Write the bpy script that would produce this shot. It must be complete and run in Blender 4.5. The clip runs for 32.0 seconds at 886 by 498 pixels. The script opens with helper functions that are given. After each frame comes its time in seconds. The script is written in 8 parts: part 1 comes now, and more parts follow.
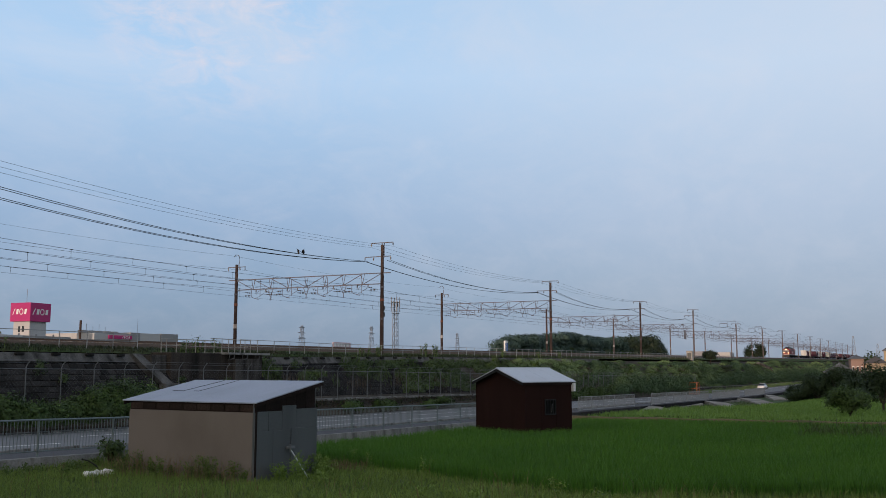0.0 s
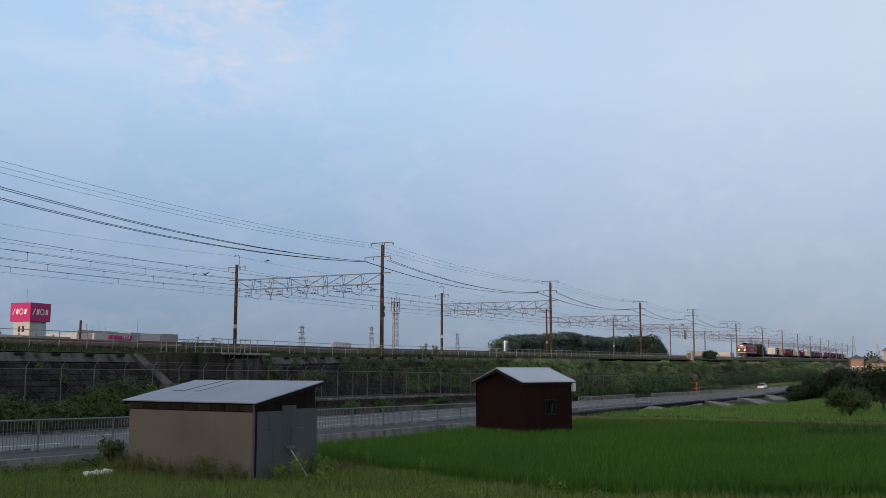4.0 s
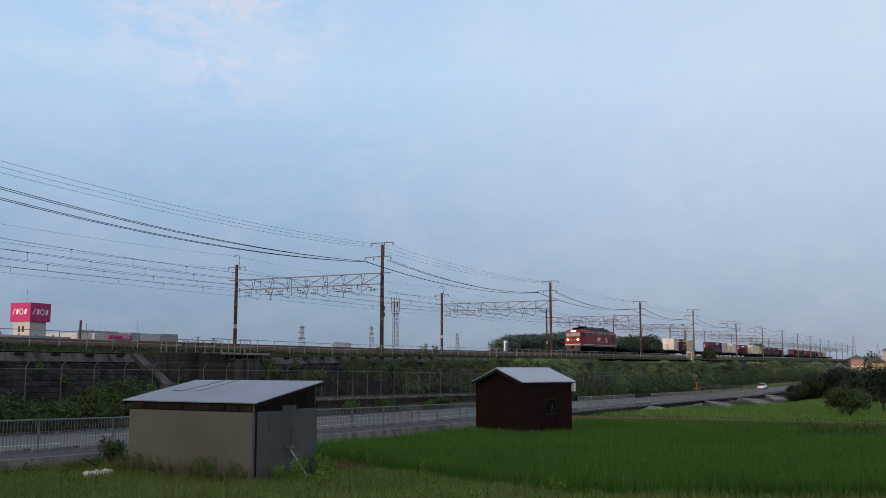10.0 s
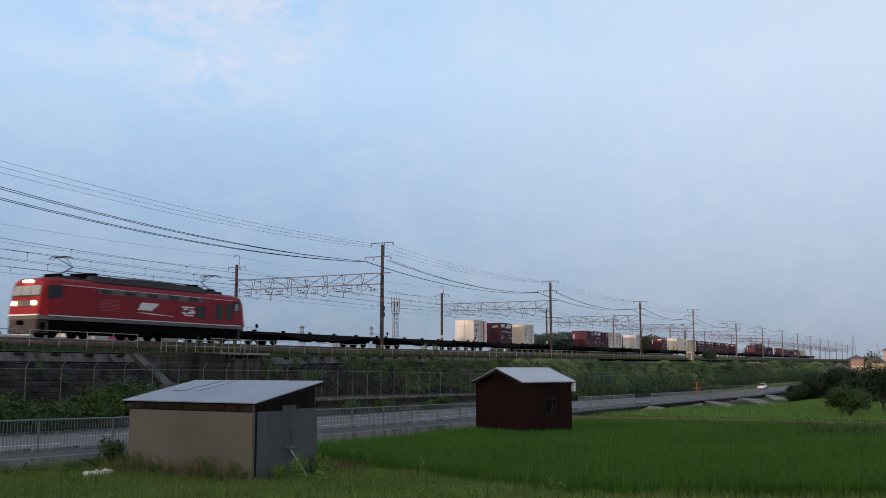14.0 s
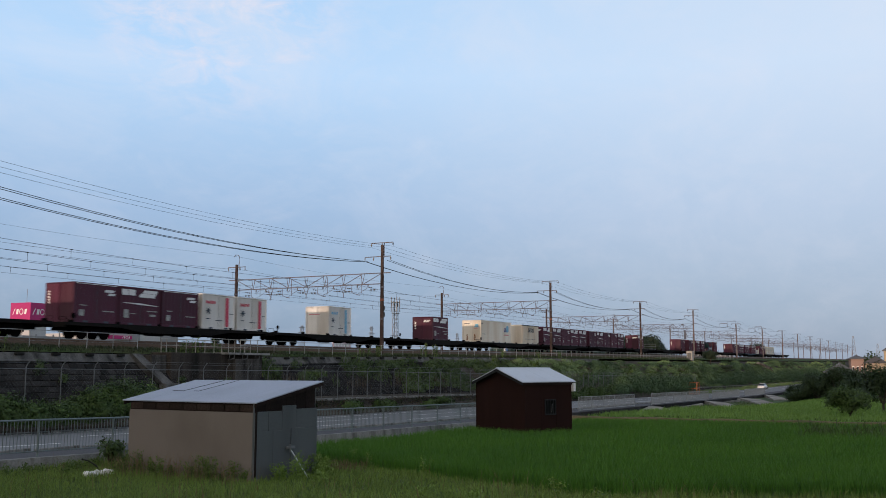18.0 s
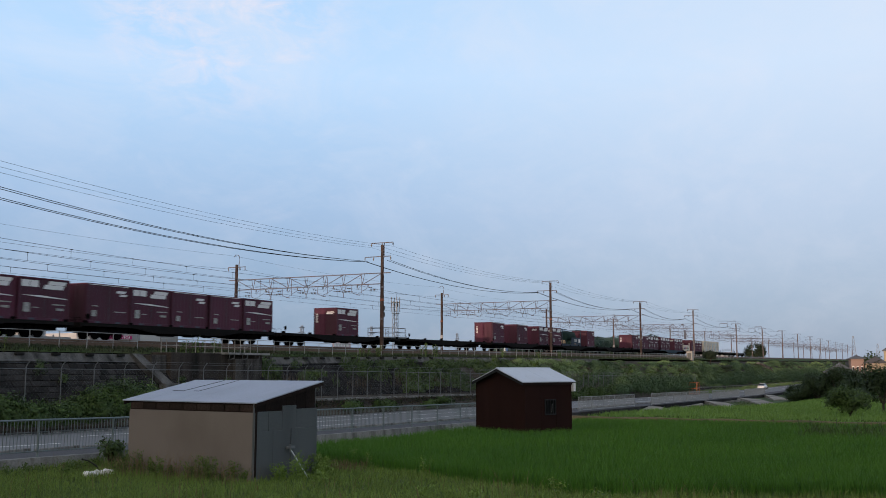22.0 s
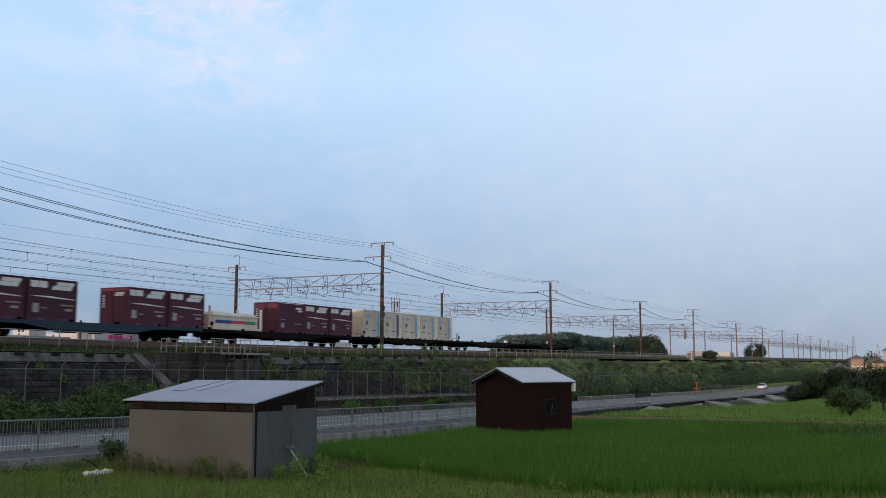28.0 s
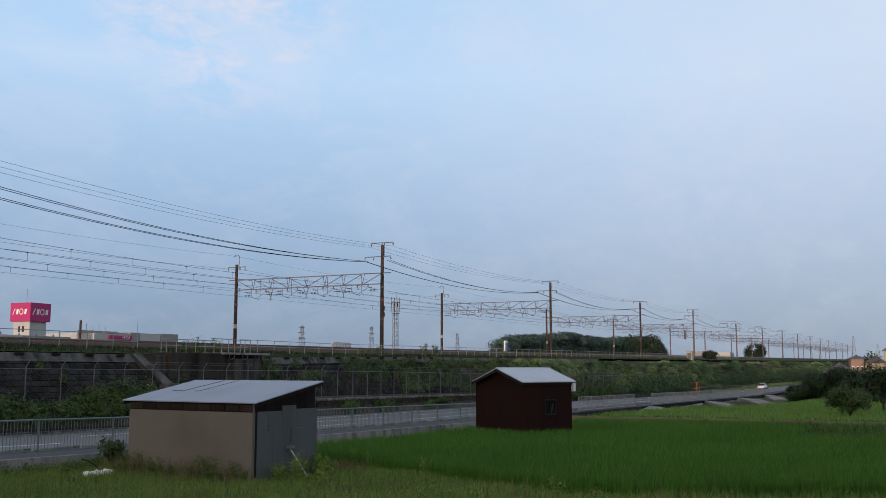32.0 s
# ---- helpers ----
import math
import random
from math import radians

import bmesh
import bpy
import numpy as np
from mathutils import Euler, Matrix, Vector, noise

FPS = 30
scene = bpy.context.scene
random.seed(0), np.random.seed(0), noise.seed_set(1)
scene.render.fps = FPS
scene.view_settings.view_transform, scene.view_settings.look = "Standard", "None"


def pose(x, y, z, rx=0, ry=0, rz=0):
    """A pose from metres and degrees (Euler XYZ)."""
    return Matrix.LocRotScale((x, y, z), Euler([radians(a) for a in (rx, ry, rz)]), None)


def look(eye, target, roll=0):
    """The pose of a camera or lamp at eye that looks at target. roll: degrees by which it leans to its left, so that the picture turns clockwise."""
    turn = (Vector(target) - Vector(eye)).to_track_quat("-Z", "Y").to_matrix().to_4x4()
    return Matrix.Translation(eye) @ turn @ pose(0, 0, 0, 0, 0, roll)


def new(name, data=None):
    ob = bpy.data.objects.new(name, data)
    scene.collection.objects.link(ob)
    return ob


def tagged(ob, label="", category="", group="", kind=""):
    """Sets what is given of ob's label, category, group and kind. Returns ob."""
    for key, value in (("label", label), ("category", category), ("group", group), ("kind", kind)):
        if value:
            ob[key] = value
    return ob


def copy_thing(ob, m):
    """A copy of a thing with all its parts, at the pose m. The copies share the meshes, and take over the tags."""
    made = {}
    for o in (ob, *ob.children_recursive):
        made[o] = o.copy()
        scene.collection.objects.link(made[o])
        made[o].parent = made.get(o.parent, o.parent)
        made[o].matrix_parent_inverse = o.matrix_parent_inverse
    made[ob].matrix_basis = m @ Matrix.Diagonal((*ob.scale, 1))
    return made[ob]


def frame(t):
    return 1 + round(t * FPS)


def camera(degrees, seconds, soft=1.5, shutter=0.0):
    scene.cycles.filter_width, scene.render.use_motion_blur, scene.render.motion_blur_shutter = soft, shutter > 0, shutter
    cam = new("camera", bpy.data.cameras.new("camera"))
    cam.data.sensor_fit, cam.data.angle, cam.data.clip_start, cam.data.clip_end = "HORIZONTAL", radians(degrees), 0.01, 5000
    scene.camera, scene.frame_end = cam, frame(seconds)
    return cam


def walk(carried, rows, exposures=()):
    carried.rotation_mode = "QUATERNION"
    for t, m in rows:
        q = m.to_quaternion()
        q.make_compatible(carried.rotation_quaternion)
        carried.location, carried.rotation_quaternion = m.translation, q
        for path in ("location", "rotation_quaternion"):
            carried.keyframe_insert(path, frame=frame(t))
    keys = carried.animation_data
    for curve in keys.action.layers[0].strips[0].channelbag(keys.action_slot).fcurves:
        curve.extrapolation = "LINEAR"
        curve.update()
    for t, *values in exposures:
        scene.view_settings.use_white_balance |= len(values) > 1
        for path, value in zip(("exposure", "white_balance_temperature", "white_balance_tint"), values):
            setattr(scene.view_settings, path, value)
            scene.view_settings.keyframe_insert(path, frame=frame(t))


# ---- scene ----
# ---- camera: it stands still beside the paddy, about three metres up ----
cam = camera(49.94, 32.0, soft=0.8, shutter=0.28)
EYE = Vector((0.0, 0.0, 3.0))
YAW, PITCH = radians(26.05), radians(7.24)
AIM = Vector((math.cos(YAW) * math.cos(PITCH), math.sin(YAW) * math.cos(PITCH), math.sin(PITCH)))
STAND = look(EYE, EYE + AIM)
walk(cam, [(0.0, STAND), (32.0, STAND)], exposures=[(0.0, -0.04), (9.0, -0.03), (13.0, 0.06), (18.0, 0.10), (19.0, 0.17), (20.0, 0.08), (22.0, 0.16), (23.0, 0.18), (24.0, 0.08), (25.0, 0.15), (28.0, 0.19), (30.0, 0.15), (32.0, 0.05)])

# ---- sky and sun: clear dusk with thin high cloud, the low sun shining along the line from the near end ----
world = bpy.data.worlds.new("dusk_sky")
scene.world = world
world.use_nodes = True
wn, wl = world.node_tree.nodes, world.node_tree.links
SUN_EL, SUN_AZ = radians(3), radians(180)
SUN_DIR = Vector((math.cos(SUN_AZ) * math.cos(SUN_EL), math.sin(SUN_AZ) * math.cos(SUN_EL), math.sin(SUN_EL)))


def sky_nodes():
    wn.clear()
    out = wn.new("ShaderNodeOutputWorld")
    back = wn.new("ShaderNodeBackground")
    sky = wn.new("ShaderNodeTexSky")
    sky.sky_type = "NISHITA"
    sky.sun_disc = False
    sky.sun_elevation, sky.sun_rotation = SUN_EL, radians(90) - SUN_AZ
    sky.air_density, sky.dust_density, sky.ozone_density = 1.0, 0.6, 2.0
    tc = wn.new("ShaderNodeTexCoord")
    sep = wn.new("ShaderNodeSeparateXYZ")
    wl.new(tc.outputs["Generated"], sep.inputs[0])
    # haze that whitens the sky towards the horizon
    ramp = wn.new("ShaderNodeValToRGB")
    e = ramp.color_ramp.elements
    e[0].position, e[0].color = 0.0, (0.24, 0.32, 0.44, 1)
    e[1].position, e[1].color = 0.95, (0.07, 0.15, 0.31, 1)
    for p, c in ((0.06, (0.27, 0.38, 0.54, 1)), (0.16, (0.36, 0.51, 0.74, 1)), (0.30, (0.50, 0.715, 0.99, 1)), (0.40, (0.45, 0.68, 0.97, 1)), (0.62, (0.17, 0.30, 0.52, 1))):
        k = e.new(p)
        k.color = c
    wl.new(sep.outputs[2], ramp.inputs[0])
    # warmer and paler towards the far end of the line
    warm = wn.new("ShaderNodeVectorMath")
    warm.operation = "DOT_PRODUCT"
    warm.inputs[1].default_value = (0.96, -0.25, 0.05)
    wl.new(tc.outputs["Generated"], warm.inputs[0])
    wr = wn.new("ShaderNodeMapRange")
    wr.inputs["From Min"].default_value, wr.inputs["From Max"].default_value = 0.65, 1.0
    wr.inputs["To Min"].default_value, wr.inputs["To Max"].default_value = 0.0, 0.85
    wl.new(warm.outputs["Value"], wr.inputs["Value"])
    low = wn.new("ShaderNodeMapRange")
    low.inputs["From Min"].default_value, low.inputs["From Max"].default_value = 0.0, 0.45
    low.inputs["To Min"].default_value, low.inputs["To Max"].default_value = 0.14, 1.0
    wl.new(sep.outputs[2], low.inputs["Value"])
    wm = wn.new("ShaderNodeMath")
    wm.operation = "MULTIPLY"
    wl.new(wr.outputs[0], wm.inputs[0])
    wl.new(low.outputs[0], wm.inputs[1])
    pale = wn.new("ShaderNodeMixRGB")
    pale.inputs[2].default_value = (0.79, 0.82, 0.90, 1)
    wl.new(wm.outputs[0], pale.inputs[0])
    wl.new(ramp.outputs[0], pale.inputs[1])
    # thin cirrus drawn out along one direction
    mp = wn.new("ShaderNodeMapping")
    mp.inputs["Rotation"].default_value = (0.3, 0.25, 0.5)
    mp.inputs["Scale"].default_value = (3.0, 7.0, 10.0)
    wl.new(tc.outputs["Generated"], mp.inputs[0])
    n1 = wn.new("ShaderNodeTexNoise")
    n1.inputs["Scale"].default_value, n1.inputs["Detail"].default_value = 1.3, 7.0
    n1.inputs["Roughness"].default_value = 0.62
    n1.inputs["Distortion"].default_value = 0.6
    wl.new(mp.outputs[0], n1.inputs[0])
    cr = wn.new("ShaderNodeMapRange")
    cr.inputs["From Min"].default_value, cr.inputs["From Max"].default_value = 0.46, 0.78
    cr.inputs["To Min"].default_value, cr.inputs["To Max"].default_value = 0.0, 0.40
    wl.new(n1.outputs[0], cr.inputs["Value"])
    hi = wn.new("ShaderNodeMapRange")
    hi.inputs["From Min"].default_value, hi.inputs["From Max"].default_value = 0.02, 0.33
    hi.inputs["To Min"].default_value, hi.inputs["To Max"].default_value = 0.25, 1.0
    wl.new(sep.outputs[2], hi.inputs["Value"])
    cm = wn.new("ShaderNodeMath")
    cm.operation = "MULTIPLY"
    wl.new(cr.outputs[0], cm.inputs[0])
    wl.new(hi.outputs[0], cm.inputs[1])
    veil = wn.new("ShaderNodeVectorMath")
    veil.operation = "DOT_PRODUCT"
    veil.inputs[1].default_value = (0.726, 0.581, 0.368)
    wl.new(tc.outputs["Generated"], veil.inputs[0])
    vr = wn.new("ShaderNodeMapRange")
    vr.inputs["From Min"].default_value, vr.inputs["From Max"].default_value = 0.955, 1.0
    vr.inputs["To Min"].default_value, vr.inputs["To Max"].default_value = 0.8, 1.15
    wl.new(veil.outputs["Value"], vr.inputs["Value"])
    c2 = wn.new("ShaderNodeMath")
    c2.operation = "MULTIPLY"
    wl.new(cm.outputs[0], c2.inputs[0])
    wl.new(vr.outputs[0], c2.inputs[1])
    cm = c2
    mp2 = wn.new("ShaderNodeMapping")
    mp2.inputs["Rotation"].default_value = (0.25, -0.35, 0.9)
    mp2.inputs["Scale"].default_value = (4.0, 16.0, 26.0)
    wl.new(tc.outputs["Generated"], mp2.inputs[0])
    n2 = wn.new("ShaderNodeTexNoise")
    n2.inputs["Scale"].default_value, n2.inputs["Detail"].default_value = 1.6, 8.0
    n2.inputs["Roughness"].default_value, n2.inputs["Distortion"].default_value = 0.66, 0.35
    wl.new(mp2.outputs[0], n2.inputs[0])
    s2 = wn.new("ShaderNodeMapRange")
    s2.inputs["From Min"].default_value, s2.inputs["From Max"].default_value = 0.44, 0.70
    wl.new(n2.outputs[0], s2.inputs["Value"])
    tuft = wn.new("ShaderNodeVectorMath")
    tuft.operation = "DOT_PRODUCT"
    tuft.inputs[1].default_value = (0.708, 0.594, 0.382)
    wl.new(tc.outputs["Generated"], tuft.inputs[0])
    tr = wn.new("ShaderNodeMapRange")
    tr.interpolation_type = "SMOOTHSTEP"
    tr.inputs["From Min"].default_value, tr.inputs["From Max"].default_value = 0.988, 1.0
    tr.inputs["To Min"].default_value, tr.inputs["To Max"].default_value = 0.07, 0.72
    wl.new(tuft.outputs["Value"], tr.inputs["Value"])
    tm = wn.new("ShaderNodeMath")
    tm.operation = "MULTIPLY"
    wl.new(s2.outputs[0], tm.inputs[0])
    wl.new(tr.outputs[0], tm.inputs[1])
    streaks = wn.new("ShaderNodeMixRGB")
    streaks.inputs[2].default_value = (0.86, 0.80, 0.88, 1)
    wl.new(tm.outputs[0], streaks.inputs[0])
    wl.new(pale.outputs[0], streaks.inputs[1])
    pale = streaks
    cloud = wn.new("ShaderNodeMixRGB")
    cloud.inputs[2].default_value = (0.78, 0.80, 0.90, 1)
    wl.new(cm.outputs[0], cloud.inputs[0])
    wl.new(pale.outputs[0], cloud.inputs[1])
    # warm afterglow round the low sun, behind the camera
    glow = wn.new("ShaderNodeVectorMath")
    glow.operation = "DOT_PRODUCT"
    glow.inputs[1].default_value = tuple(SUN_DIR)
    wl.new(tc.outputs["Generated"], glow.inputs[0])
    gr = wn.new("ShaderNodeMapRange")
    gr.interpolation_type = "SMOOTHSTEP"
    gr.inputs["From Min"].default_value, gr.inputs["From Max"].default_value = -0.35, 1.0
    gr.inputs["To Min"].default_value, gr.inputs["To Max"].default_value = 0.0, 0.80
    wl.new(glow.outputs["Value"], gr.inputs["Value"])
    dusk = wn.new("ShaderNodeMixRGB")
    dusk.inputs[2].default_value = (1.15, 1.0, 0.85, 1)
    wl.new(gr.outputs[0], dusk.inputs[0])
    wl.new(cloud.outputs[0], dusk.inputs[1])
    cloud = dusk
    # the physical sky behind the haze
    sc = wn.new("ShaderNodeMixRGB")
    sc.blend_type = "MULTIPLY"
    sc.inputs[0].default_value = 1.0
    sc.inputs[2].default_value = (0.10, 0.10, 0.10, 1)
    wl.new(sky.outputs[0], sc.inputs[1])
    mix = wn.new("ShaderNodeMixRGB")
    mix.inputs[0].default_value = 0.88
    wl.new(sc.outputs[0], mix.inputs[1])
    wl.new(cloud.outputs[0], mix.inputs[2])
    wl.new(mix.outputs[0], back.inputs[0])
    back.inputs[1].default_value = 1.02
    wl.new(back.outputs[0], out.inputs[0])


sky_nodes()
sun = new("sun", bpy.data.lights.new("sun", "SUN"))
sun.data.energy, sun.data.angle, sun.data.color = 2.5, radians(0.6), (1.0, 0.73, 0.57)
sun.matrix_world = look(SUN_DIR * 100, (0, 0, 0))


# ---- materials ----
def mat(name, col, rough=0.7, metal=0.0, var=0.25, s1=1.5, s2=30.0, bump=0.15, col2=None, stain=0.5, rand=0.0, streak=False, spec=0.4, island=0.0):
    """A worn surface: a base colour that varies at two scales, col2 as its stains, and a fine relief."""
    m = bpy.data.materials.new(name)
    m.use_nodes = True
    n, l = m.node_tree.nodes, m.node_tree.links
    b = n["Principled BSDF"]
    b.inputs["Roughness"].default_value, b.inputs["Metallic"].default_value = rough, metal
    b.inputs["Specular IOR Level"].default_value = spec if rough < 0.8 else min(spec, 0.12)
    tc = n.new("ShaderNodeTexCoord")
    vec = tc.outputs["Object"]
    if streak:
        mp = n.new("ShaderNodeMapping")
        mp.inputs["Scale"].default_value = (1.0, 1.0, 0.12)
        l.new(vec, mp.inputs[0])
        vec = mp.outputs[0]
    big, fine = n.new("ShaderNodeTexNoise"), n.new("ShaderNodeTexNoise")
    big.inputs["Scale"].default_value, big.inputs["Detail"].default_value = s1, 5.0
    fine.inputs["Scale"].default_value, fine.inputs["Detail"].default_value = s2, 4.0
    l.new(vec, big.inputs[0])
    l.new(tc.outputs["Object"], fine.inputs[0])
    r = n.new("ShaderNodeMapRange")
    r.inputs["From Min"].default_value, r.inputs["From Max"].default_value = 0.42, 0.72
    r.inputs["To Min"].default_value, r.inputs["To Max"].default_value = 0.0, stain
    l.new(big.outputs[0], r.inputs["Value"])
    mx = n.new("ShaderNodeMixRGB")
    mx.inputs[1].default_value = (*col, 1)
    mx.inputs[2].default_value = (*(col2 or tuple(c * (1 - var) for c in col)), 1)
    l.new(r.outputs[0], mx.inputs[0])
    hs = n.new("ShaderNodeHueSaturation")
    l.new(mx.outputs[0], hs.inputs["Color"])
    v = n.new("ShaderNodeMapRange")
    v.inputs["From Min"].default_value, v.inputs["From Max"].default_value = 0.25, 0.75
    v.inputs["To Min"].default_value, v.inputs["To Max"].default_value = 1 - var, 1 + var
    l.new(fine.outputs[0], v.inputs["Value"])
    val = v.outputs[0]
    for amount, node, sock in ((rand, "ShaderNodeObjectInfo", "Random"), (island, "ShaderNodeNewGeometry", "Random Per Island")):
        if amount:
            oi = n.new(node)
            k = n.new("ShaderNodeMapRange")
            k.inputs["To Min"].default_value, k.inputs["To Max"].default_value = 1 - amount, 1 + amount
            l.new(oi.outputs[sock], k.inputs["Value"])
            mu = n.new("ShaderNodeMath")
            mu.operation = "MULTIPLY"
            l.new(val, mu.inputs[0])
            l.new(k.outputs[0], mu.inputs[1])
            val = mu.outputs[0]
    l.new(val, hs.inputs["Value"])
    l.new(hs.outputs[0], b.inputs["Base Color"])
    if bump:
        bp = n.new("ShaderNodeBump")
        bp.inputs["Strength"].default_value, bp.inputs["Distance"].default_value = bump, 0.02
        l.new(fine.outputs[0], bp.inputs["Height"])
        l.new(bp.outputs[0], b.inputs["Normal"])
    return m


def leaf_mat(name, col, col2, var=0.35):
    m = mat(name, col, rough=0.6, var=0.15, s1=0.22, s2=6.0, bump=0, col2=col2, stain=1.0, island=var, spec=0.25)
    return m


def glow_mat(name, col, power):
    m = bpy.data.materials.new(name)
    m.use_nodes = True
    b = m.node_tree.nodes["Principled BSDF"]
    b.inputs["Base Color"].default_value = (*col, 1)
    b.inputs["Emission Color"].default_value = (*col, 1)
    b.inputs["Emission Strength"].default_value = power
    return m


def glass_mat(name, col=(0.02, 0.025, 0.03)):
    m = bpy.data.materials.new(name)
    m.use_nodes = True
    b = m.node_tree.nodes["Principled BSDF"]
    b.inputs["Base Color"].default_value = (*col, 1)
    b.inputs["Roughness"].default_value = 0.15
    b.inputs["Coat Weight"].default_value = 0.1
    return m


SOIL = mat("damp_soil", (0.055, 0.05, 0.032), 0.9, var=0.4, s1=0.4, s2=12, bump=0.5, col2=(0.035, 0.05, 0.02))
GRASSY = mat("grassy_ground", (0.045, 0.075, 0.02), 0.9, var=0.4, s1=0.25, s2=14, bump=0.6, col2=(0.06, 0.055, 0.03), stain=0.7)
ASPHALT = mat("road_asphalt", (0.20, 0.205, 0.21), 0.85, var=0.12, s1=0.3, s2=60, bump=0.2, col2=(0.13, 0.13, 0.135))
FOOTWAY = mat("footway_asphalt", (0.10, 0.10, 0.105), 0.9, var=0.15, s1=0.5, s2=50, bump=0.25)
LINE = mat("road_paint", (0.75, 0.75, 0.72), 0.7, var=0.12, s1=2, s2=25, bump=0.05, col2=(0.5, 0.5, 0.48))
CONCRETE = mat("weathered_concrete", (0.25, 0.245, 0.23), 0.9, var=0.25, s1=2.0, s2=18, bump=0.35, col2=(0.075, 0.07, 0.06), stain=0.9, streak=True, rand=0.1)
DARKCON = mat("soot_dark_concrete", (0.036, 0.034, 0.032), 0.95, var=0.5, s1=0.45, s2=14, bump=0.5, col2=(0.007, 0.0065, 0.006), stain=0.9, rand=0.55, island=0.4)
PALECON = mat("streaked_ledge_concrete", (0.13, 0.126, 0.118), 0.9, var=0.3, s1=1.4, s2=16, bump=0.4, col2=(0.016, 0.015, 0.013), stain=1.0, streak=True)
STAINED = mat("streaked_dark_wall", (0.075, 0.068, 0.060), 0.95, var=0.35, s1=2.2, s2=14, bump=0.4, col2=(0.018, 0.016, 0.013), stain=1.0, streak=True)
BLACKCON = mat("black_stained_concrete", (0.060, 0.050, 0.042), 0.95, var=0.4, s1=0.8, s2=14, bump=0.5, col2=(0.008, 0.0075, 0.007), stain=1.0, streak=True)
EARTH = mat("dry_bank_earth", (0.085, 0.075, 0.062), 0.95, var=0.45, s1=0.5, s2=14, bump=0.7, col2=(0.04, 0.036, 0.030), stain=0.9)
BALLAST = mat("rust_brown_ballast", (0.085, 0.062, 0.046), 0.95, var=0.5, s1=0.6, s2=22, bump=1.0, col2=(0.055, 0.045, 0.036))
RAILST = mat("rail_steel", (0.16, 0.10, 0.07), 0.5, 0.6, var=0.2, s1=2, s2=30, bump=0.05)
GALV = mat("dull_galvanised_steel", (0.16, 0.168, 0.172), 0.55, 0.4, var=0.12, s1=3, s2=30, bump=0.05, col2=(0.13, 0.13, 0.125))
GREENRAIL = mat("faded_green_grey_paint", (0.16, 0.20, 0.20), 0.55, 0.2, var=0.15, s1=4, s2=40, bump=0.05, col2=(0.12, 0.13, 0.12))
# paler pole colour for the distant portals, with haze put into it
FARPOLE = mat("weathered_grey_brown_pole", (0.15, 0.125, 0.12), 0.8, 0.1, var=0.25, s1=1.3, s2=25, bump=0.2, col2=(0.10, 0.078, 0.07), stain=0.8)
RUSTY = mat("rusty_steel", (0.050, 0.036, 0.033), 0.8, 0.1, var=0.35, s1=1.3, s2=25, bump=0.25, col2=(0.10, 0.070, 0.060), stain=0.8)
BEAMST = mat("dusty_pink_grey_steel", (0.145, 0.15, 0.18), 0.7, 0.2, var=0.2, s1=1.2, s2=20, bump=0.1, col2=(0.11, 0.092, 0.10), stain=0.9)
WIRE = mat("dark_wire", (0.035, 0.04, 0.045), 0.6, 0.3, var=0.1, bump=0)
DULLWHITE = mat("dull_white_pipe", (0.34, 0.33, 0.30), 0.6, var=0.2, s1=3, s2=25, bump=0.1, col2=(0.2, 0.13, 0.09))
HANDRAIL = mat("pale_galvanised_pipe", (0.33, 0.335, 0.33), 0.55, 0.3, var=0.12, s1=3, s2=30, bump=0.05, col2=(0.22, 0.21, 0.20))
ORANGEBAND = mat("rust_orange_band", (0.20, 0.065, 0.035), 0.7, var=0.2, s1=4, s2=30, bump=0.1)
PALEBAND = mat("worn_white_band", (0.42, 0.40, 0.38), 0.7, var=0.2, s1=4, s2=30, bump=0.1, col2=(0.2, 0.12, 0.1))
CERAMIC = mat("dark_brown_porcelain", (0.05, 0.045, 0.045), 0.35, var=0.1, bump=0)


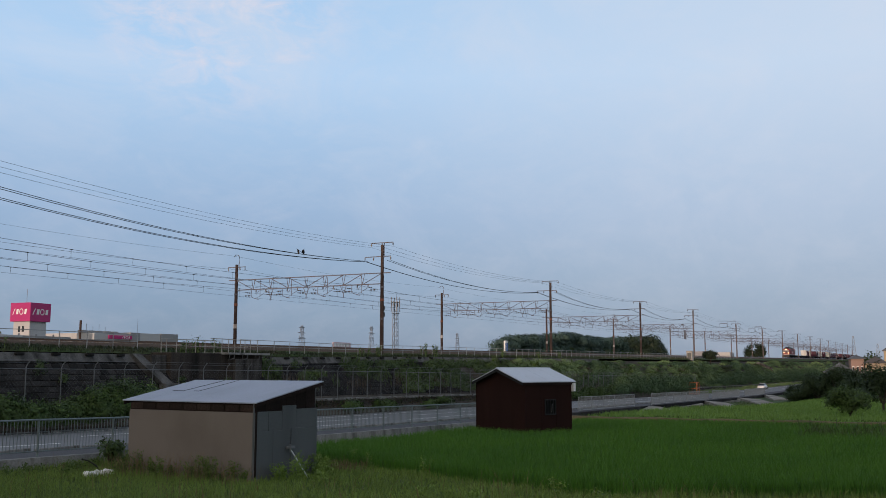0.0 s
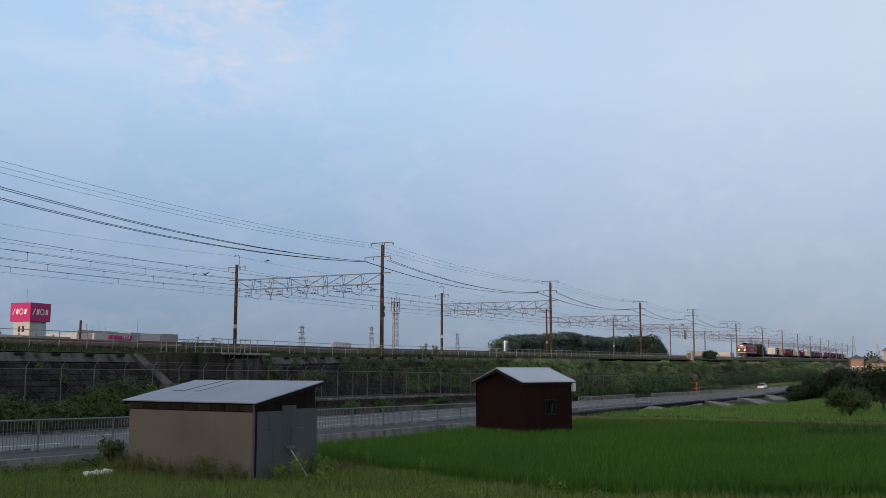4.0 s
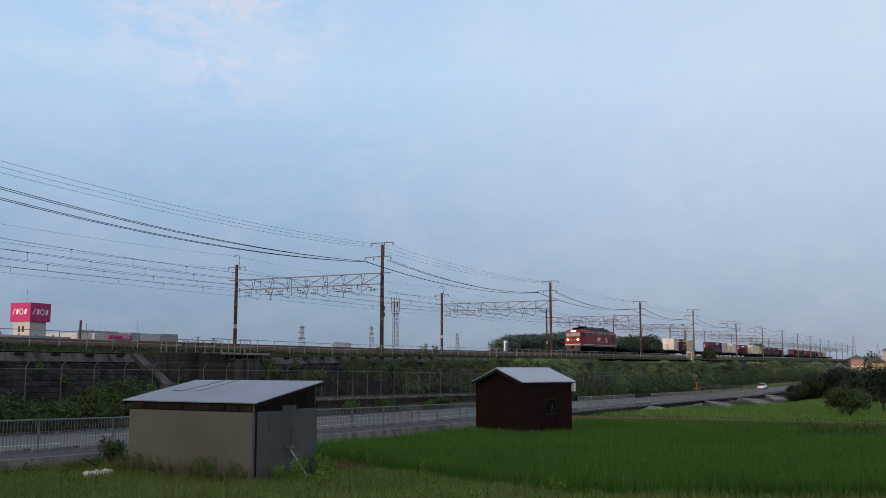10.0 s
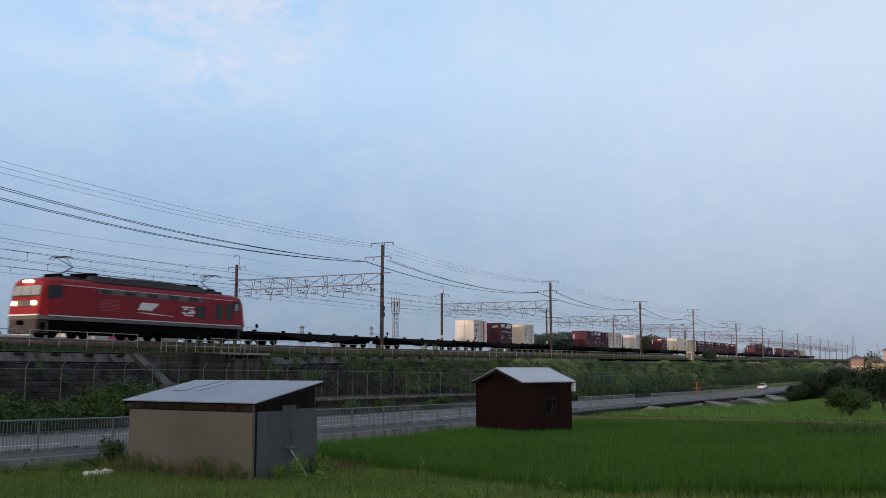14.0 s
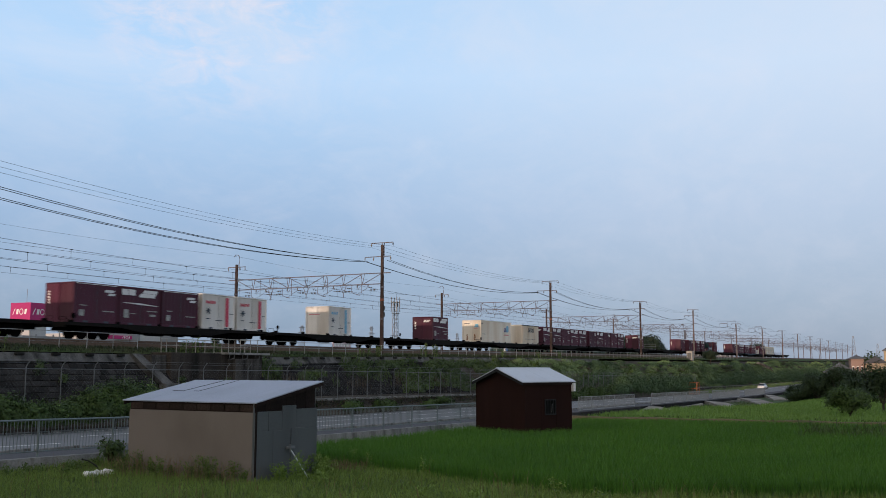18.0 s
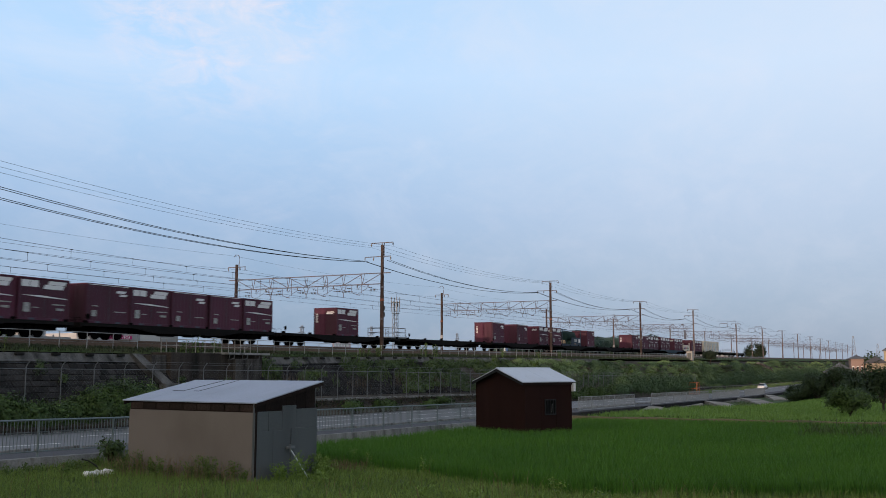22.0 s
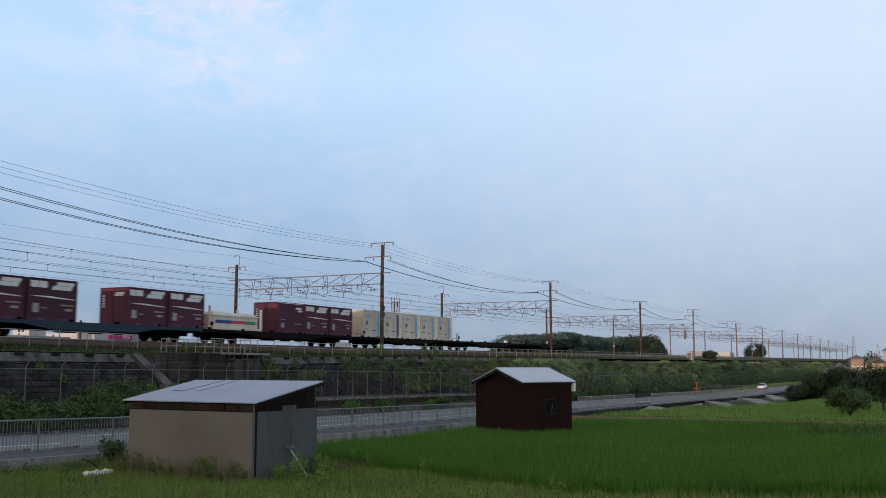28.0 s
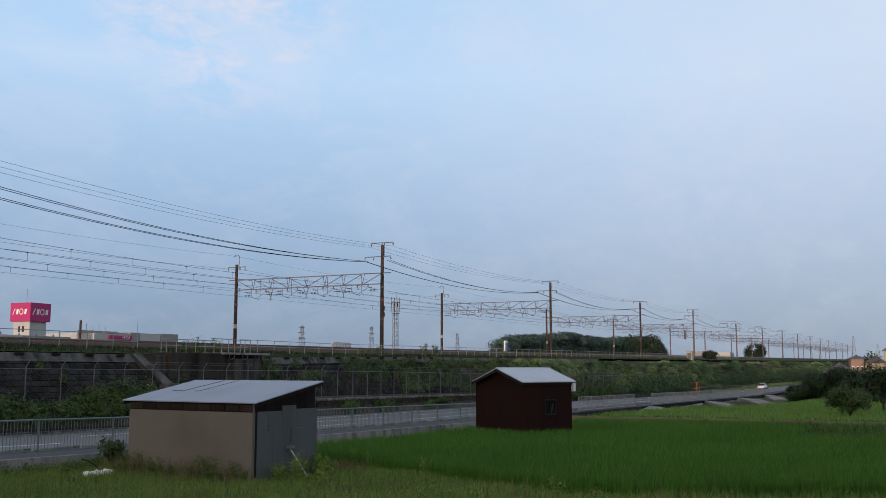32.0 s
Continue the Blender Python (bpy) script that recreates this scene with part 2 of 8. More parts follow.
# ---- builders ----
class Shape:
    """Collects corners and faces of one mesh."""

    def __init__(self):
        self.v, self.f = [], []

    def add(self, vs, fs):
        o = len(self.v)
        self.v += [tuple(p) for p in vs]
        self.f += [tuple(i + o for i in q) for q in fs]
        return self

    def box(self, x0, y0, z0, x1, y1, z1):
        return self.add([(x, y, z) for z in (z0, z1) for y in (y0, y1) for x in (x0, x1)],
                        [(0, 2, 3, 1), (4, 5, 7, 6), (0, 1, 5, 4), (2, 6, 7, 3), (0, 4, 6, 2), (1, 3, 7, 5)])

    def cbox(self, x0, y0, z0, x1, y1, z1, c=0.02):
        """A box with chamfered edges."""
        lo, hi = (x0, y0, z0), (x1, y1, z1)
        vs, idx = [], {}
        for sx in (0, 1):
            for sy in (0, 1):
                for sz in (0, 1):
                    s = (sx, sy, sz)
                    for a in range(3):
                        p = []
                        for k in range(3):
                            e = hi[k] if s[k] else lo[k]
                            if k != a:
                                e += -c if s[k] else c
                            p.append(e)
                        idx[s, a] = len(vs)
                        vs.append(p)
        fs = []
        for a in range(3):
            b, d = (a + 1) % 3, (a + 2) % 3
            for s in (0, 1):
                q = []
                for u, w in ((0, 0), (1, 0), (1, 1), (0, 1)):
                    k = [0, 0, 0]
                    k[a], k[b], k[d] = s, u, w
                    q.append(idx[tuple(k), a])
                fs.append(q if s else q[::-1])
            for u in (0, 1):
                for w in (0, 1):
                    k0, k1 = [0, 0, 0], [0, 0, 0]
                    k0[b] = k1[b] = u
                    k0[d] = k1[d] = w
                    k1[a] = 1
                    q = [idx[tuple(k0), b], idx[tuple(k1), b], idx[tuple(k1), d], idx[tuple(k0), d]]
                    fs.append(q if u == w else q[::-1])
        for s in [(i, j, k) for i in (0, 1) for j in (0, 1) for k in (0, 1)]:
            q = [idx[s, 0], idx[s, 1], idx[s, 2]]
            fs.append(q if sum(s) % 2 else q[::-1])
        return self.add(vs, fs)

    def rod(self, a, b, r0, r1=None, n=6, caps=True):
        a, b = Vector(a), Vector(b)
        r1 = r0 if r1 is None else r1
        d = (b - a).normalized()
        u = d.orthogonal().normalized()
        w = d.cross(u)
        ring = [(math.cos(2 * math.pi * i / n), math.sin(2 * math.pi * i / n)) for i in range(n)]
        vs = [a + (u * c + w * s) * r0 for c, s in ring] + [b + (u * c + w * s) * r1 for c, s in ring]
        fs = [(i, (i + 1) % n, n + (i + 1) % n, n + i) for i in range(n)]
        if caps:
            fs += [tuple(range(n - 1, -1, -1)), tuple(range(n, 2 * n))]
        return self.add(vs, fs)

    def tube(self, pts, r, n=5):
        pts = [Vector(p) for p in pts]
        vs, fs = [], []
        for i, p in enumerate(pts):
            d = (pts[min(i + 1, len(pts) - 1)] - pts[max(i - 1, 0)]).normalized()
            u = d.cross(Vector((0, 0, 1)))
            u = u.normalized() if u.length > 1e-4 else Vector((0, 1, 0))
            w = u.cross(d)
            vs += [p + (u * math.cos(2 * math.pi * k / n) + w * math.sin(2 * math.pi * k / n)) * r for k in range(n)]
            if i:
                o = (i - 1) * n
                fs += [(o + k, o + (k + 1) % n, o + n + (k + 1) % n, o + n + k) for k in range(n)]
        return self.add(vs, fs)

    def prism(self, outline, axis, a, b):
        """An outline in the plane across an axis, drawn out from a to b along it."""
        def place(p, t):
            return {"x": (t, p[0], p[1]), "y": (p[0], t, p[1]), "z": (p[0], p[1], t)}[axis]
        n = len(outline)
        vs = [place(p, a) for p in outline] + [place(p, b) for p in outline]
        return self.add(vs, [(i, (i + 1) % n, n + (i + 1) % n, n + i) for i in range(n)] + [tuple(range(n - 1, -1, -1)), tuple(range(n, 2 * n))])

    def loft(self, rings, close=True):
        """Cross-sections with the same number of corners, joined one to the next."""
        n = len(rings[0])
        vs = [p for r in rings for p in r]
        fs = []
        for i in range(len(rings) - 1):
            for k in range(n if close else n - 1):
                fs.append((i * n + k, i * n + (k + 1) % n, (i + 1) * n + (k + 1) % n, (i + 1) * n + k))
        if close:
            fs += [tuple(range(n - 1, -1, -1)), tuple(range((len(rings) - 1) * n, len(rings) * n))]
        return self.add(vs, fs)

    def quad(self, *p):
        return self.add(p, [tuple(range(len(p)))])

    def mesh(self, name, material, smooth=False):
        me = bpy.data.meshes.new(name)
        me.from_pydata(self.v, [], self.f)
        bm = bmesh.new()
        bm.from_mesh(me)
        bmesh.ops.recalc_face_normals(bm, faces=bm.faces)
        bm.to_mesh(me)
        bm.free()
        me.materials.append(material)
        if smooth:
            me.polygons.foreach_set("use_smooth", [True] * len(me.polygons))
        return me


def thing(name, label, category, group="", kind="", at=None):
    ob = tagged(new(name), label, category, group, kind)
    ob.empty_display_size = 0.2
    if at is not None:
        ob.matrix_world = at
    return ob


def part(name, shape, material, parent=None, label="", at=None, smooth=False):
    """One mesh object, a part of its parent; shape may be a mesh that alike parts share."""
    me = shape if isinstance(shape, bpy.types.Mesh) else shape.mesh(name, material, smooth)
    ob = new(name, me)
    if parent is not None:
        ob.parent = parent
    if at is not None:
        ob.matrix_basis = at
    if label:
        ob["label"] = label
    return ob


def solo(name, shape, material, label, category, group="", kind="", at=None, smooth=False):
    ob = part(name, shape, material, None, "", at, smooth)
    return tagged(ob, label, category, group, kind)


def cards(name, verts, faces_n, material):
    """A mesh of many small faces with faces_n corners each, from one array."""
    verts = np.asarray(verts, dtype=np.float32).reshape(-1, 3)
    n = len(verts) // faces_n
    me = bpy.data.meshes.new(name)
    me.vertices.add(len(verts))
    me.vertices.foreach_set("co", verts.ravel())
    me.loops.add(len(verts))
    me.loops.foreach_set("vertex_index", np.arange(len(verts), dtype=np.int32))
    me.polygons.add(n)
    me.polygons.foreach_set("loop_start", np.arange(0, len(verts), faces_n, dtype=np.int32))
    me.update(calc_edges=True)
    me.materials.append(material)
    return me


def leaves(centres, size, rng, flat=0.35, spread=0.35, out=None, jitter=0.33):
    """Small pointed leaves, four corners each, at the centres; out turns them to face away from their bush."""
    c = np.asarray(centres, float)
    n = len(c)
    nrm = rng.normal(size=(n, 3))
    if out is None:
        nrm[:, 2] = np.abs(nrm[:, 2]) + flat
    else:
        nrm = np.asarray(out) + nrm * jitter
    nrm /= np.linalg.norm(nrm, axis=1)[:, None]
    a = np.cross(nrm, rng.normal(size=(n, 3)))
    a /= np.linalg.norm(a, axis=1)[:, None]
    b = np.cross(nrm, a)
    s = size * (1 + spread * rng.uniform(-1, 1, n))[:, None]
    return np.stack([c - a * s * 0.55, c + b * s * 0.28 - a * s * 0.05, c + a * s * 0.6 - nrm * s * 0.12, c - b * s * 0.28 - a * s * 0.05], axis=1)


def blades(roots, height, width, lean, rng, vary=0.3):
    """Grass blades: a lower four-cornered and an upper pointed piece, written as two quads each."""
    r = np.asarray(roots, float)
    n = len(r)
    az = rng.uniform(0, 2 * np.pi, n)
    side = np.stack([np.cos(az), np.sin(az), np.zeros(n)], 1)
    bend = rng.uniform(0, 2 * np.pi, n)
    fwd = np.stack([np.cos(bend), np.sin(bend), np.zeros(n)], 1)
    h = (np.asarray(height) * (1 + vary * rng.uniform(-1, 1, n)))[:, None]
    ln = lean * rng.uniform(0.3, 1.2, n)[:, None]
    up = np.array([0, 0, 1.0])
    mid = r + up * h * 0.6 + fwd * h * ln * 0.3
    tip = r + up * h * (1 - 0.25 * ln) + fwd * h * ln
    w = side * width * 0.5
    lowq = np.stack([r - w, r + w, mid + w * 0.8, mid - w * 0.8], 1)
    topq = np.stack([mid - w * 0.8, mid + w * 0.8, tip + w * 0.12, tip - w * 0.12], 1)
    return np.concatenate([lowq, topq])


def along(xs, table):
    return np.interp(xs, [p[0] for p in table], [p[1] for p in table])


# ---- the plan: x runs along the railway, y across it, away from the camera ----
ROAD_Z = [(-400, 2.2), (-60, 1.4), (20, 0.30), (25, 0.18), (37, 0.0), (54.3, -0.24), (84, -0.50), (100, -0.68), (132, -1.02), (160, -1.35), (190, -1.62), (250, -1.75), (2000, -1.8)]
LAND_Z = [(-400, 0.0), (28, 0.0), (41, -0.13), (62, -0.42), (66, -0.8), (80, -0.85), (100, -1.05), (120, -1.3), (140, -1.5), (160, -1.65), (190, -2.05), (250, -2.1), (2000, -2.1)]


def road_z(x):
    return float(along(x, ROAD_Z))


def rail_z(x):
    return 4.43 + 0.0081 * x + 0.0035 * max(0.0, 80 - max(x, 20))


def bend(x):
    """How far the railway swings towards the road beyond a straight first stretch."""
    x = np.asarray(x, float)
    return -0.010 * np.where(x < 60, 0.0, np.where(x < 100, (x - 60) ** 2 / 80, x - 80))


def field_z(x, y):
    """The land beyond the paddies, with the low rise on which the bushes stand."""
    u, v = np.clip((np.asarray(x) - 90) / 12, 0, 1), np.clip((14 - np.asarray(y)) / 4, 0, 1)
    return along(x, LAND_Z) + 0.6 * u * u * (3 - 2 * u) * v * v * (3 - 2 * v) * np.clip((190 - np.asarray(x)) / 40, 0, 1)


def shift(x):
    return float(bend(x))


TRACK_Y = 47.13
TRACKS = [47.13, 51.0, 55.2, 59.0]
FENCE_Z = [(-400, 3.0), (-20, 1.7), (32, 1.08), (62, 0.92), (82, 0.72), (124, 0.30), (179, -0.25), (300, -1.0), (2000, -1.2)]
LEDGE_Z = [(-600, 1.2), (36, 4.02), (58, 4.02), (76, 4.25), (103, 4.48), (200, 5.05), (2000, 19.0)]
STEEL_Z = [(-600, 1.0), (36, 4.22), (67, 4.18), (89, 4.38), (125, 4.66), (196, 5.2), (2000, 19.6)]
STATIONS = [-600, -400, -200, -100, -40, -10, 10, 21, 32, 36, 44, 52, 58, 62, 67, 70, 76, 82, 84, 89, 95, 103, 110, 124, 135, 150, 165, 179, 196, 215, 230, 260, 300, 350, 420, 500, 700, 1000, 1500]


def strip(pairs, xs=None, curved=True):
    """A sheet along the railway; pairs are functions of x that give the y and z of each long edge."""
    s = Shape()
    s.loft([[(x, p(x)[0] + (shift(x) if curved else 0.0), p(x)[1]) for p in pairs] for x in (xs or STATIONS)], close=False)
    return s


def ground():
    xs = [-4500, -1500, -600, -200, -60, 0, 20, 30, 33, 40, 50, 58, 62, 66, 70, 80, 90, 94, 98, 102, 110, 125, 150, 170, 190, 230, 350, 600, 1200, 2500, 4500]
    ys = [-4500, -1500, -500, -120, -40, -10, 0, 6, 10, 11, 12, 13, 14, 18, 20.3, 20.9, 24.2, 24.6, 38.4, 66, 90, 160, 400, 900, 2000, 4500]
    s = Shape()
    vs = [(x, y, float(field_z(x, y)) - (0.9 if 24.3 < y < 90 else 0.0) - (0.5 if 20.4 < y < 24.3 and 32 < x < 80 else 0.0)) for x in xs for y in ys]
    n = len(ys)
    s.add(vs, [(i * n + j, (i + 1) * n + j, (i + 1) * n + j + 1, i * n + j + 1) for i in range(len(xs) - 1) for j in range(n - 1)])
    solo("ground", s, GRASSY, "rough grass ground beside the paddy fields", "ground", kind="structure")


def road():
    s = strip([lambda x: (27.0, road_z(x)), lambda x: (38.0, road_z(x)), lambda x: (38.0, road_z(x) - 0.6), lambda x: (27.0, road_z(x) - 0.6), lambda x: (27.0, road_z(x))], curved=False)
    solo("road", s, ASPHALT, "grey asphalt two-lane road below the railway bank", "road", kind="structure")
    s = strip([lambda x: (24.66, road_z(x) + 0.02), lambda x: (26.9, road_z(x) + 0.02), lambda x: (26.9, road_z(x) - 0.5), lambda x: (24.66, road_z(x) - 0.5), lambda x: (24.66, road_z(x) + 0.02)], curved=False)
    solo("pavement", s, FOOTWAY, "dark asphalt footway behind the pipe fence", "pavement", kind="structure")
    lines = thing("road_marking", "worn white edge and centre lines on the asphalt", "road marking", kind="structure")
    k = 0
    for y, w, dash, gap, x, last in ((30.0, 0.17, 400, 0, 2.0, 29.3), (30.0, 0.17, 12, 6, 38.0, 300), (33.1, 0.17, 12.0, 4.0, 31.3, 300), (36.2, 0.17, 400, 0, 2.0, 300)):
        while x < last:
            e = min(x + dash, last)
            s = Shape()
            s.loft([[(q, y - w / 2, road_z(q) + 0.006), (q, y + w / 2, road_z(q) + 0.006)] for q in np.linspace(x, e, max(2, int((e - x) / 6)))], close=False)
            part("line", s, LINE, lines)
            x = e + max(gap, 0.1)
    kerb = thing("kerb", "low concrete kerb blocks along the footway", "kerb", kind="structure")
    blk = Shape().cbox(-0.95, -0.075, -0.02, 0.95, 0.075, 0.13, 0.02).mesh("kerb_stone", CONCRETE)
    for i in range(46):
        x = 14 + i * 2.1
        part("kerb_stone", blk, CONCRETE, kerb, at=pose(x, 26.98, road_z(x)))


def road_wall():
    wall = thing("wall_road", "low stained concrete retaining wall of the road", "wall", kind="structure")
    for i in range(24):
        x0, x1 = -14 + i * 3.2, -14 + i * 3.2 + 3.185
        s = Shape()
        z0, z1 = road_z(x0), road_z(x1)
        s.add([(x0, 24.24, -1.4), (x1, 24.24, -1.4), (x1, 24.64, -1.4), (x0, 24.64, -1.4), (x0, 24.3, z0 + 0.05), (x1, 24.3, z1 + 0.05), (x1, 24.64, z1 + 0.05), (x0, 24.64, z0 + 0.05)],
              [(0, 1, 5, 4), (1, 2, 6, 5), (2, 3, 7, 6), (3, 0, 4, 7), (4, 5, 6, 7), (3, 2, 1, 0)])
        part("panel", s, CONCRETE, wall)
    # pipe fence with upright bars, in panels of three metres
    picket = Shape().rod((0, 0, 0.17), (0, 0, 1.12), 0.011, n=5).mesh("picket", GREENRAIL)
    for i in range(-9, 12):
        x0, x1 = 21.48 + i * 3.1, 21.48 + (i + 1) * 3.1
        z0, z1 = road_z(x0) + 0.05, road_z(x1) + 0.05
        f = thing("road_fence", "faded green-grey steel pipe fence with upright bars", "fence", "fence along the road", at=pose(x0, 24.5, z0))
        d = z1 - z0
        part("post", Shape().rod((0, 0, 0), (0, 0, 1.16), 0.038, n=8), GREENRAIL, f)
        part("top_rail", Shape().rod((0, 0, 1.14), (3.1, 0, 1.14 + d), 0.03, n=8), GREENRAIL, f)
        part("bottom_rail", Shape().rod((0, 0, 0.18), (3.1, 0, 0.18 + d), 0.02, n=6), GREENRAIL, f)
        if -2 <= i <= 10:
            for k in range(1, 24):
                part("picket", picket, GREENRAIL, f, at=pose(k * 3.1 / 24, 0, d * k / 24))
        else:
            s = Shape()
            for k in range(1, 24):
                s.rod((k * 3.1 / 24, 0, 0.17 + d * k / 24), (k * 3.1 / 24, 0, 1.15 + d * k / 24), 0.011, n=5)
            part("pickets", s, GREENRAIL, f)


def fz(x):
    return float(along(x, FENCE_Z))


def lz(x):
    return float(along(x, LEDGE_Z))


def sz(x):
    return float(along(x, STEEL_Z))


def embankment():
    s = strip([lambda x: (38.0, road_z(x) - 0.8), lambda x: (38.0, road_z(x) + 0.10), lambda x: (38.55, max(fz(x) - 0.55, road_z(x) + 0.15))])
    solo("verge", s, EARTH, "overgrown strip of grass beside the road", "verge", kind="structure")
    s = strip([lambda x: (38.42, fz(x) - 0.16), lambda x: (38.42, fz(x)), lambda x: (38.9, fz(x)), lambda x: (38.9, fz(x) - 0.16), lambda x: (38.42, fz(x) - 0.16)])
    solo("wall_cap", s, CONCRETE, "pale concrete coping under the wire fence", "wall", kind="structure")
    s = strip([lambda x: (38.5, fz(x) - 1.6), lambda x: (38.55, fz(x) - 0.1), lambda x: (38.85, fz(x) - 0.1), lambda x: (38.9, fz(x) - 1.2)])
    solo("wall_foot", s, STAINED, "low concrete wall at the foot of the railway bank", "wall", kind="structure")
    s = strip([lambda x: (38.84, fz(x) - 0.05), lambda x: (39.2, fz(x) + 0.15), lambda x: (41.4, lz(x) - 0.42), lambda x: (41.75, lz(x) - 0.4)])
    solo("bank", s, EARTH, "steep earth and stone bank carrying the railway", "bank", kind="structure")
    s = strip([lambda x: (41.06, lz(x) - 0.58), lambda x: (41.34, lz(x) - 0.12), lambda x: (41.85, lz(x) - 0.1), lambda x: (41.85, lz(x) - 0.3)], [q for q in STATIONS if q < 140])
    solo("wall_ledge", s, PALECON, "pale concrete ledge along the top of the bank", "wall", kind="structure")
    drains = thing("drain_outlets", "drain outlets drawn as dark blocks below the concrete ledge", "drain", kind="structure")
    # solid blocks whose dark colour stands for the shade inside the outlets
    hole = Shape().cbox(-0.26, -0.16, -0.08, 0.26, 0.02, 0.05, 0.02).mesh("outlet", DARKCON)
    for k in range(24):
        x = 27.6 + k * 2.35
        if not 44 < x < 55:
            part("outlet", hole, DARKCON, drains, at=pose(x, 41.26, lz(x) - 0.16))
    s = strip([lambda x: (41.8, lz(x) - 0.05), lambda x: (42.5, sz(x)), lambda x: (43.6, sz(x) + 0.1), lambda x: (44.6, rail_z(x) - 0.5)])
    solo("shoulder", s, GRASSY, "grassy shoulder beside the track bed", "shoulder", kind="structure")
    s = strip([lambda x: (44.5, rail_z(x) - 0.55), lambda x: (45.5, rail_z(x) - 0.22), lambda x: (60.6, rail_z(x) - 0.22), lambda x: (64.5, rail_z(x) - 1.2), lambda x: (68.0, -2.5)])
    solo("track_bed", s, BALLAST, "rust-brown stone ballast of the railway", "track bed", kind="structure")
    for y in TRACKS:
        t = thing("track", "rusty steel rails on concrete sleepers", "railway track", "tracks on the bank", kind="structure")
        for o in (-0.53, 0.53):
            s = Shape()
            for a, b, c, d in ((-0.06, 0.06, -0.15, -0.13), (-0.01, 0.01, -0.13, -0.04), (-0.033, 0.033, -0.04, 0.0)):
                s.loft([[(x, y + shift(x) + o + p, rail_z(x) + q) for p, q in ((a, c), (b, c), (b, d), (a, d))] for x in (-600, 20, 40, 60, 70, 80, 90, 100, 300, 1500)])
            part("rail", s, RAILST, t)
        s = Shape()
        for i in range(420):
            x = -30 + i * 0.75
            s.box(x - 0.12, y + shift(x) - 1.0, rail_z(x) - 0.33, x + 0.12, y + shift(x) + 1.0, rail_z(x) - 0.17)
        tagged(part("sleepers", s, CONCRETE, t), kind="stuff")


def bank_rail():
    """The pipe handrail along the top of the bank, two metres from post to post."""
    post = Shape().rod((0, 0, -0.3), (0, 0, 0.95), 0.028, n=6).mesh("post", HANDRAIL)
    for g in range(-3, 12):
        x0 = 34.35 + g * 20 - 20
        rail = thing("handrail", "galvanised pipe handrail along the top of the bank", "handrail", "handrails on the bank")
        for k in range(10):
            x = x0 + 2 * k
            if 45.0 < x < 54.0:
                continue
            part("post", post, GALV, rail, at=pose(x, 42.5 + shift(x), sz(x)))
        for h in (0.93, 0.5):
            for a, b in ((x0, x0 + 20),):
                cut = [a + q for q in range(0, 21, 2)]
                cut = [q for q in cut if not 45.5 < q < 54]
                runs, run = [], []
                for q in cut:
                    if run and q - run[-1] > 2.5:
                        runs.append(run)
                        run = []
                    run.append(q)
                for run in runs + [run]:
                    if len(run) > 1:
                        part("pipe", Shape().tube([(q, 42.5 + shift(q), sz(q) + h) for q in run], 0.022, 6), HANDRAIL, rail)


def chain_fence():
    post = Shape().rod((0, 0, -0.05), (0, 0, 2.05), 0.03, n=6).tube([(0, 0, 2.03), (0.03, -0.05, 2.2), (0.10, -0.22, 2.42)], 0.024, 6).mesh("post", GALV)
    pitch = 2.17
    for g in range(-2, 13):
        x0 = 32.99 + g * 13.02 - 13.02
        f = thing("wire_fence", "galvanised wire mesh fence with slanted post tops", "fence", "fence below the bank")
        for k in range(6):
            x = x0 + k * pitch
            part("post", post, GALV, f, at=pose(x, 38.7 + shift(x), fz(x)))
        xe = x0 + 13.02
        cut = [x0 + k * pitch for k in range(7)]
        part("top_pipe", Shape().tube([(p, 38.7 + shift(p), fz(p) + 1.98) for p in cut], 0.021, 6), GALV, f)
        for a, b, c in ((0.10, -0.22, 2.4), (0.05, -0.12, 2.27)):
            part("barbed_wire", Shape().tube([(p + a, 38.7 + shift(p) + b, fz(p) + c) for p in cut], 0.006, 3), GALV, f)
        s = Shape()
        n = int(13.02 / 0.22)
        for k in range(-9, n):
            for up in (1, -1):
                a, b = x0 + k * 0.22, x0 + k * 0.22 + 1.95
                za, zb = (0.03, 1.97) if up > 0 else (1.97, 0.03)
                lo, hi = max(a, x0), min(b, xe)
                if hi - lo > 0.05:
                    ta, tb = (lo - a) / 1.95, (hi - a) / 1.95
                    s.rod((lo, 38.7 + shift(lo), fz(lo) + za + (zb - za) * ta), (hi, 38.7 + shift(hi), fz(hi) + za + (zb - za) * tb), 0.0017, n=3, caps=False)
        tagged(part("mesh", s, GALV, f), kind="stuff")


POLE_X = [29.8, 77.7, 123.5, 170.1, 214.8] + [269.3 + 47.9 * i for i in range(11)]
NEAR_Y, FAR_Y = 44.4, 61.4


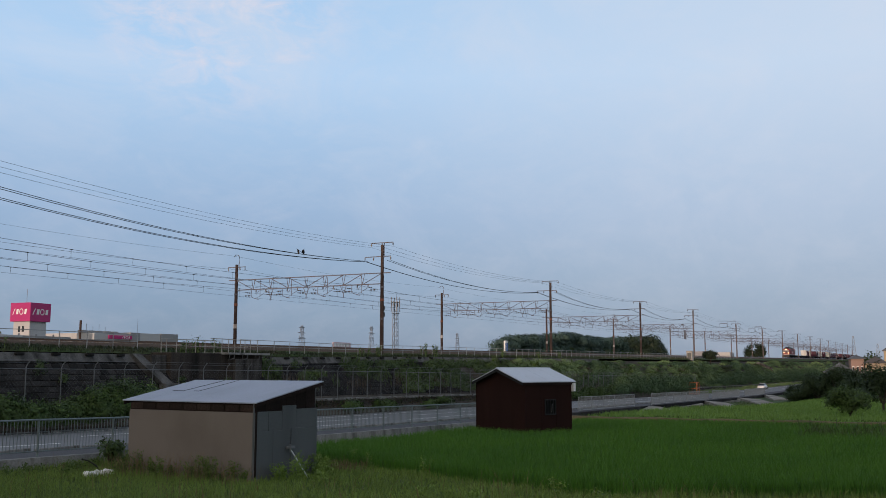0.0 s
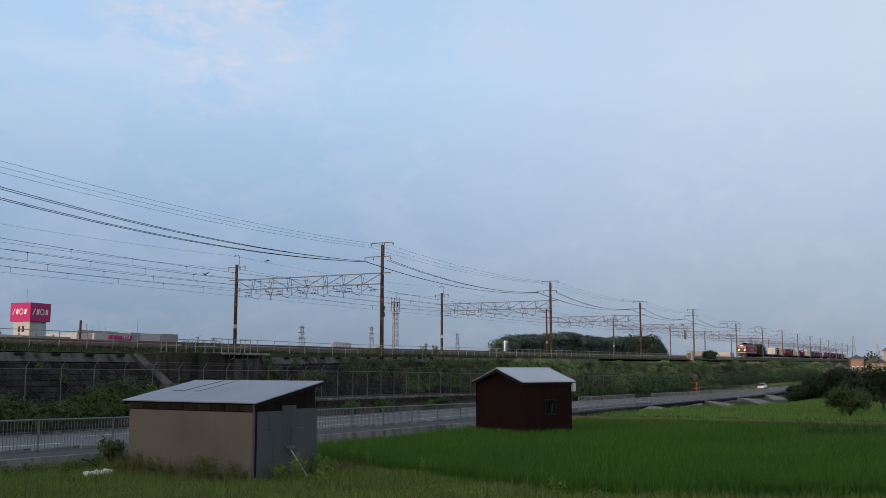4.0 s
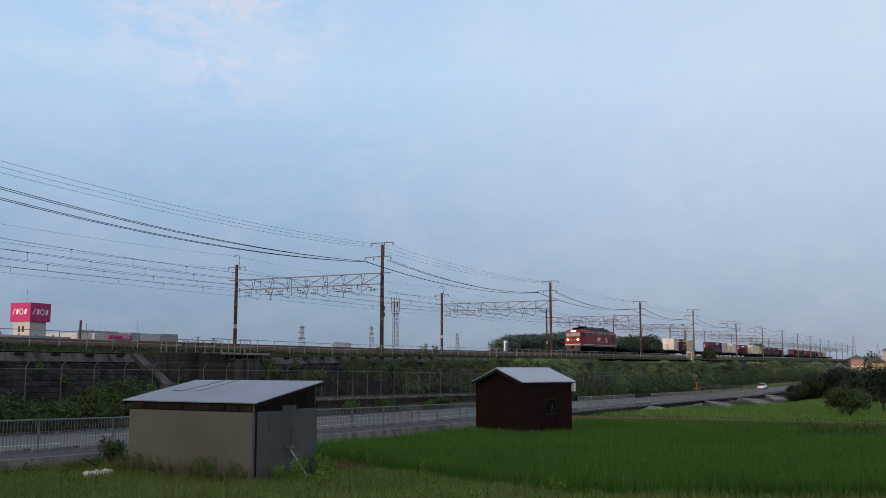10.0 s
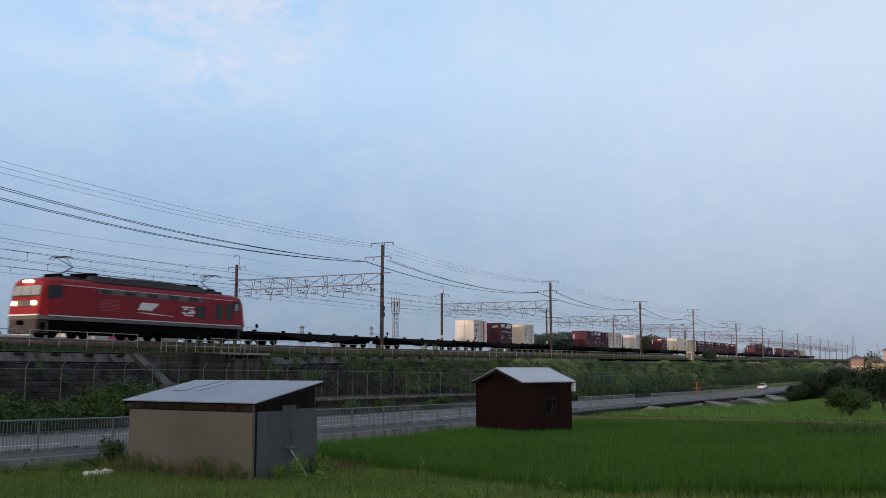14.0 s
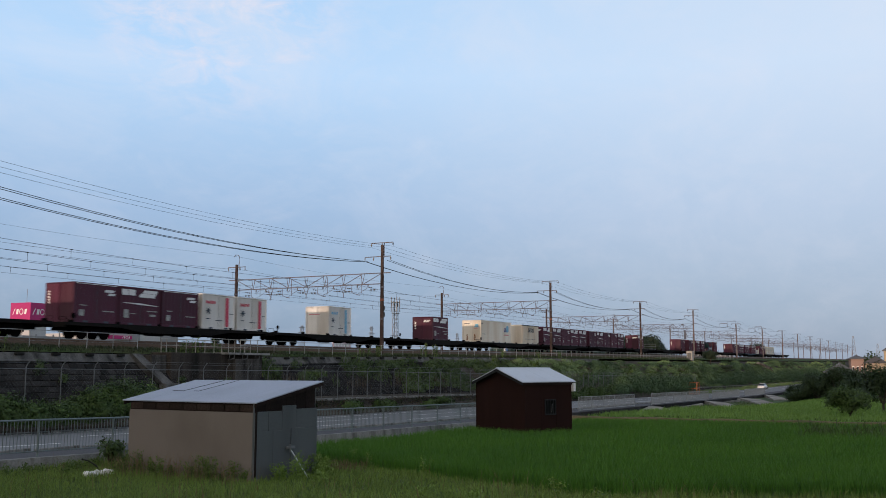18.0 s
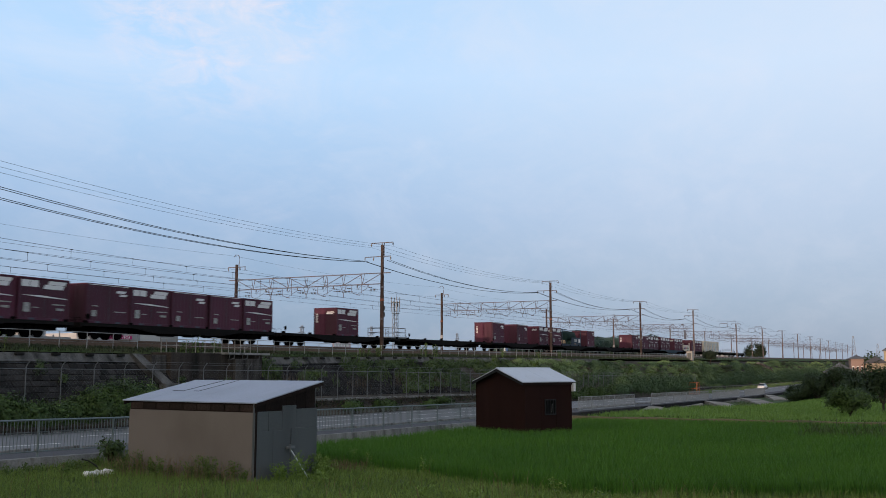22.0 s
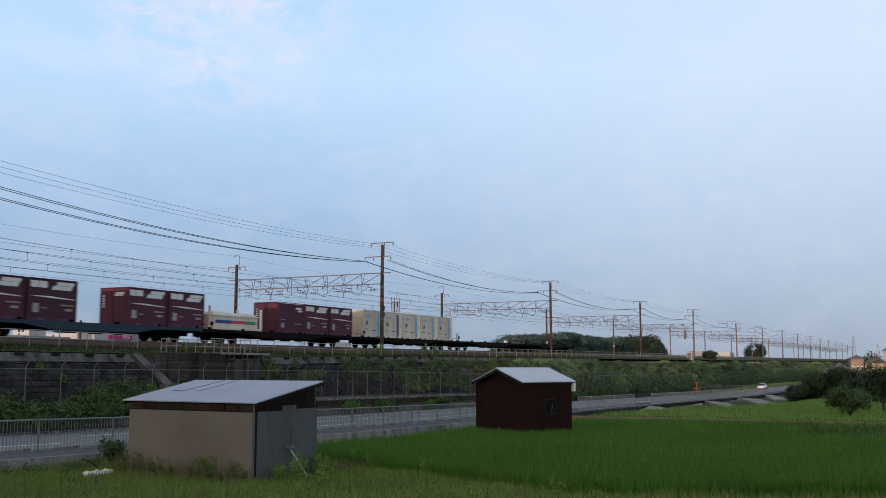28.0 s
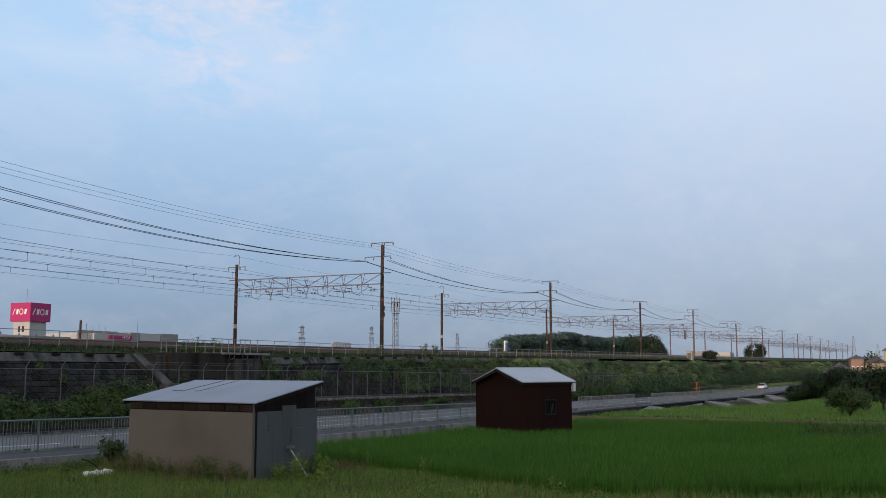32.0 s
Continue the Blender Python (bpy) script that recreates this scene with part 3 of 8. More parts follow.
def portals():
    ins = Shape().rod((0, 0, 0), (0, 0, 0.34), 0.035, n=6).rod((0, 0, 0.1), (0, 0, 0.15), 0.07, n=8).rod((0, 0, 0.2), (0, 0, 0.25), 0.07, n=8).mesh("insulator", CERAMIC)
    stay = Shape().rod((-0.5, 0, 0), (0.5, 0, 0), 0.014, n=5).rod((-0.22, 0, 0), (-0.12, 0, 0), 0.06, n=8).rod((0.12, 0, 0), (0.22, 0, 0), 0.06, n=8).mesh("strain_insulator", CERAMIC)
    drop = Shape().rod((0, 0, 0), (0, 0, -0.75), 0.03, n=6).rod((0, 0, -0.7), (0, 0.55, -0.95), 0.022, n=6).rod((0, 0.5, -0.93), (0, 0.9, -1.0), 0.04, n=6).mesh("registration_arm", BEAMST)
    clamp = Shape().rod((0, -0.08, 0), (0, 0.08, 0), 0.07, n=8).rod((0, 0.3, 0), (0, 0.42, 0), 0.065, n=8).rod((0, -0.4, 0), (0, 0.7, 0), 0.016, n=5).mesh("clamp", CERAMIC)
    spike = Shape().rod((-0.2, 0, 0), (0.2, 0, 0), 0.012, n=4).mesh("climbing_step", RUSTY)
    for i, x in enumerate(POLE_X):
        z0 = rail_z(x)
        far_y = FAR_Y + (0.0, 0.1, -0.4, 0.9, 1.2)[i] if i < 5 else FAR_Y + 1.0
        p = thing("catenary_portal", "rusty brown poles carrying a dusty steel truss beam over the tracks", "catenary portal", "portals over the railway", at=pose(x, shift(x), z0))
        top = (9.65, 9.65, 9.45, 9.25, 9.95, 8.7, 8.8)[i] if i < 7 else 9.6
        part("near_pole", Shape().rod((0, NEAR_Y, -0.8), (0, NEAR_Y, top), 0.19, 0.145, n=10), RUSTY if i < 4 else FARPOLE, p)
        part("far_pole", Shape().rod((0, far_y, -1.0), (0, far_y, 8.6), 0.19, 0.15, n=10), RUSTY if i < 4 else FARPOLE, p)
        for y, hs in ((NEAR_Y, ((2.6, 0.10, BEAMST), (4.35, 0.22, ORANGEBAND), (5.6, 0.12, BEAMST))), (far_y, ((2.1, 0.42, PALEBAND), (4.4, 0.24, ORANGEBAND), (5.5, 0.12, BEAMST)))):
            for h, w, m in hs:
                part("pole_band", Shape().rod((0, y, h), (0, y, h + w), 0.196, n=10), m, p, "painted band")
            if i < 5:
                for k in range(14):
                    part("climbing_step", spike, RUSTY, p, at=pose(0, y, 1.2 + k * 0.45, 0, 0, 25 if k % 2 else -25))
        # beam: two chords and a zigzag web, in two planes
        zt, zb, web = 7.0, 5.98, 0.036 if i < 3 else 0.05
        for name, z, o in (("top_chord", zt, 0.0), ("bottom_chord", zb, 0.0)):
            part(name, Shape().cbox(-0.05, NEAR_Y - 0.9 if z == zt else NEAR_Y, z - 0.045, 0.05, far_y + 0.9 if z == zt else far_y, z + 0.045, 0.01), BEAMST, p)
        n = 8
        st = (far_y - NEAR_Y) / n
        for k in range(n):
            a, b = NEAR_Y + k * st, NEAR_Y + (k + 1) * st
            # the diagonals fall from both poles towards the middle
            part("brace", Shape().rod((0, a if k < n / 2 else b, zt), (0, b if k < n / 2 else a, zb), web, n=5), BEAMST, p)
            if k:
                part("hanger", Shape().rod((0, a - 0.2, zt), (0, a, zb), web * 0.8, n=5).rod((0, a + 0.2, zt), (0, a, zb), web * 0.8, n=5), BEAMST, p)
            if k in (2, 4, 6):
                part("drop_bracket", Shape().rod((0, a - 0.34, zb), (0, a - 0.05, zb - 0.75), 0.032, n=5).rod((0, a + 0.34, zb), (0, a + 0.05, zb - 0.75), 0.032, n=5).rod((0, a, zb - 0.7), (0, a, zb - 1.15), 0.036, n=5), BEAMST, p)
        for y in TRACKS:
            part("registration_arm", drop, BEAMST, p, at=pose(0, y + 0.6, zb, 0, 0, 180))
            part("clamp", clamp, CERAMIC, p, at=pose(0, y + 0.9, zb - 0.62))
            part("clamp", clamp, CERAMIC, p, at=pose(0, y - 1.9, zb - 0.55))
            part("insulator", ins, CERAMIC, p, at=pose(0, y, zb - 0.35))
            part("insulator", ins, CERAMIC, p, at=pose(0, y - 1.2, zb - 0.3))
            part("drop_post", Shape().rod((0, y - 0.5, zb + 0.9), (0, y - 0.5, zb - 0.8), 0.028, n=5).rod((0, y - 0.5, zb), (0, y - 0.05, zb - 0.5), 0.018, n=5), BEAMST, p)
            part("pull_off_arm", Shape().rod((0, y - 1.2, zb - 0.32), (0, y - 0.1, zb - 0.86), 0.018, n=5), BEAMST, p)
            for dy in (-1.45, 0.95):
                part("strain_insulator", stay, CERAMIC, p, at=pose(0, y + dy, zb - 0.32))
        # cross-arms on the near pole
        for h, y0, y1, hang in ((top + 0.22, 43.25, 45.6, 3), (top - 1.08, 43.5, 46.3, 4)):
            part("crossarm", Shape().cbox(-0.04, y0, h - 0.04, 0.04, y1, h + 0.04, 0.01), BEAMST, p)
            for q in range(hang):
                y = y0 + (y1 - y0) * (q / (hang - 1))
                part("insulator", ins, CERAMIC, p, at=pose(0, y, h - 0.36))
            part("arm_post", Shape().rod((0, NEAR_Y - 0.22, top - 1.2), (0, NEAR_Y - 0.22, top + 0.22), 0.025, n=5), BEAMST, p)
        part("crossarm", Shape().cbox(-0.04, far_y - 1.1, 8.3, 0.04, far_y + 1.1, 8.38, 0.01), BEAMST, p)
        for y in (far_y - 1.05, far_y - 0.4, far_y + 1.05):
            part("insulator", ins, CERAMIC, p, at=pose(0, y, 7.98))
        hook = [(0, far_y - 0.25, 8.3), (0, far_y - 0.3, 8.9), (0, far_y - 0.3, 9.4), (0, far_y - 0.12, 9.6), (0, far_y + 0.2, 9.62), (0, far_y + 0.35, 9.4)]
        part("hook", Shape().tube(hook, 0.035, 6), BEAMST, p)
        if i in (5, 6):
            for dy in (0.15, 2.3):
                part("arm_frame", Shape().tube([(0, NEAR_Y + dy, 8.0), (0, NEAR_Y + dy, 9.7 - dy * 0.3), (0, NEAR_Y + dy + 2.0, 9.7 - dy * 0.3), (0, NEAR_Y + dy + 2.0, 8.0)], 0.08, 5), BEAMST, p)
        if i == 4:
            for k in range(16):
                a = NEAR_Y + k * st / 2
                part("lattice", Shape().rod((0.06, a, zb if k % 2 else zt), (0.06, a + st / 2, zt if k % 2 else zb), 0.045, n=5), BEAMST, p)
            for y in (TRACKS[0] - 0.8, TRACKS[2] + 1.0):
                part("wire_tensioner", Shape().rod((0, y, 3.6), (0, y, 5.6), 0.22, n=8), BEAMST, p)
        if i == 1:
            for h in (3.1, 3.7):
                part("cable_drum", Shape().rod((0.16, NEAR_Y - 0.1, h), (0.16, NEAR_Y + 0.1, h), 0.27, n=14), CERAMIC, p, "dark cable drum")


def sagging(x0, z0, x1, z1, y0, y1, sag, n=10):
    return [(x0 + (x1 - x0) * t, y0 + (y1 - y0) * t, z0 + (z1 - z0) * t - 4 * sag * t * (1 - t)) for t in [k / n for k in range(n + 1)]]


def wires():
    xs = [POLE_X[0] - 47.9] + POLE_X
    for y, h, sag, r, lab in ([(43.25 + 1.175 * q, 9.47, 0.64, 0.009, "thin grey feeder wire between the poles") for q in range(3)]
                              + [(FAR_Y + 0.35, 9.5, 0.42, 0.008, "thin earth wire between the pole tops"), (FAR_Y - 1.05, 7.98, 0.5, 0.010, "thin wire between the far poles")]):
        w = thing("overhead_wire", lab, "overhead wire", "wires along the railway")
        for a, b in zip(xs, xs[1:]):
            part("span", Shape().tube(sagging(a, rail_z(a) + h, b, rail_z(b) + h, y + shift(a), y + shift(b), sag), r, 4), WIRE, w)
    for leave, arrive, first, low in ((43.6, 46.2, 9.07, 0.0), (43.9, 46.0, 8.87, 0.02), (46.25, 46.25, 8.41, 0.05), (46.05, 46.05, 8.24, 0.08)):
        w = thing("feeder_cable", "thick black feeder cable sagging between the poles", "overhead wire", "wires along the railway")
        for k, (a, b) in enumerate(zip(xs, xs[1:])):
            y0 = arrive if k < 2 else leave
            h0, h1 = first if k == 1 else 8.2 - low, first if k == 0 else 8.2 - low
            part("span", Shape().tube(sagging(a, rail_z(a) + h0, b, rail_z(b) + h1, y0 + shift(a), arrive + shift(b), 0.89 if leave < 45 else 0.98, 14), 0.021, 5), WIRE, w)
    for y in TRACKS:
        c = thing("catenary_wire", "dark contact wire hung from a messenger wire over the track", "catenary wire", "wires along the railway")
        hang = Shape()
        for a, b in zip(xs, xs[1:]):
            part("messenger_wire", Shape().tube(sagging(a, rail_z(a) + 5.95, b, rail_z(b) + 5.95, y + shift(a), y + shift(b), 0.42), 0.012, 4), WIRE, c)
            part("contact_wire", Shape().rod((a, y + shift(a), rail_z(a) + 5.1), (b, y + shift(b), rail_z(b) + 5.1), 0.011, n=4), WIRE, c)
            for j in range(9):
                t = (j + 0.5) / 9
                x, o = a + (b - a) * t, shift(a) * (1 - t) + shift(b) * t
                hang.rod((x, y + o, rail_z(x) + 5.1), (x, y + o, rail_z(x) + 5.95 - 4 * 0.42 * t * (1 - t)), 0.011, n=3, caps=False)
                hang.rod((x - 0.07, y + o, rail_z(x) + 5.95 - 4 * 0.42 * t * (1 - t)), (x + 0.07, y + o, rail_z(x) + 5.95 - 4 * 0.42 * t * (1 - t)), 0.035, n=4)
        tagged(part("hangers", hang, WIRE, c), kind="stuff")


def sun_blocking_rise():
    """A plain unseen rise, added behind the camera to keep the low sun off the fields but not off the railway."""
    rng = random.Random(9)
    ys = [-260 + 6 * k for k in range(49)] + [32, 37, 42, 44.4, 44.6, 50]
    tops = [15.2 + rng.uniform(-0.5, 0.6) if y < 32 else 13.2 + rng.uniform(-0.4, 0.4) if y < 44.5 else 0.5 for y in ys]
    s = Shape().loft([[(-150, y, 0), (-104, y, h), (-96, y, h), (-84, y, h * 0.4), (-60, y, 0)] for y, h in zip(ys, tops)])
    solo("backdrop", s, GRASSY, "unseen grassy rise added to block the low sun", "backdrop", kind="structure")


ground()
sun_blocking_rise()
road()
road_wall()
embankment()
bank_rail()
chain_fence()
portals()
wires()


# ---- the two sheds ----
BEIGE = mat("dirty_beige_board", (0.19, 0.166, 0.146), 0.8, var=0.09, s1=0.6, s2=30, bump=0.1, col2=(0.145, 0.125, 0.108), stain=0.7)
GREYSHEET = mat("grey_green_sheet_metal", (0.085, 0.092, 0.092), 0.6, 0.1, var=0.12, s1=1.1, s2=30, bump=0.1, col2=(0.062, 0.066, 0.066), stain=0.8, streak=True)
ROOFTIN = mat("blue_grey_roof_tin", (0.36, 0.38, 0.44), 0.5, 0.15, var=0.1, s1=0.5, s2=22, bump=0.06, col2=(0.28, 0.29, 0.33), stain=0.7)
PALETIN = mat("pale_roof_tin", (0.55, 0.58, 0.62), 0.45, 0.15, var=0.08, s1=0.5, s2=22, bump=0.05, col2=(0.45, 0.46, 0.48))
# old wood, made darker still for the shade under the eaves
DARKWOOD = mat("dark_old_wood", (0.017, 0.011, 0.009), 0.9, var=0.4, s1=2.0, s2=25, bump=0.4, col2=(0.007, 0.0055, 0.005), streak=True, rand=0.3)
BROWNTIN = mat("red_brown_sheet", (0.021, 0.0080, 0.0058), 0.85, 0.0, var=0.12, s1=0.8, s2=25, bump=0.12, col2=(0.015, 0.0055, 0.0043), stain=0.8, streak=True)
WHITEPAINT = mat("white_paint", (0.72, 0.72, 0.70), 0.55, var=0.08, s1=2, s2=30, bump=0.03)
DARKGLASS = glass_mat("dark_glass")
MATTGLASS = mat("dusty_dark_glass", (0.005, 0.0055, 0.005), 0.85, var=0.3, s1=3, s2=30, bump=0.05, spec=0.1)
BROWNBOARD = mat("brown_old_board", (0.036, 0.025, 0.020), 0.9, var=0.4, s1=1.4, s2=25, bump=0.4, col2=(0.014, 0.010, 0.009), streak=True, rand=0.4)
BLACK = mat("black_rubber", (0.006, 0.006, 0.006), 0.7, var=0.2, bump=0.1)


def near_shed():
    m = Matrix.Translation((21.2, 16.06, 0.0)) @ pose(0, 0, 0, 0, 0, -5.1)
    sh = thing("field_shed", "lean-to field shed of beige board and grey sheet, tin roof", "shed", at=m)
    L, W = 4.89, 2.757
    lo, hi = 2.093, 2.617

    def rz(x):
        return lo + (hi - lo) * x / W
    # long wall of six boards
    for k in range(3):
        a, b = L * k / 3, L * (k + 1) / 3
        part("wall_board", Shape().cbox(0.0, a + 0.0004, -0.1, 0.06, b - 0.0004, 1.845, 0.001), BEIGE, sh)
    for k in range(9):
        a = L * k / 9
        part("upper_board", Shape().cbox(0.02, a + 0.03, 1.872, 0.06, a + L / 9 - 0.03, lo - 0.05, 0.004), BROWNBOARD, sh, "brown weathered board")
    part("sill_beam", Shape().cbox(0.035, 0.0, 1.846, 0.075, L, lo - 0.01, 0.004), DARKWOOD, sh, "dark beam under the eaves")
    for k in range(5):
        y = 0.03 + (L - 0.09) * k / 4
        part("stud", Shape().cbox(0.062, y - 0.04, -0.1, 0.14, y + 0.04, lo, 0.006), DARKWOOD, sh)
    # gable wall of sheet panels with the patched door
    for a, b, z0, z1, dy in ((0.08, 0.8, -0.05, 1.32, 0.0), (0.8, 1.55, -0.05, 1.32, 0.0), (0.08, 0.62, 1.315, 1.86, 0.014), (0.62, 1.18, 1.315, 1.86, 0.01), (1.55, 2.15, -0.05, 1.36, -0.02),
                             (2.15, 2.73, -0.05, 1.34, 0.0), (1.18, 1.79, 1.315, 2.0, 0.004), (1.79, 2.73, 1.345, 1.89, 0.012)):
        part("sheet_panel", Shape().cbox(a, dy, z0, b - 0.006, dy + 0.03, z1, 0.005), GREYSHEET, sh)
    part("corner_trim", Shape().cbox(-0.004, -0.006, -0.1, 0.04, 0.04, lo, 0.003), GREYSHEET, sh)
    for k in range(6):
        a = 0.1 + k * 0.43
        part("gable_board", Shape().add([(a, 0.05, 1.4), (a + 0.42, 0.05, 1.4), (a + 0.42, 0.05, rz(a + 0.42) - 0.01), (a, 0.05, rz(a) - 0.01),
                                         (a, 0.08, 1.4), (a + 0.42, 0.08, 1.4), (a + 0.42, 0.08, rz(a + 0.42) - 0.01), (a, 0.08, rz(a) - 0.01)],
                                        [(0, 1, 2, 3), (7, 6, 5, 4), (0, 4, 5, 1), (3, 2, 6, 7), (0, 3, 7, 4), (1, 5, 6, 2)]), DARKWOOD, sh, "dark gable board")
    part("back_wall", Shape().box(W - 0.06, 0.1, -0.1, W, L, hi), GREYSHEET, sh)
    part("end_wall", Shape().prism([(0.06, -0.1), (W, -0.1), (W, hi - 0.02), (0.06, lo - 0.02)], "y", L - 0.06, L), GREYSHEET, sh)
    # roof of six overlapping tin sheets
    for k in range(6):
        a, b = -0.08 + (L + 0.35) * k / 6, -0.08 + (L + 0.35) * (k + 1) / 6 + 0.02
        o = 0.002 * (k % 2)
        part("roof_sheet", Shape().add([(x, y, rz(x) + z + o) for z in (0.0, 0.03) for y in (a, b) for x in (-0.03, W + 0.155)],
                                       [(0, 2, 3, 1), (4, 5, 7, 6), (0, 1, 5, 4), (2, 6, 7, 3), (0, 4, 6, 2), (1, 3, 7, 5)]), ROOFTIN, sh)
    for v0, v1, foot in ((4.0, 3.84, 4.48), (3.36, 3.25, 3.56)):
        seam = Shape()
        for (ua, va), (ub, vb) in (((1.28, v0), (2.85, v1)), ((1.26, v0), (1.28, foot))):
            d = Vector((vb - va, ua - ub, 0)).normalized() * 0.010
            seam.add([(x + q * d.x, y + q * d.y, rz(x + q * d.x) + z) for z in (0.03, 0.042) for q in (-1, 1) for x, y in ((ua, va), (ub, vb))],
                     [(0, 2, 3, 1), (4, 5, 7, 6), (0, 1, 5, 4), (2, 6, 7, 3), (0, 4, 6, 2), (1, 3, 7, 5)])
        part("roof_seam", seam, GREYSHEET, sh, "dull grey sealed seam")
    for y in (-0.075, L + 0.2):
        part("rafter", Shape().add([(x, y + q, rz(x) - z) for z in (0.10, 0.004) for q in (0, 0.04) for x in (-0.02, W + 0.13)],
                                   [(0, 2, 3, 1), (4, 5, 7, 6), (0, 1, 5, 4), (2, 6, 7, 3), (0, 4, 6, 2), (1, 3, 7, 5)]), DARKWOOD, sh)
    latch = part("latch", Shape().cbox(1.30, -0.10, 0.80, 1.64, -0.03, 0.87, 0.01).rod((1.42, -0.1, 0.70), (1.42, -0.1, 0.92), 0.03), GALV, sh, "grey steel latch")
    part("prop", Shape().rod((1.44, -0.12, 0.76), (1.78, -0.45, 0.0), 0.018, n=6), PALETIN, sh, "pale pole propped against the door")


def brown_shed():
    m = Matrix.Translation((41.315, 16.02, -0.12)) @ pose(0, 0, 0, 0, 0, -27.2)
    sh = thing("tool_shed", "small red-brown sheet-clad shed with a pale gable roof", "shed", at=m)
    G, W = 3.544, 2.984
    ev, rd = 2.566, 3.172
    for k in range(4):
        a, b = G * k / 4, G * (k + 1) / 4

        def top(y):
            return ev + (rd - ev) * (1 - abs(y - G / 2) / (G / 2)) - 0.03
        pts = [(a, 0.0), (b - 0.006, 0.0), (b - 0.006, top(b)), (a, top(a))]
        part("gable_sheet", Shape().prism(pts, "x", 0.0, 0.05), BROWNTIN, sh)
        part("back_sheet", Shape().prism(pts, "x", W - 0.05, W), BROWNTIN, sh)
    for k in range(3):
        a, b = 0.055 + (W - 0.11) * k / 3, 0.055 + (W - 0.11) * (k + 1) / 3 - 0.006
        part("side_sheet", Shape().cbox(a, 0.0, 0.0, b, 0.05, ev, 0.006), BROWNTIN, sh)
        part("side_sheet", Shape().cbox(a, G - 0.05, 0.0, b, G, ev, 0.006), BROWNTIN, sh)
    for y in (0.0, 1.0):
        part("corner_trim", Shape().cbox(-0.02, y * (G - 0.04) - 0.015, 0.0, 0.05, y * (G - 0.04) + 0.055, ev, 0.006), BROWNTIN, sh)
    for side in (0, 1):
        for k in range(4):
            a, b = -0.203 + (W + 0.45) * k / 4, -0.203 + (W + 0.45) * (k + 1) / 4 - 0.004

            def p(y, z):
                return (y if not side else G - y, z)
            y0, z0 = -0.076, ev - 0.026
            pts = [p(y0, z0), p(G / 2, rd), p(G / 2, rd + 0.04), p(y0, z0 + 0.04)]
            part("roof_sheet", Shape().prism(pts, "x", a, b), PALETIN, sh)
        pts = [(y0 if not side else G - y0, z0 - 0.12), (G / 2, rd - 0.14), (G / 2, rd - 0.004), (y0 if not side else G - y0, z0 - 0.004)]
        part("barge_board", Shape().prism(pts, "x", -0.228, -0.173), BLACK, sh)
    part("ridge_cap", Shape().prism([(G / 2 - 0.12, rd - 0.003), (G / 2, rd + 0.065), (G / 2 + 0.12, rd - 0.003), (G / 2, rd + 0.041)], "x", -0.213, W + 0.257), PALETIN, sh)
    part("eave_board", Shape().cbox(-0.17, -0.068, ev - 0.16, W + 0.22, -0.04, ev - 0.03, 0.005), DARKWOOD, sh)
    win = part("window", Shape().cbox(1.22, -0.05, 1.03, 1.93, 0.0, 1.09, 0.006).cbox(1.22, -0.05, 1.70, 1.93, 0.0, 1.76, 0.006).cbox(1.22, -0.05, 1.09, 1.28, 0.0, 1.70, 0.006).cbox(1.87, -0.05, 1.09, 1.93, 0.0, 1.70, 0.006), BLACK, sh, "small dark-framed window")
    part("pane", Shape().box(1.28, -0.03, 1.09, 1.565, -0.012, 1.70), MATTGLASS, win)
    part("pane", Shape().box(1.585, -0.03, 1.09, 1.87, -0.012, 1.70), MATTGLASS, win)
    for x in (1.40, 1.575, 1.75):
        part("window_bar", Shape().box(x - 0.012, -0.045, 1.09, x + 0.012, -0.03, 1.70), BLACK, win)
    part("prop", Shape().rod((1.63, -0.052, 1.15), (1.66, -0.052, 1.55), 0.02, n=6), GREYSHEET, win, "grey strip hanging on the window")
    part("meter_box", Shape().cbox(W - 0.02, -0.16, 2.10, W + 0.13, 0.0, 2.50, 0.01), WHITEPAINT, sh, "white meter box")


near_shed()
brown_shed()


# ---- the freight train; each vehicle's origin is the middle of its front end, on the rail head, and it runs towards -x ----
LOCO_RED = mat("loco_red", (0.235, 0.0095, 0.015), 0.5, var=0.1, s1=0.6, s2=30, bump=0.03, col2=(0.185, 0.009, 0.013), spec=0.25)
LOCO_GREY = mat("loco_grey", (0.10, 0.098, 0.096), 0.5, var=0.1, s1=1, s2=30, bump=0.03)
LOCO_APRON = mat("dusty_apron_grey", (0.070, 0.062, 0.060), 0.8, var=0.3, s1=1.5, s2=15, bump=0.1, col2=(0.03, 0.026, 0.024))
LOCO_SLAT = mat("dusty_pink_slat", (0.30, 0.075, 0.08), 0.6, var=0.1, s1=1, s2=30, bump=0)
LOCO_DARK = mat("loco_dark_roof", (0.022, 0.022, 0.024), 0.7, var=0.25, s1=1, s2=20, bump=0.1, col2=(0.035, 0.03, 0.026))
# these two are near black: deep shade below the train is in the colour
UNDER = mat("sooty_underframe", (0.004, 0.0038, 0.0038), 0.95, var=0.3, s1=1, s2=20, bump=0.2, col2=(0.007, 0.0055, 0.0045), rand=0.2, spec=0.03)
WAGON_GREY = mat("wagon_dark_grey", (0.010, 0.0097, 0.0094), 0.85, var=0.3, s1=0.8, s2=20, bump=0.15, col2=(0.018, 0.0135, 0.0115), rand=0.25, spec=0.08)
WAGON_BLUE = mat("wagon_faded_blue", (0.016, 0.042, 0.062), 0.75, var=0.2, s1=0.8, s2=20, bump=0.15, col2=(0.022, 0.03, 0.036))
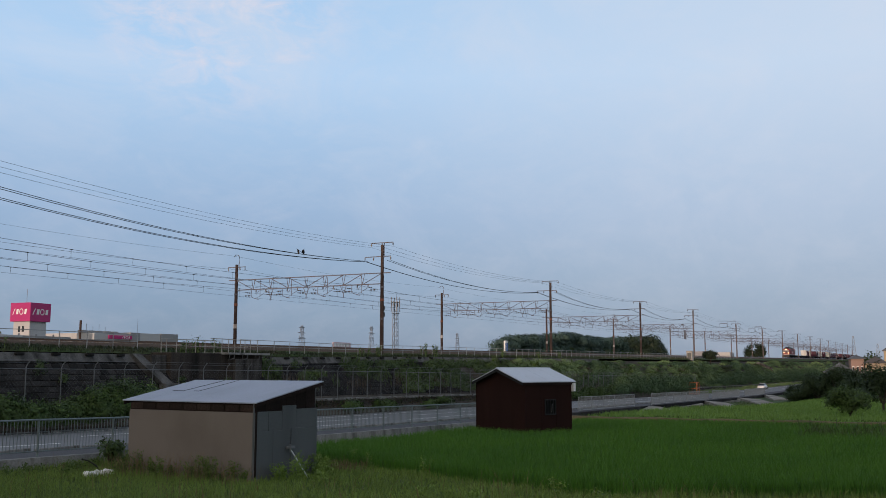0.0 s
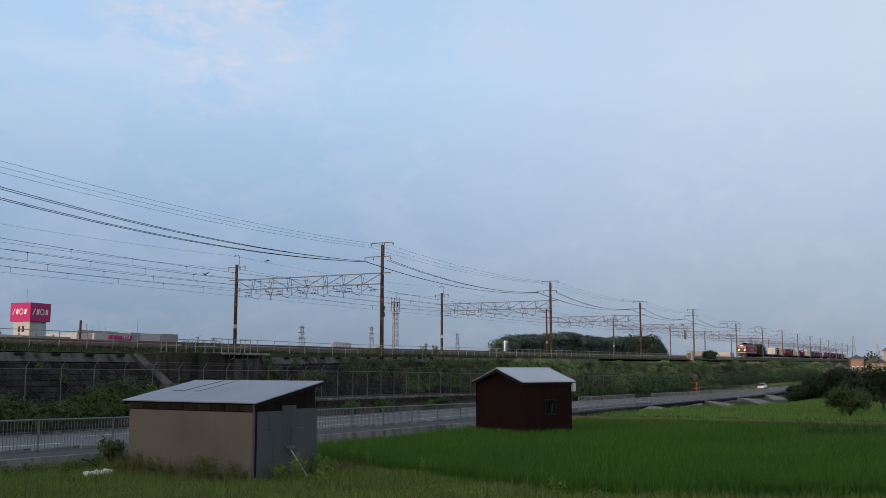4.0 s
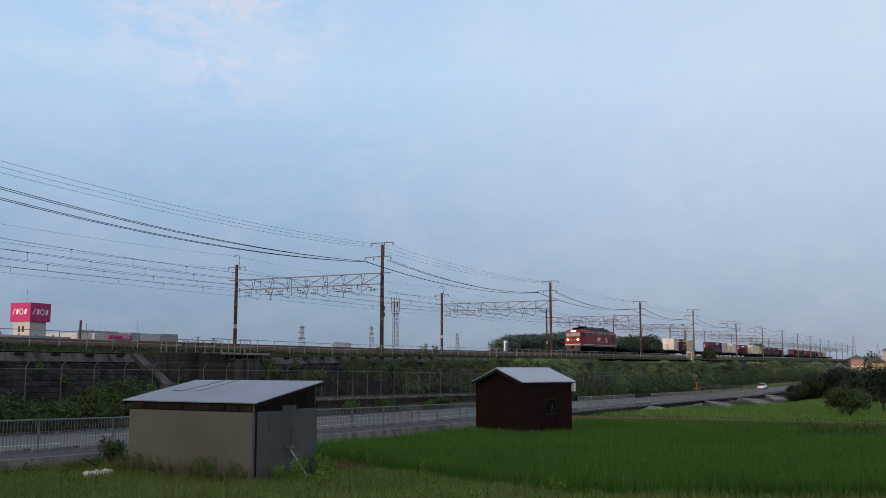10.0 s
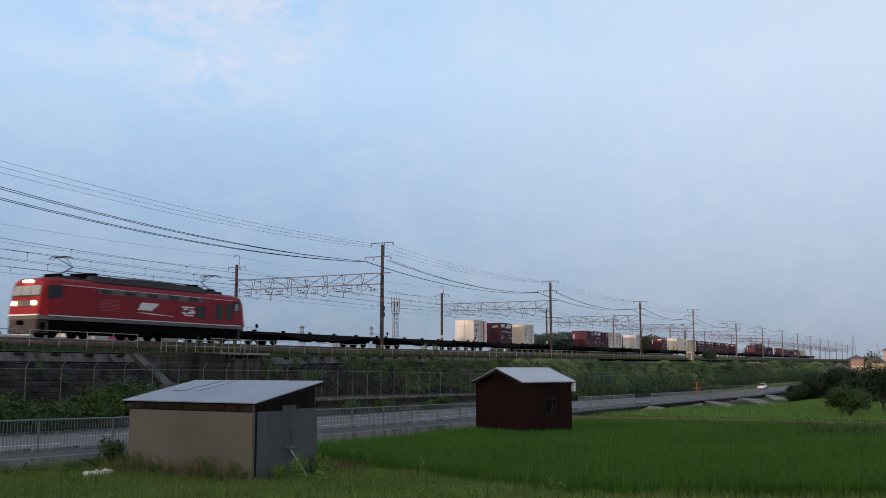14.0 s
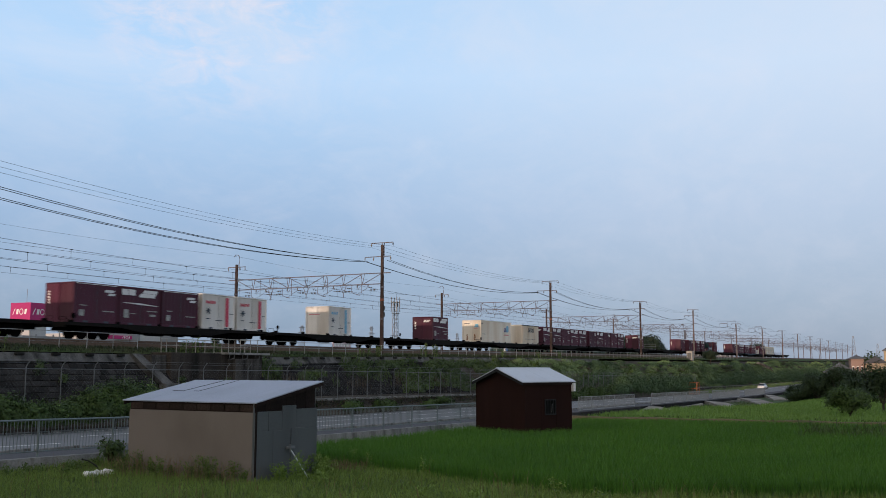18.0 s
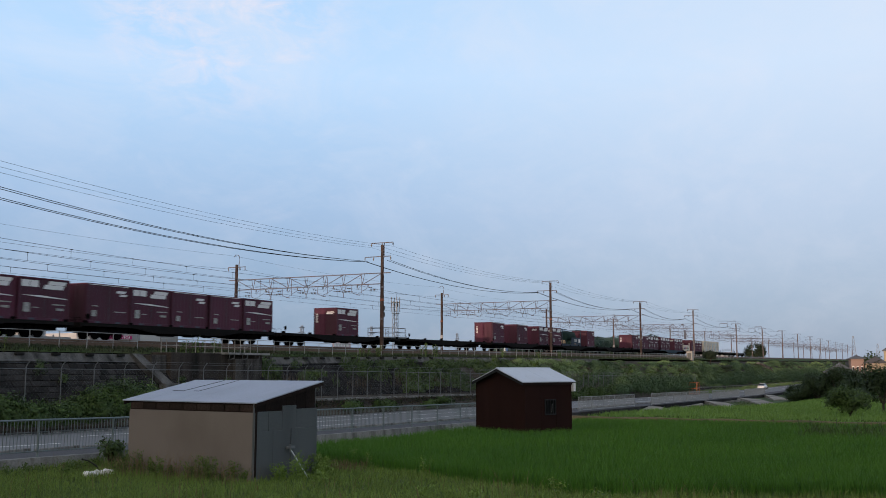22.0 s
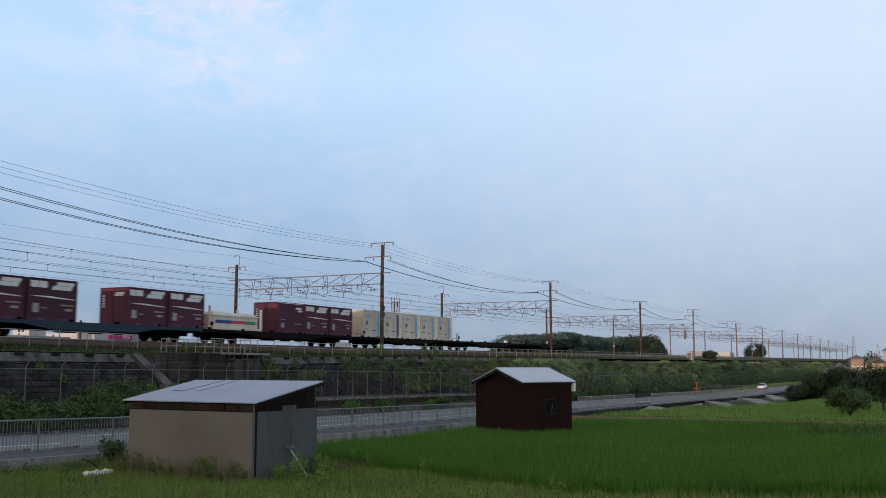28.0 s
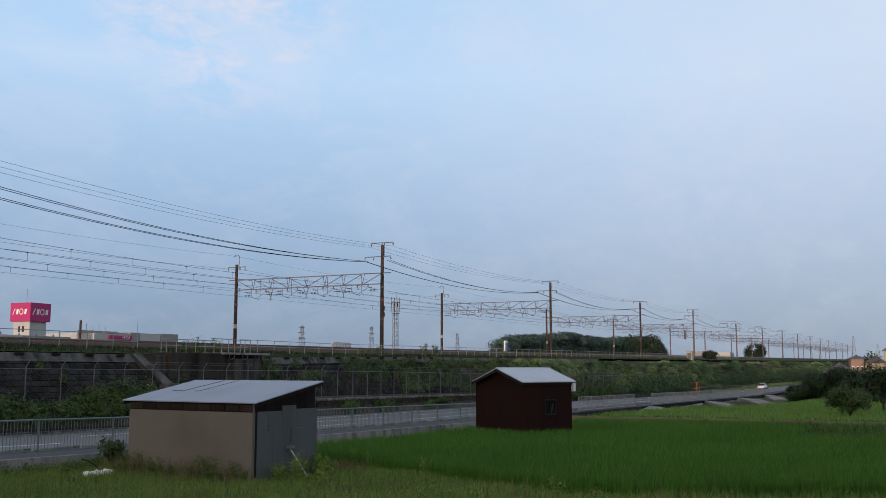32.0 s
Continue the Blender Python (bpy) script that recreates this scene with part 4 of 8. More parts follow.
BOX_RED = mat("container_maroon", (0.074, 0.0105, 0.031), 0.6, var=0.12, s1=0.7, s2=25, bump=0.06, col2=(0.052, 0.011, 0.020), stain=0.8, rand=0.22, streak=True)
BOX_CREAM = mat("container_cream", (0.74, 0.69, 0.60), 0.6, var=0.08, s1=0.6, s2=25, bump=0.05, col2=(0.50, 0.36, 0.21), stain=0.6, rand=0.08, streak=True)
BOX_WHITE = mat("container_white", (0.73, 0.71, 0.68), 0.6, var=0.08, s1=0.6, s2=25, bump=0.05, col2=(0.44, 0.38, 0.30), stain=0.7, rand=0.08, streak=True)
MARK_WHITE = mat("white_marking", (0.68, 0.67, 0.66), 0.55, var=0.06, bump=0)
NOTICE = mat("dusty_notice_plate", (0.33, 0.33, 0.31), 0.6, var=0.4, s1=5, s2=9, bump=0)
MARK_RED = mat("pink_red_stripe", (0.55, 0.06, 0.10), 0.55, var=0.1, bump=0)
MARK_BLUE = mat("sky_blue_stripe", (0.20, 0.44, 0.60), 0.55, var=0.1, bump=0)
MARK_NAVY = mat("navy_stripe", (0.03, 0.05, 0.20), 0.55, var=0.1, bump=0)
MARK_GREEN = mat("green_stripe", (0.03, 0.28, 0.12), 0.55, var=0.1, bump=0)
MARK_DARK = mat("dark_emblem", (0.05, 0.06, 0.08), 0.55, var=0.1, bump=0)
TARP = mat("dark_green_tarpaulin", (0.012, 0.026, 0.020), 0.8, var=0.3, s1=2, s2=15, bump=0.5)
SACK = mat("yellow_sacking", (0.50, 0.34, 0.20), 0.8, var=0.3, s1=3, s2=15, bump=0.5)
RUSTSTAIN = mat("rust_stain", (0.26, 0.12, 0.05), 0.8, var=0.3, s1=3, s2=20, bump=0.05)
RACK_BLUE = mat("rack_dark_blue", (0.010, 0.024, 0.045), 0.7, var=0.2, s1=1, s2=20, bump=0.1)
# the bright sky seen in the cab panes is part of this base colour
CABGLASS = mat("pale_cab_glass", (0.24, 0.26, 0.27), 0.12, var=0.05, bump=0, spec=0.9)
LAMP_ON = glow_mat("headlamp_glow", (1.0, 0.60, 0.27), 14.0)

WHEEL = Shape().rod((0, -0.065, 0), (0, 0.065, 0), 0.43, n=20).rod((0, 0.065, 0), (0, 0.09, 0), 0.46, n=20).rod((0, -0.1, 0), (0, -0.06, 0), 0.12, n=10).mesh("wheel", UNDER)
AXLE = Shape().rod((0, -0.5, 0), (0, 0.5, 0), 0.08, n=8).mesh("axle", UNDER)


def bogie(parent, x, base, width=0.98, loco=False):
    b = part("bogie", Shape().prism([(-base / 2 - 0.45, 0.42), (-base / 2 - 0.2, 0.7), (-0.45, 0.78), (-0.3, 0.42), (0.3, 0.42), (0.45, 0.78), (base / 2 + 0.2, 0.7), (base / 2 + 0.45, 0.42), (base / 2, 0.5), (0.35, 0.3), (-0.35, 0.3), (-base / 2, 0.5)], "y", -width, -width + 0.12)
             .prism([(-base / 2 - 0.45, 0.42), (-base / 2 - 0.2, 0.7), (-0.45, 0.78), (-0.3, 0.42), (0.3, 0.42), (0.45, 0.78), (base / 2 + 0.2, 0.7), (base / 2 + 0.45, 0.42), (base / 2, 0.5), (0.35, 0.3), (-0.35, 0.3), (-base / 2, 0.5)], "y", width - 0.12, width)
             .box(-0.25, -width, 0.35, 0.25, width, 0.7), UNDER, parent, "black bogie", at=pose(x, 0, 0))
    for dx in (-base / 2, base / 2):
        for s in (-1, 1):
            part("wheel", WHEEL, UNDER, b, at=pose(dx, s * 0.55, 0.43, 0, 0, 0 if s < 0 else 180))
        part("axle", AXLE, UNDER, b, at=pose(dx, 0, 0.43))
    return b


def bar_marks(s, x, z, w, h, n, y, slant=0.0, gap=0.3):
    """A run of plain bars on the side wall, as wide as the writing they stand for."""
    step = w / n
    for i in range(n):
        a = x + i * step
        s.add([(a, y, z), (a + step * (1 - gap), y, z), (a + step * (1 - gap) + slant * h, y, z + h), (a + slant * h, y, z + h)], [(0, 1, 2, 3)])
    return s


def locomotive():
    lo = thing("locomotive", "red electric freight locomotive with lit headlamps and raised pantographs", "locomotive")
    L, hw = 19.6, 1.43
    # body: sections from the raked nose to the square middle
    def ring(x, inset, roof, z0=1.28):
        w = hw - inset
        return [(x, -w, z0), (x, w, z0), (x, w, roof - 0.42), (x, w - 0.10, roof - 0.16), (x, w - 0.42, roof), (x, -w + 0.42, roof), (x, -w + 0.10, roof - 0.16), (x, -w, roof - 0.42)]
    rings = []
    for x, inset, roof in ((0.42, 0.17, 3.42), (0.75, 0.06, 3.56), (1.6, 0.0, 3.62), (10, 0.0, 3.62), (L - 1.6, 0.0, 3.62), (L - 0.75, 0.06, 3.56), (L - 0.42, 0.17, 3.42)):
        r = ring(x, inset, roof)
        rings.append(r)
    front = [(0.12 if p[2] < 1.5 else 0.42 + (p[2] - 2.9) * 0.12, p[1] * (0.97 if p[2] < 1.5 else 1.0), p[2]) for p in rings[0]]
    back = [(L - (0.12 if p[2] < 1.5 else 0.42 + (p[2] - 2.9) * 0.12), p[1], p[2]) for p in rings[-1]]
    rings[0], rings[-1] = front, back
    part("body", Shape().loft(rings), LOCO_RED, lo, "glossy red body")
    # lower apron: grey band and white line
    part("skirt", Shape().loft([[(x, -w, 1.07), (x, w, 1.07), (x, w, 1.28), (x, -w, 1.28)] for x, w in ((0.14, 1.2), (0.8, 1.40), (L - 0.8, 1.40), (L - 0.14, 1.2))]), LOCO_GREY, lo, "grey lower band")
    for s in (-1, 1):
        part("white_line", Shape().box(0.8, s * (hw + 0.004) - 0.003, 1.29, L - 0.8, s * (hw + 0.004) + 0.003, 1.35), MARK_WHITE, lo)
    for xe, d in ((0.0, -1), (L, 1)):
        x = xe + (0.11 if d < 0 else -0.11)
        part("white_line", Shape().loft([[(x + d * 0.02, -1.24, 1.29), (x + d * 0.02, 1.24, 1.29), (x + d * 0.02, 1.24, 1.38), (x + d * 0.02, -1.24, 1.38)], [(x - d * 0.1, -1.24, 1.29), (x - d * 0.1, 1.24, 1.29), (x - d * 0.1, 1.24, 1.38), (x - d * 0.1, -1.24, 1.38)]]), MARK_WHITE, lo)
        f = (lambda q: q) if d < 0 else (lambda q: L - q)
        # windscreen in two panes with a grey frame
        frame_s = Shape().add([(f(0.30), -1.22, 2.42), (f(0.30), 1.22, 2.42), (f(0.45), 1.16, 3.18), (f(0.45), -1.16, 3.18)], [(0, 1, 2, 3)])
        part("windscreen_surround", frame_s, LOCO_DARK, lo, "dark window band")
        for a, b in ((-1.14, -0.36), (-0.30, 0.42), (0.48, 1.14)):
            part("windscreen", Shape().add([(f(0.285), a, 2.52), (f(0.285), b, 2.52), (f(0.425), b * 0.97, 3.1), (f(0.425), a * 0.97, 3.1)], [(0, 1, 2, 3)]), CABGLASS, lo, "windscreen with the pale sky put into its colour")
        part("lamp_band", Shape().add([(f(0.185), -1.1, 1.86), (f(0.185), 1.1, 1.86), (f(0.245), 1.1, 2.2), (f(0.245), -1.1, 2.2)], [(0, 1, 2, 3)]), LOCO_GREY, lo, "grey headlamp band")
        for y in (-0.82, 0.82):
            part("headlamp", Shape().rod((f(0.12), y, 2.03), (f(0.26), y, 2.03), 0.135, n=14), LAMP_ON if d < 0 else DARKGLASS, lo, "lit round headlamp" if d < 0 else "")
        part("roof_lamp", Shape().cbox(*sorted((f(0.36), f(0.56)))[:1], -0.34, 3.28, sorted((f(0.36), f(0.56)))[1], 0.34, 3.44, 0.03), LAMP_ON if d < 0 else DARKGLASS, lo, "lit roof headlamp" if d < 0 else "")
        part("snow_plough", Shape().loft([[(f(0.02), -1.1, 0.25), (f(0.02), 1.1, 0.25), (f(0.15), 1.15, 0.97), (f(0.15), -1.15, 0.97)], [(f(0.9), -1.25, 0.25), (f(0.9), 1.25, 0.25), (f(0.9), 1.25, 0.97), (f(0.9), -1.25, 0.97)]]), LOCO_APRON, lo, "dusty grey apron below the cab")
        part("apron_lip", Shape().box(*((0.13, -1.18, 0.97, 0.9, 1.18, 1.09) if d < 0 else (L - 0.9, -1.18, 0.97, L - 0.13, 1.18, 1.09))), LOCO_APRON, lo)
        part("coupler", Shape().cbox(*((-0.22, -0.15, 0.74, 0.1, 0.15, 1.0) if d < 0 else (L - 0.1, -0.15, 0.74, L + 0.22, 0.15, 1.0)), 0.03), UNDER, lo)
        part("step", Shape().box(*((0.25, -1.38, 0.3, 0.6, -1.28, 0.9) if d < 0 else (L - 0.6, -1.38, 0.3, L - 0.25, -1.28, 0.9))), UNDER, lo)
    for s in (-1, 1):
        y = s * (hw + 0.006)
        def panel(name, x0, z0, x1, z1, m, lab="", d=0.008):
            part(name, Shape().box(x0, y - d, z0, x1, y + d, z1), m, lo, lab)
        # cab side windows and doors
        for x0, x1 in ((1.0, 1.75), (L - 1.75, L - 1.0)):
            panel("cab_window", x0, 2.40, x1, 3.12, LOCO_DARK, "dark cab window")
        panel("cab_shade", 0.62, 2.30, 1.0, 3.1, LOCO_DARK)
        for x0 in (2.0, L - 2.55):
            panel("cab_door", x0, 1.42, x0 + 0.55, 3.05, LOCO_RED, "red cab door")
        part("roof_line", Shape().box(1.7, y - 0.006, 3.17, L - 1.7, y + 0.006, 3.20), MARK_WHITE, lo, "thin pale line under the roof")
        part("panel_seam", Shape().box(4.4, y - 0.004, 1.42, 4.43, y + 0.004, 3.16).box(L - 4.2, y - 0.004, 1.42, L - 4.17, y + 0.004, 3.16).box(7.4, y - 0.004, 1.42, 7.42, y + 0.004, 2.84).box(11.8, y - 0.004, 1.42, 11.82, y + 0.004, 2.84), LOCO_DARK, lo)
        # clerestory band with vents
        part("vent_band", Shape().box(4.6, y - 0.006, 2.85, L - 5.2, y + 0.006, 3.14), LOCO_GREY, lo, "grey vent band")
        for k in range(5):
            x0 = 4.75 + k * 2.05
            panel("vent_window", x0, 2.88, x0 + 0.95, 3.10, LOCO_DARK, "dark vent", 0.012)
        panel("louvre", 4.7, 1.75, 6.4, 2.62, LOCO_RED, "red louvre", 0.012)
        for k in range(9):
            panel("louvre_slat", 4.72, 1.8 + k * 0.09, 6.38, 1.825 + k * 0.09, LOCO_SLAT, "", 0.02)
        for x0, w, z1 in ((13.75, 0.95, 2.55), (15.9, 0.75, 2.85), (17.0, 0.8, 2.9)):
            panel("side_grille", x0, 1.72, x0 + w, z1, LOCO_DARK, "dark side grille", 0.012)
            for k in range(3):
                panel("grille_bar", x0 + w * (k + 1) / 4 - 0.012, 1.74, x0 + w * (k + 1) / 4 + 0.012, z1 - 0.02, LOCO_GREY, "", 0.016)
        panel("rear_cab_pane", L - 1.5, 2.45, L - 1.15, 2.95, CABGLASS, "pale cab window", 0.016)
        # plain white shapes in place of the emblem
        e = Shape()
        yy = s * (hw + 0.02)
        for x0, z0, w, h in ((7.95, 2.0, 1.35, 0.24), (8.1, 2.24, 1.6, 0.27)):
            e.add([(x0, yy, z0), (x0 + w, yy, z0), (x0 + w + 0.25, yy, z0 + h), (x0 + 0.25, yy, z0 + h)], [(0, 1, 2, 3)])
        part("emblem", e, MARK_WHITE, lo, "plain white emblem shape")
        part("swoosh", Shape().add([(7.9, yy, 1.84), (9.0, yy, 1.76), (11.4, yy, 1.70), (11.4, yy, 1.72), (9.0, yy, 1.84)], [(0, 1, 2, 3, 4)]), MARK_WHITE, lo, "white swoosh")
        e = Shape()
        for x0, z0, w, h, k in ((12.2, 2.36, 1.25, 0.10, 0.1), (12.35, 2.16, 0.5, 0.14, 0.4), (13.0, 2.18, 0.5, 0.10, -0.2), (12.25, 1.98, 0.42, 0.12, -0.3), (12.8, 1.96, 0.75, 0.13, 0.15), (12.5, 1.80, 0.9, 0.09, 0.05)):
            e.add([(x0, yy, z0), (x0 + w, yy, z0 + k * 0.3), (x0 + w + 0.06, yy, z0 + h + k * 0.3), (x0 + 0.06, yy, z0 + h)], [(0, 1, 2, 3)])
        part("side_lettering", e, MARK_WHITE, lo, "white lettering bars")
        for x0 in (4.7, 6.35, 7.95, 10.9, 12.45, 13.8):
            part("equipment_box", Shape().cbox(x0, *sorted((s * 1.36, s * 0.75))[:1], 0.32, x0 + 1.5, sorted((s * 1.36, s * 0.75))[1], 0.96, 0.03), UNDER, lo)
    part("underframe", Shape().box(0.9, -1.25, 0.55, L - 0.9, 1.25, 1.08), UNDER, lo)
    for x in (3.1, L / 2, L - 3.1):
        bogie(lo, x, 2.5, 1.05)
    # roof: raised dark housing, insulators, two pantographs
    part("roof_housing", Shape().loft([[(x, -w, 3.58), (x, w, 3.58), (x, w - 0.2, z), (x, -w + 0.2, z)] for x, w, z in ((4.3, 1.15, 3.85), (4.6, 1.2, 4.0), (14.8, 1.2, 4.0), (15.1, 1.15, 3.85))]), LOCO_DARK, lo, "dark roof housing")
    part("roof_housing", Shape().cbox(15.3, -0.9, 3.58, 17.2, 0.9, 3.82, 0.04), LOCO_DARK, lo)
    part("roof_housing", Shape().cbox(1.9, -0.9, 3.58, 4.1, 0.9, 3.74, 0.04), LOCO_DARK, lo)
    for x0, x1, w, h in ((3.9, 4.5, 0.5, 4.12), (4.7, 5.2, 0.7, 4.2), (2.0, 2.5, 0.6, 3.95), (14.6, 15.1, 0.45, 4.22), (16.3, 16.8, 0.6, 4.0)):
        part("roof_gear", Shape().cbox(x0, -w, 3.6, x1, w, h, 0.05), UNDER, lo, "black roof equipment")
    part("roof_panel", Shape().cbox(8.0, -0.95, 3.98, 12.2, 0.95, 4.06, 0.02), RUSTY, lo, "brown-dusted roof cover")
    for k in range(6):
        x = 5.4 + k * 1.7
        part("roof_insulator", Shape().rod((x, 0.3, 3.98), (x, 0.3, 4.25), 0.07, n=8), CERAMIC, lo)
    part("roof_busbar", Shape().rod((3.4, 0.3, 4.25), (16.6, 0.3, 4.25), 0.025, n=5), RUSTY, lo)
    for x, d in ((3.0, 1), (L - 3.0, -1)):
        pa = part("pantograph", Shape().box(x - 0.7, -0.55, 3.78, x + 0.7, -0.47, 3.86).box(x - 0.7, 0.47, 3.78, x + 0.7, 0.55, 3.86), LOCO_DARK, lo, "raised single-arm pantograph")
        part("lower_arm", Shape().rod((x - 0.5 * d, 0, 3.86), (x + 0.75 * d, 0, 4.5), 0.04, n=6), LOCO_DARK, pa)
        part("upper_arm", Shape().rod((x + 0.75 * d, 0, 4.5), (x - 0.25 * d, -0.35, 5.02), 0.025, n=6).rod((x + 0.75 * d, 0, 4.5), (x - 0.25 * d, 0.35, 5.02), 0.025, n=6), LOCO_DARK, pa)
        for dx in (-0.17, 0.17):
            part("collector_head", Shape().tube([(x - 0.25 * d + dx, -0.88, 4.9), (x - 0.25 * d + dx, -0.62, 5.06), (x - 0.25 * d + dx, 0.62, 5.06), (x - 0.25 * d + dx, 0.88, 4.9)], 0.03, 5), LOCO_DARK, pa)
    return lo


def flat_wagon(material, label):
    w = thing("flat_wagon", label, "container wagon", "container wagons of the train")
    L = 20.1
    o = 0.25
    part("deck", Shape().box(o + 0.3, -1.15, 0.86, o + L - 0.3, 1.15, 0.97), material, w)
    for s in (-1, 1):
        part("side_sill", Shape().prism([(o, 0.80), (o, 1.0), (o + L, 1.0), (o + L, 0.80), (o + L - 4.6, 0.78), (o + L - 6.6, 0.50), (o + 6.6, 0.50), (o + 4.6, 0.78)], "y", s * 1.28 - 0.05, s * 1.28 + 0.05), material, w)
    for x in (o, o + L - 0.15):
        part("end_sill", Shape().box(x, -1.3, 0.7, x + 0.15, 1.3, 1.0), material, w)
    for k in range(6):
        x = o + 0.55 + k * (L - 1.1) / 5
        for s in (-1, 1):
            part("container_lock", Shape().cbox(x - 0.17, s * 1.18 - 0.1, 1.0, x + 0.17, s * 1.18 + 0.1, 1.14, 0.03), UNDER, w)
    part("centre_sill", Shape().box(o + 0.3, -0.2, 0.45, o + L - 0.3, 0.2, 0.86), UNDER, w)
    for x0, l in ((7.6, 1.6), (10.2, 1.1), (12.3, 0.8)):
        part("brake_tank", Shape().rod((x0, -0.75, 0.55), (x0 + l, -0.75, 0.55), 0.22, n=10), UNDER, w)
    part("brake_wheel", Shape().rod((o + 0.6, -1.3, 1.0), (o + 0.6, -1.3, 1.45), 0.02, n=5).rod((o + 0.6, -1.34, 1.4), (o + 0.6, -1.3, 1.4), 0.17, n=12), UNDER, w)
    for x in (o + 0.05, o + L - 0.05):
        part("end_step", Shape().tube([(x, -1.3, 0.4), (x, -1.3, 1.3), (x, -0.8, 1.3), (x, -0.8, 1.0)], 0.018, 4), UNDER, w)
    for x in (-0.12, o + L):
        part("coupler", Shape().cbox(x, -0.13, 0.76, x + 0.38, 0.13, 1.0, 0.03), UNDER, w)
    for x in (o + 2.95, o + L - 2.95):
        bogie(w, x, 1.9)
    return w


CL, CW, CH = 3.70, 1.225, 2.5


def box_body(c, L, H, material, ribs, lab=""):
    """A container's shell: ribbed side walls between corner posts, end doors, roof and floor rails."""
    y = CW - 0.03
    n = int(L / ribs)
    prof = []
    for k in range(n):
        a = 0.1 + (L - 0.2) * k / n
        b = (L - 0.2) / n
        prof += [(a, -y), (a + b * 0.3, -y), (a + b * 0.4, -y + 0.03), (a + b * 0.9, -y + 0.03)]
    prof += [(L - 0.1, -y)]
    back = [(x, -yy) for x, yy in reversed(prof)]
    part("shell", Shape().prism(prof + back, "z", 0.14, H - 0.08), material, c, lab)
    part("roof_panel", Shape().cbox(0.02, -CW + 0.01, H - 0.09, L - 0.02, CW - 0.01, H, 0.02), material, c)
    part("floor_frame", Shape().cbox(0.0, -CW, 0.0, L, CW, 0.15, 0.02), material, c)
    for x in (0.0, L - 0.11):
        for s in (-1, 1):
            part("corner_post", Shape().cbox(x, *sorted((s * CW, s * (CW - 0.11)))[:1], 0.15, x + 0.11, sorted((s * CW, s * (CW - 0.11)))[1], H - 0.005, 0.012), material, c)
    for x, d in ((0.0, -1), (L, 1)):
        for s in (-1, 0):
            y0 = s * (CW - 0.13)
            part("end_door", Shape().cbox(min(x, x - d * 0.05), y0 + 0.015, 0.16, max(x, x - d * 0.05), y0 + CW - 0.145, H - 0.1, 0.012), material, c)
        for yy in (-0.5, -0.14, 0.14, 0.5):
            part("lock_rod", Shape().rod((x + d * 0.02, yy, 0.2), (x + d * 0.02, yy, H - 0.15), 0.014, n=5), material, c)
    # flush dark boxes: the shade inside the fork pockets as a colour
    for x0 in (L * 0.5 - 1.05, L * 0.5 + 0.65):
        part("fork_pocket", Shape().box(x0, -CW - 0.004, 0.02, x0 + 0.4, -CW + 0.05, 0.13), MARK_DARK, c)


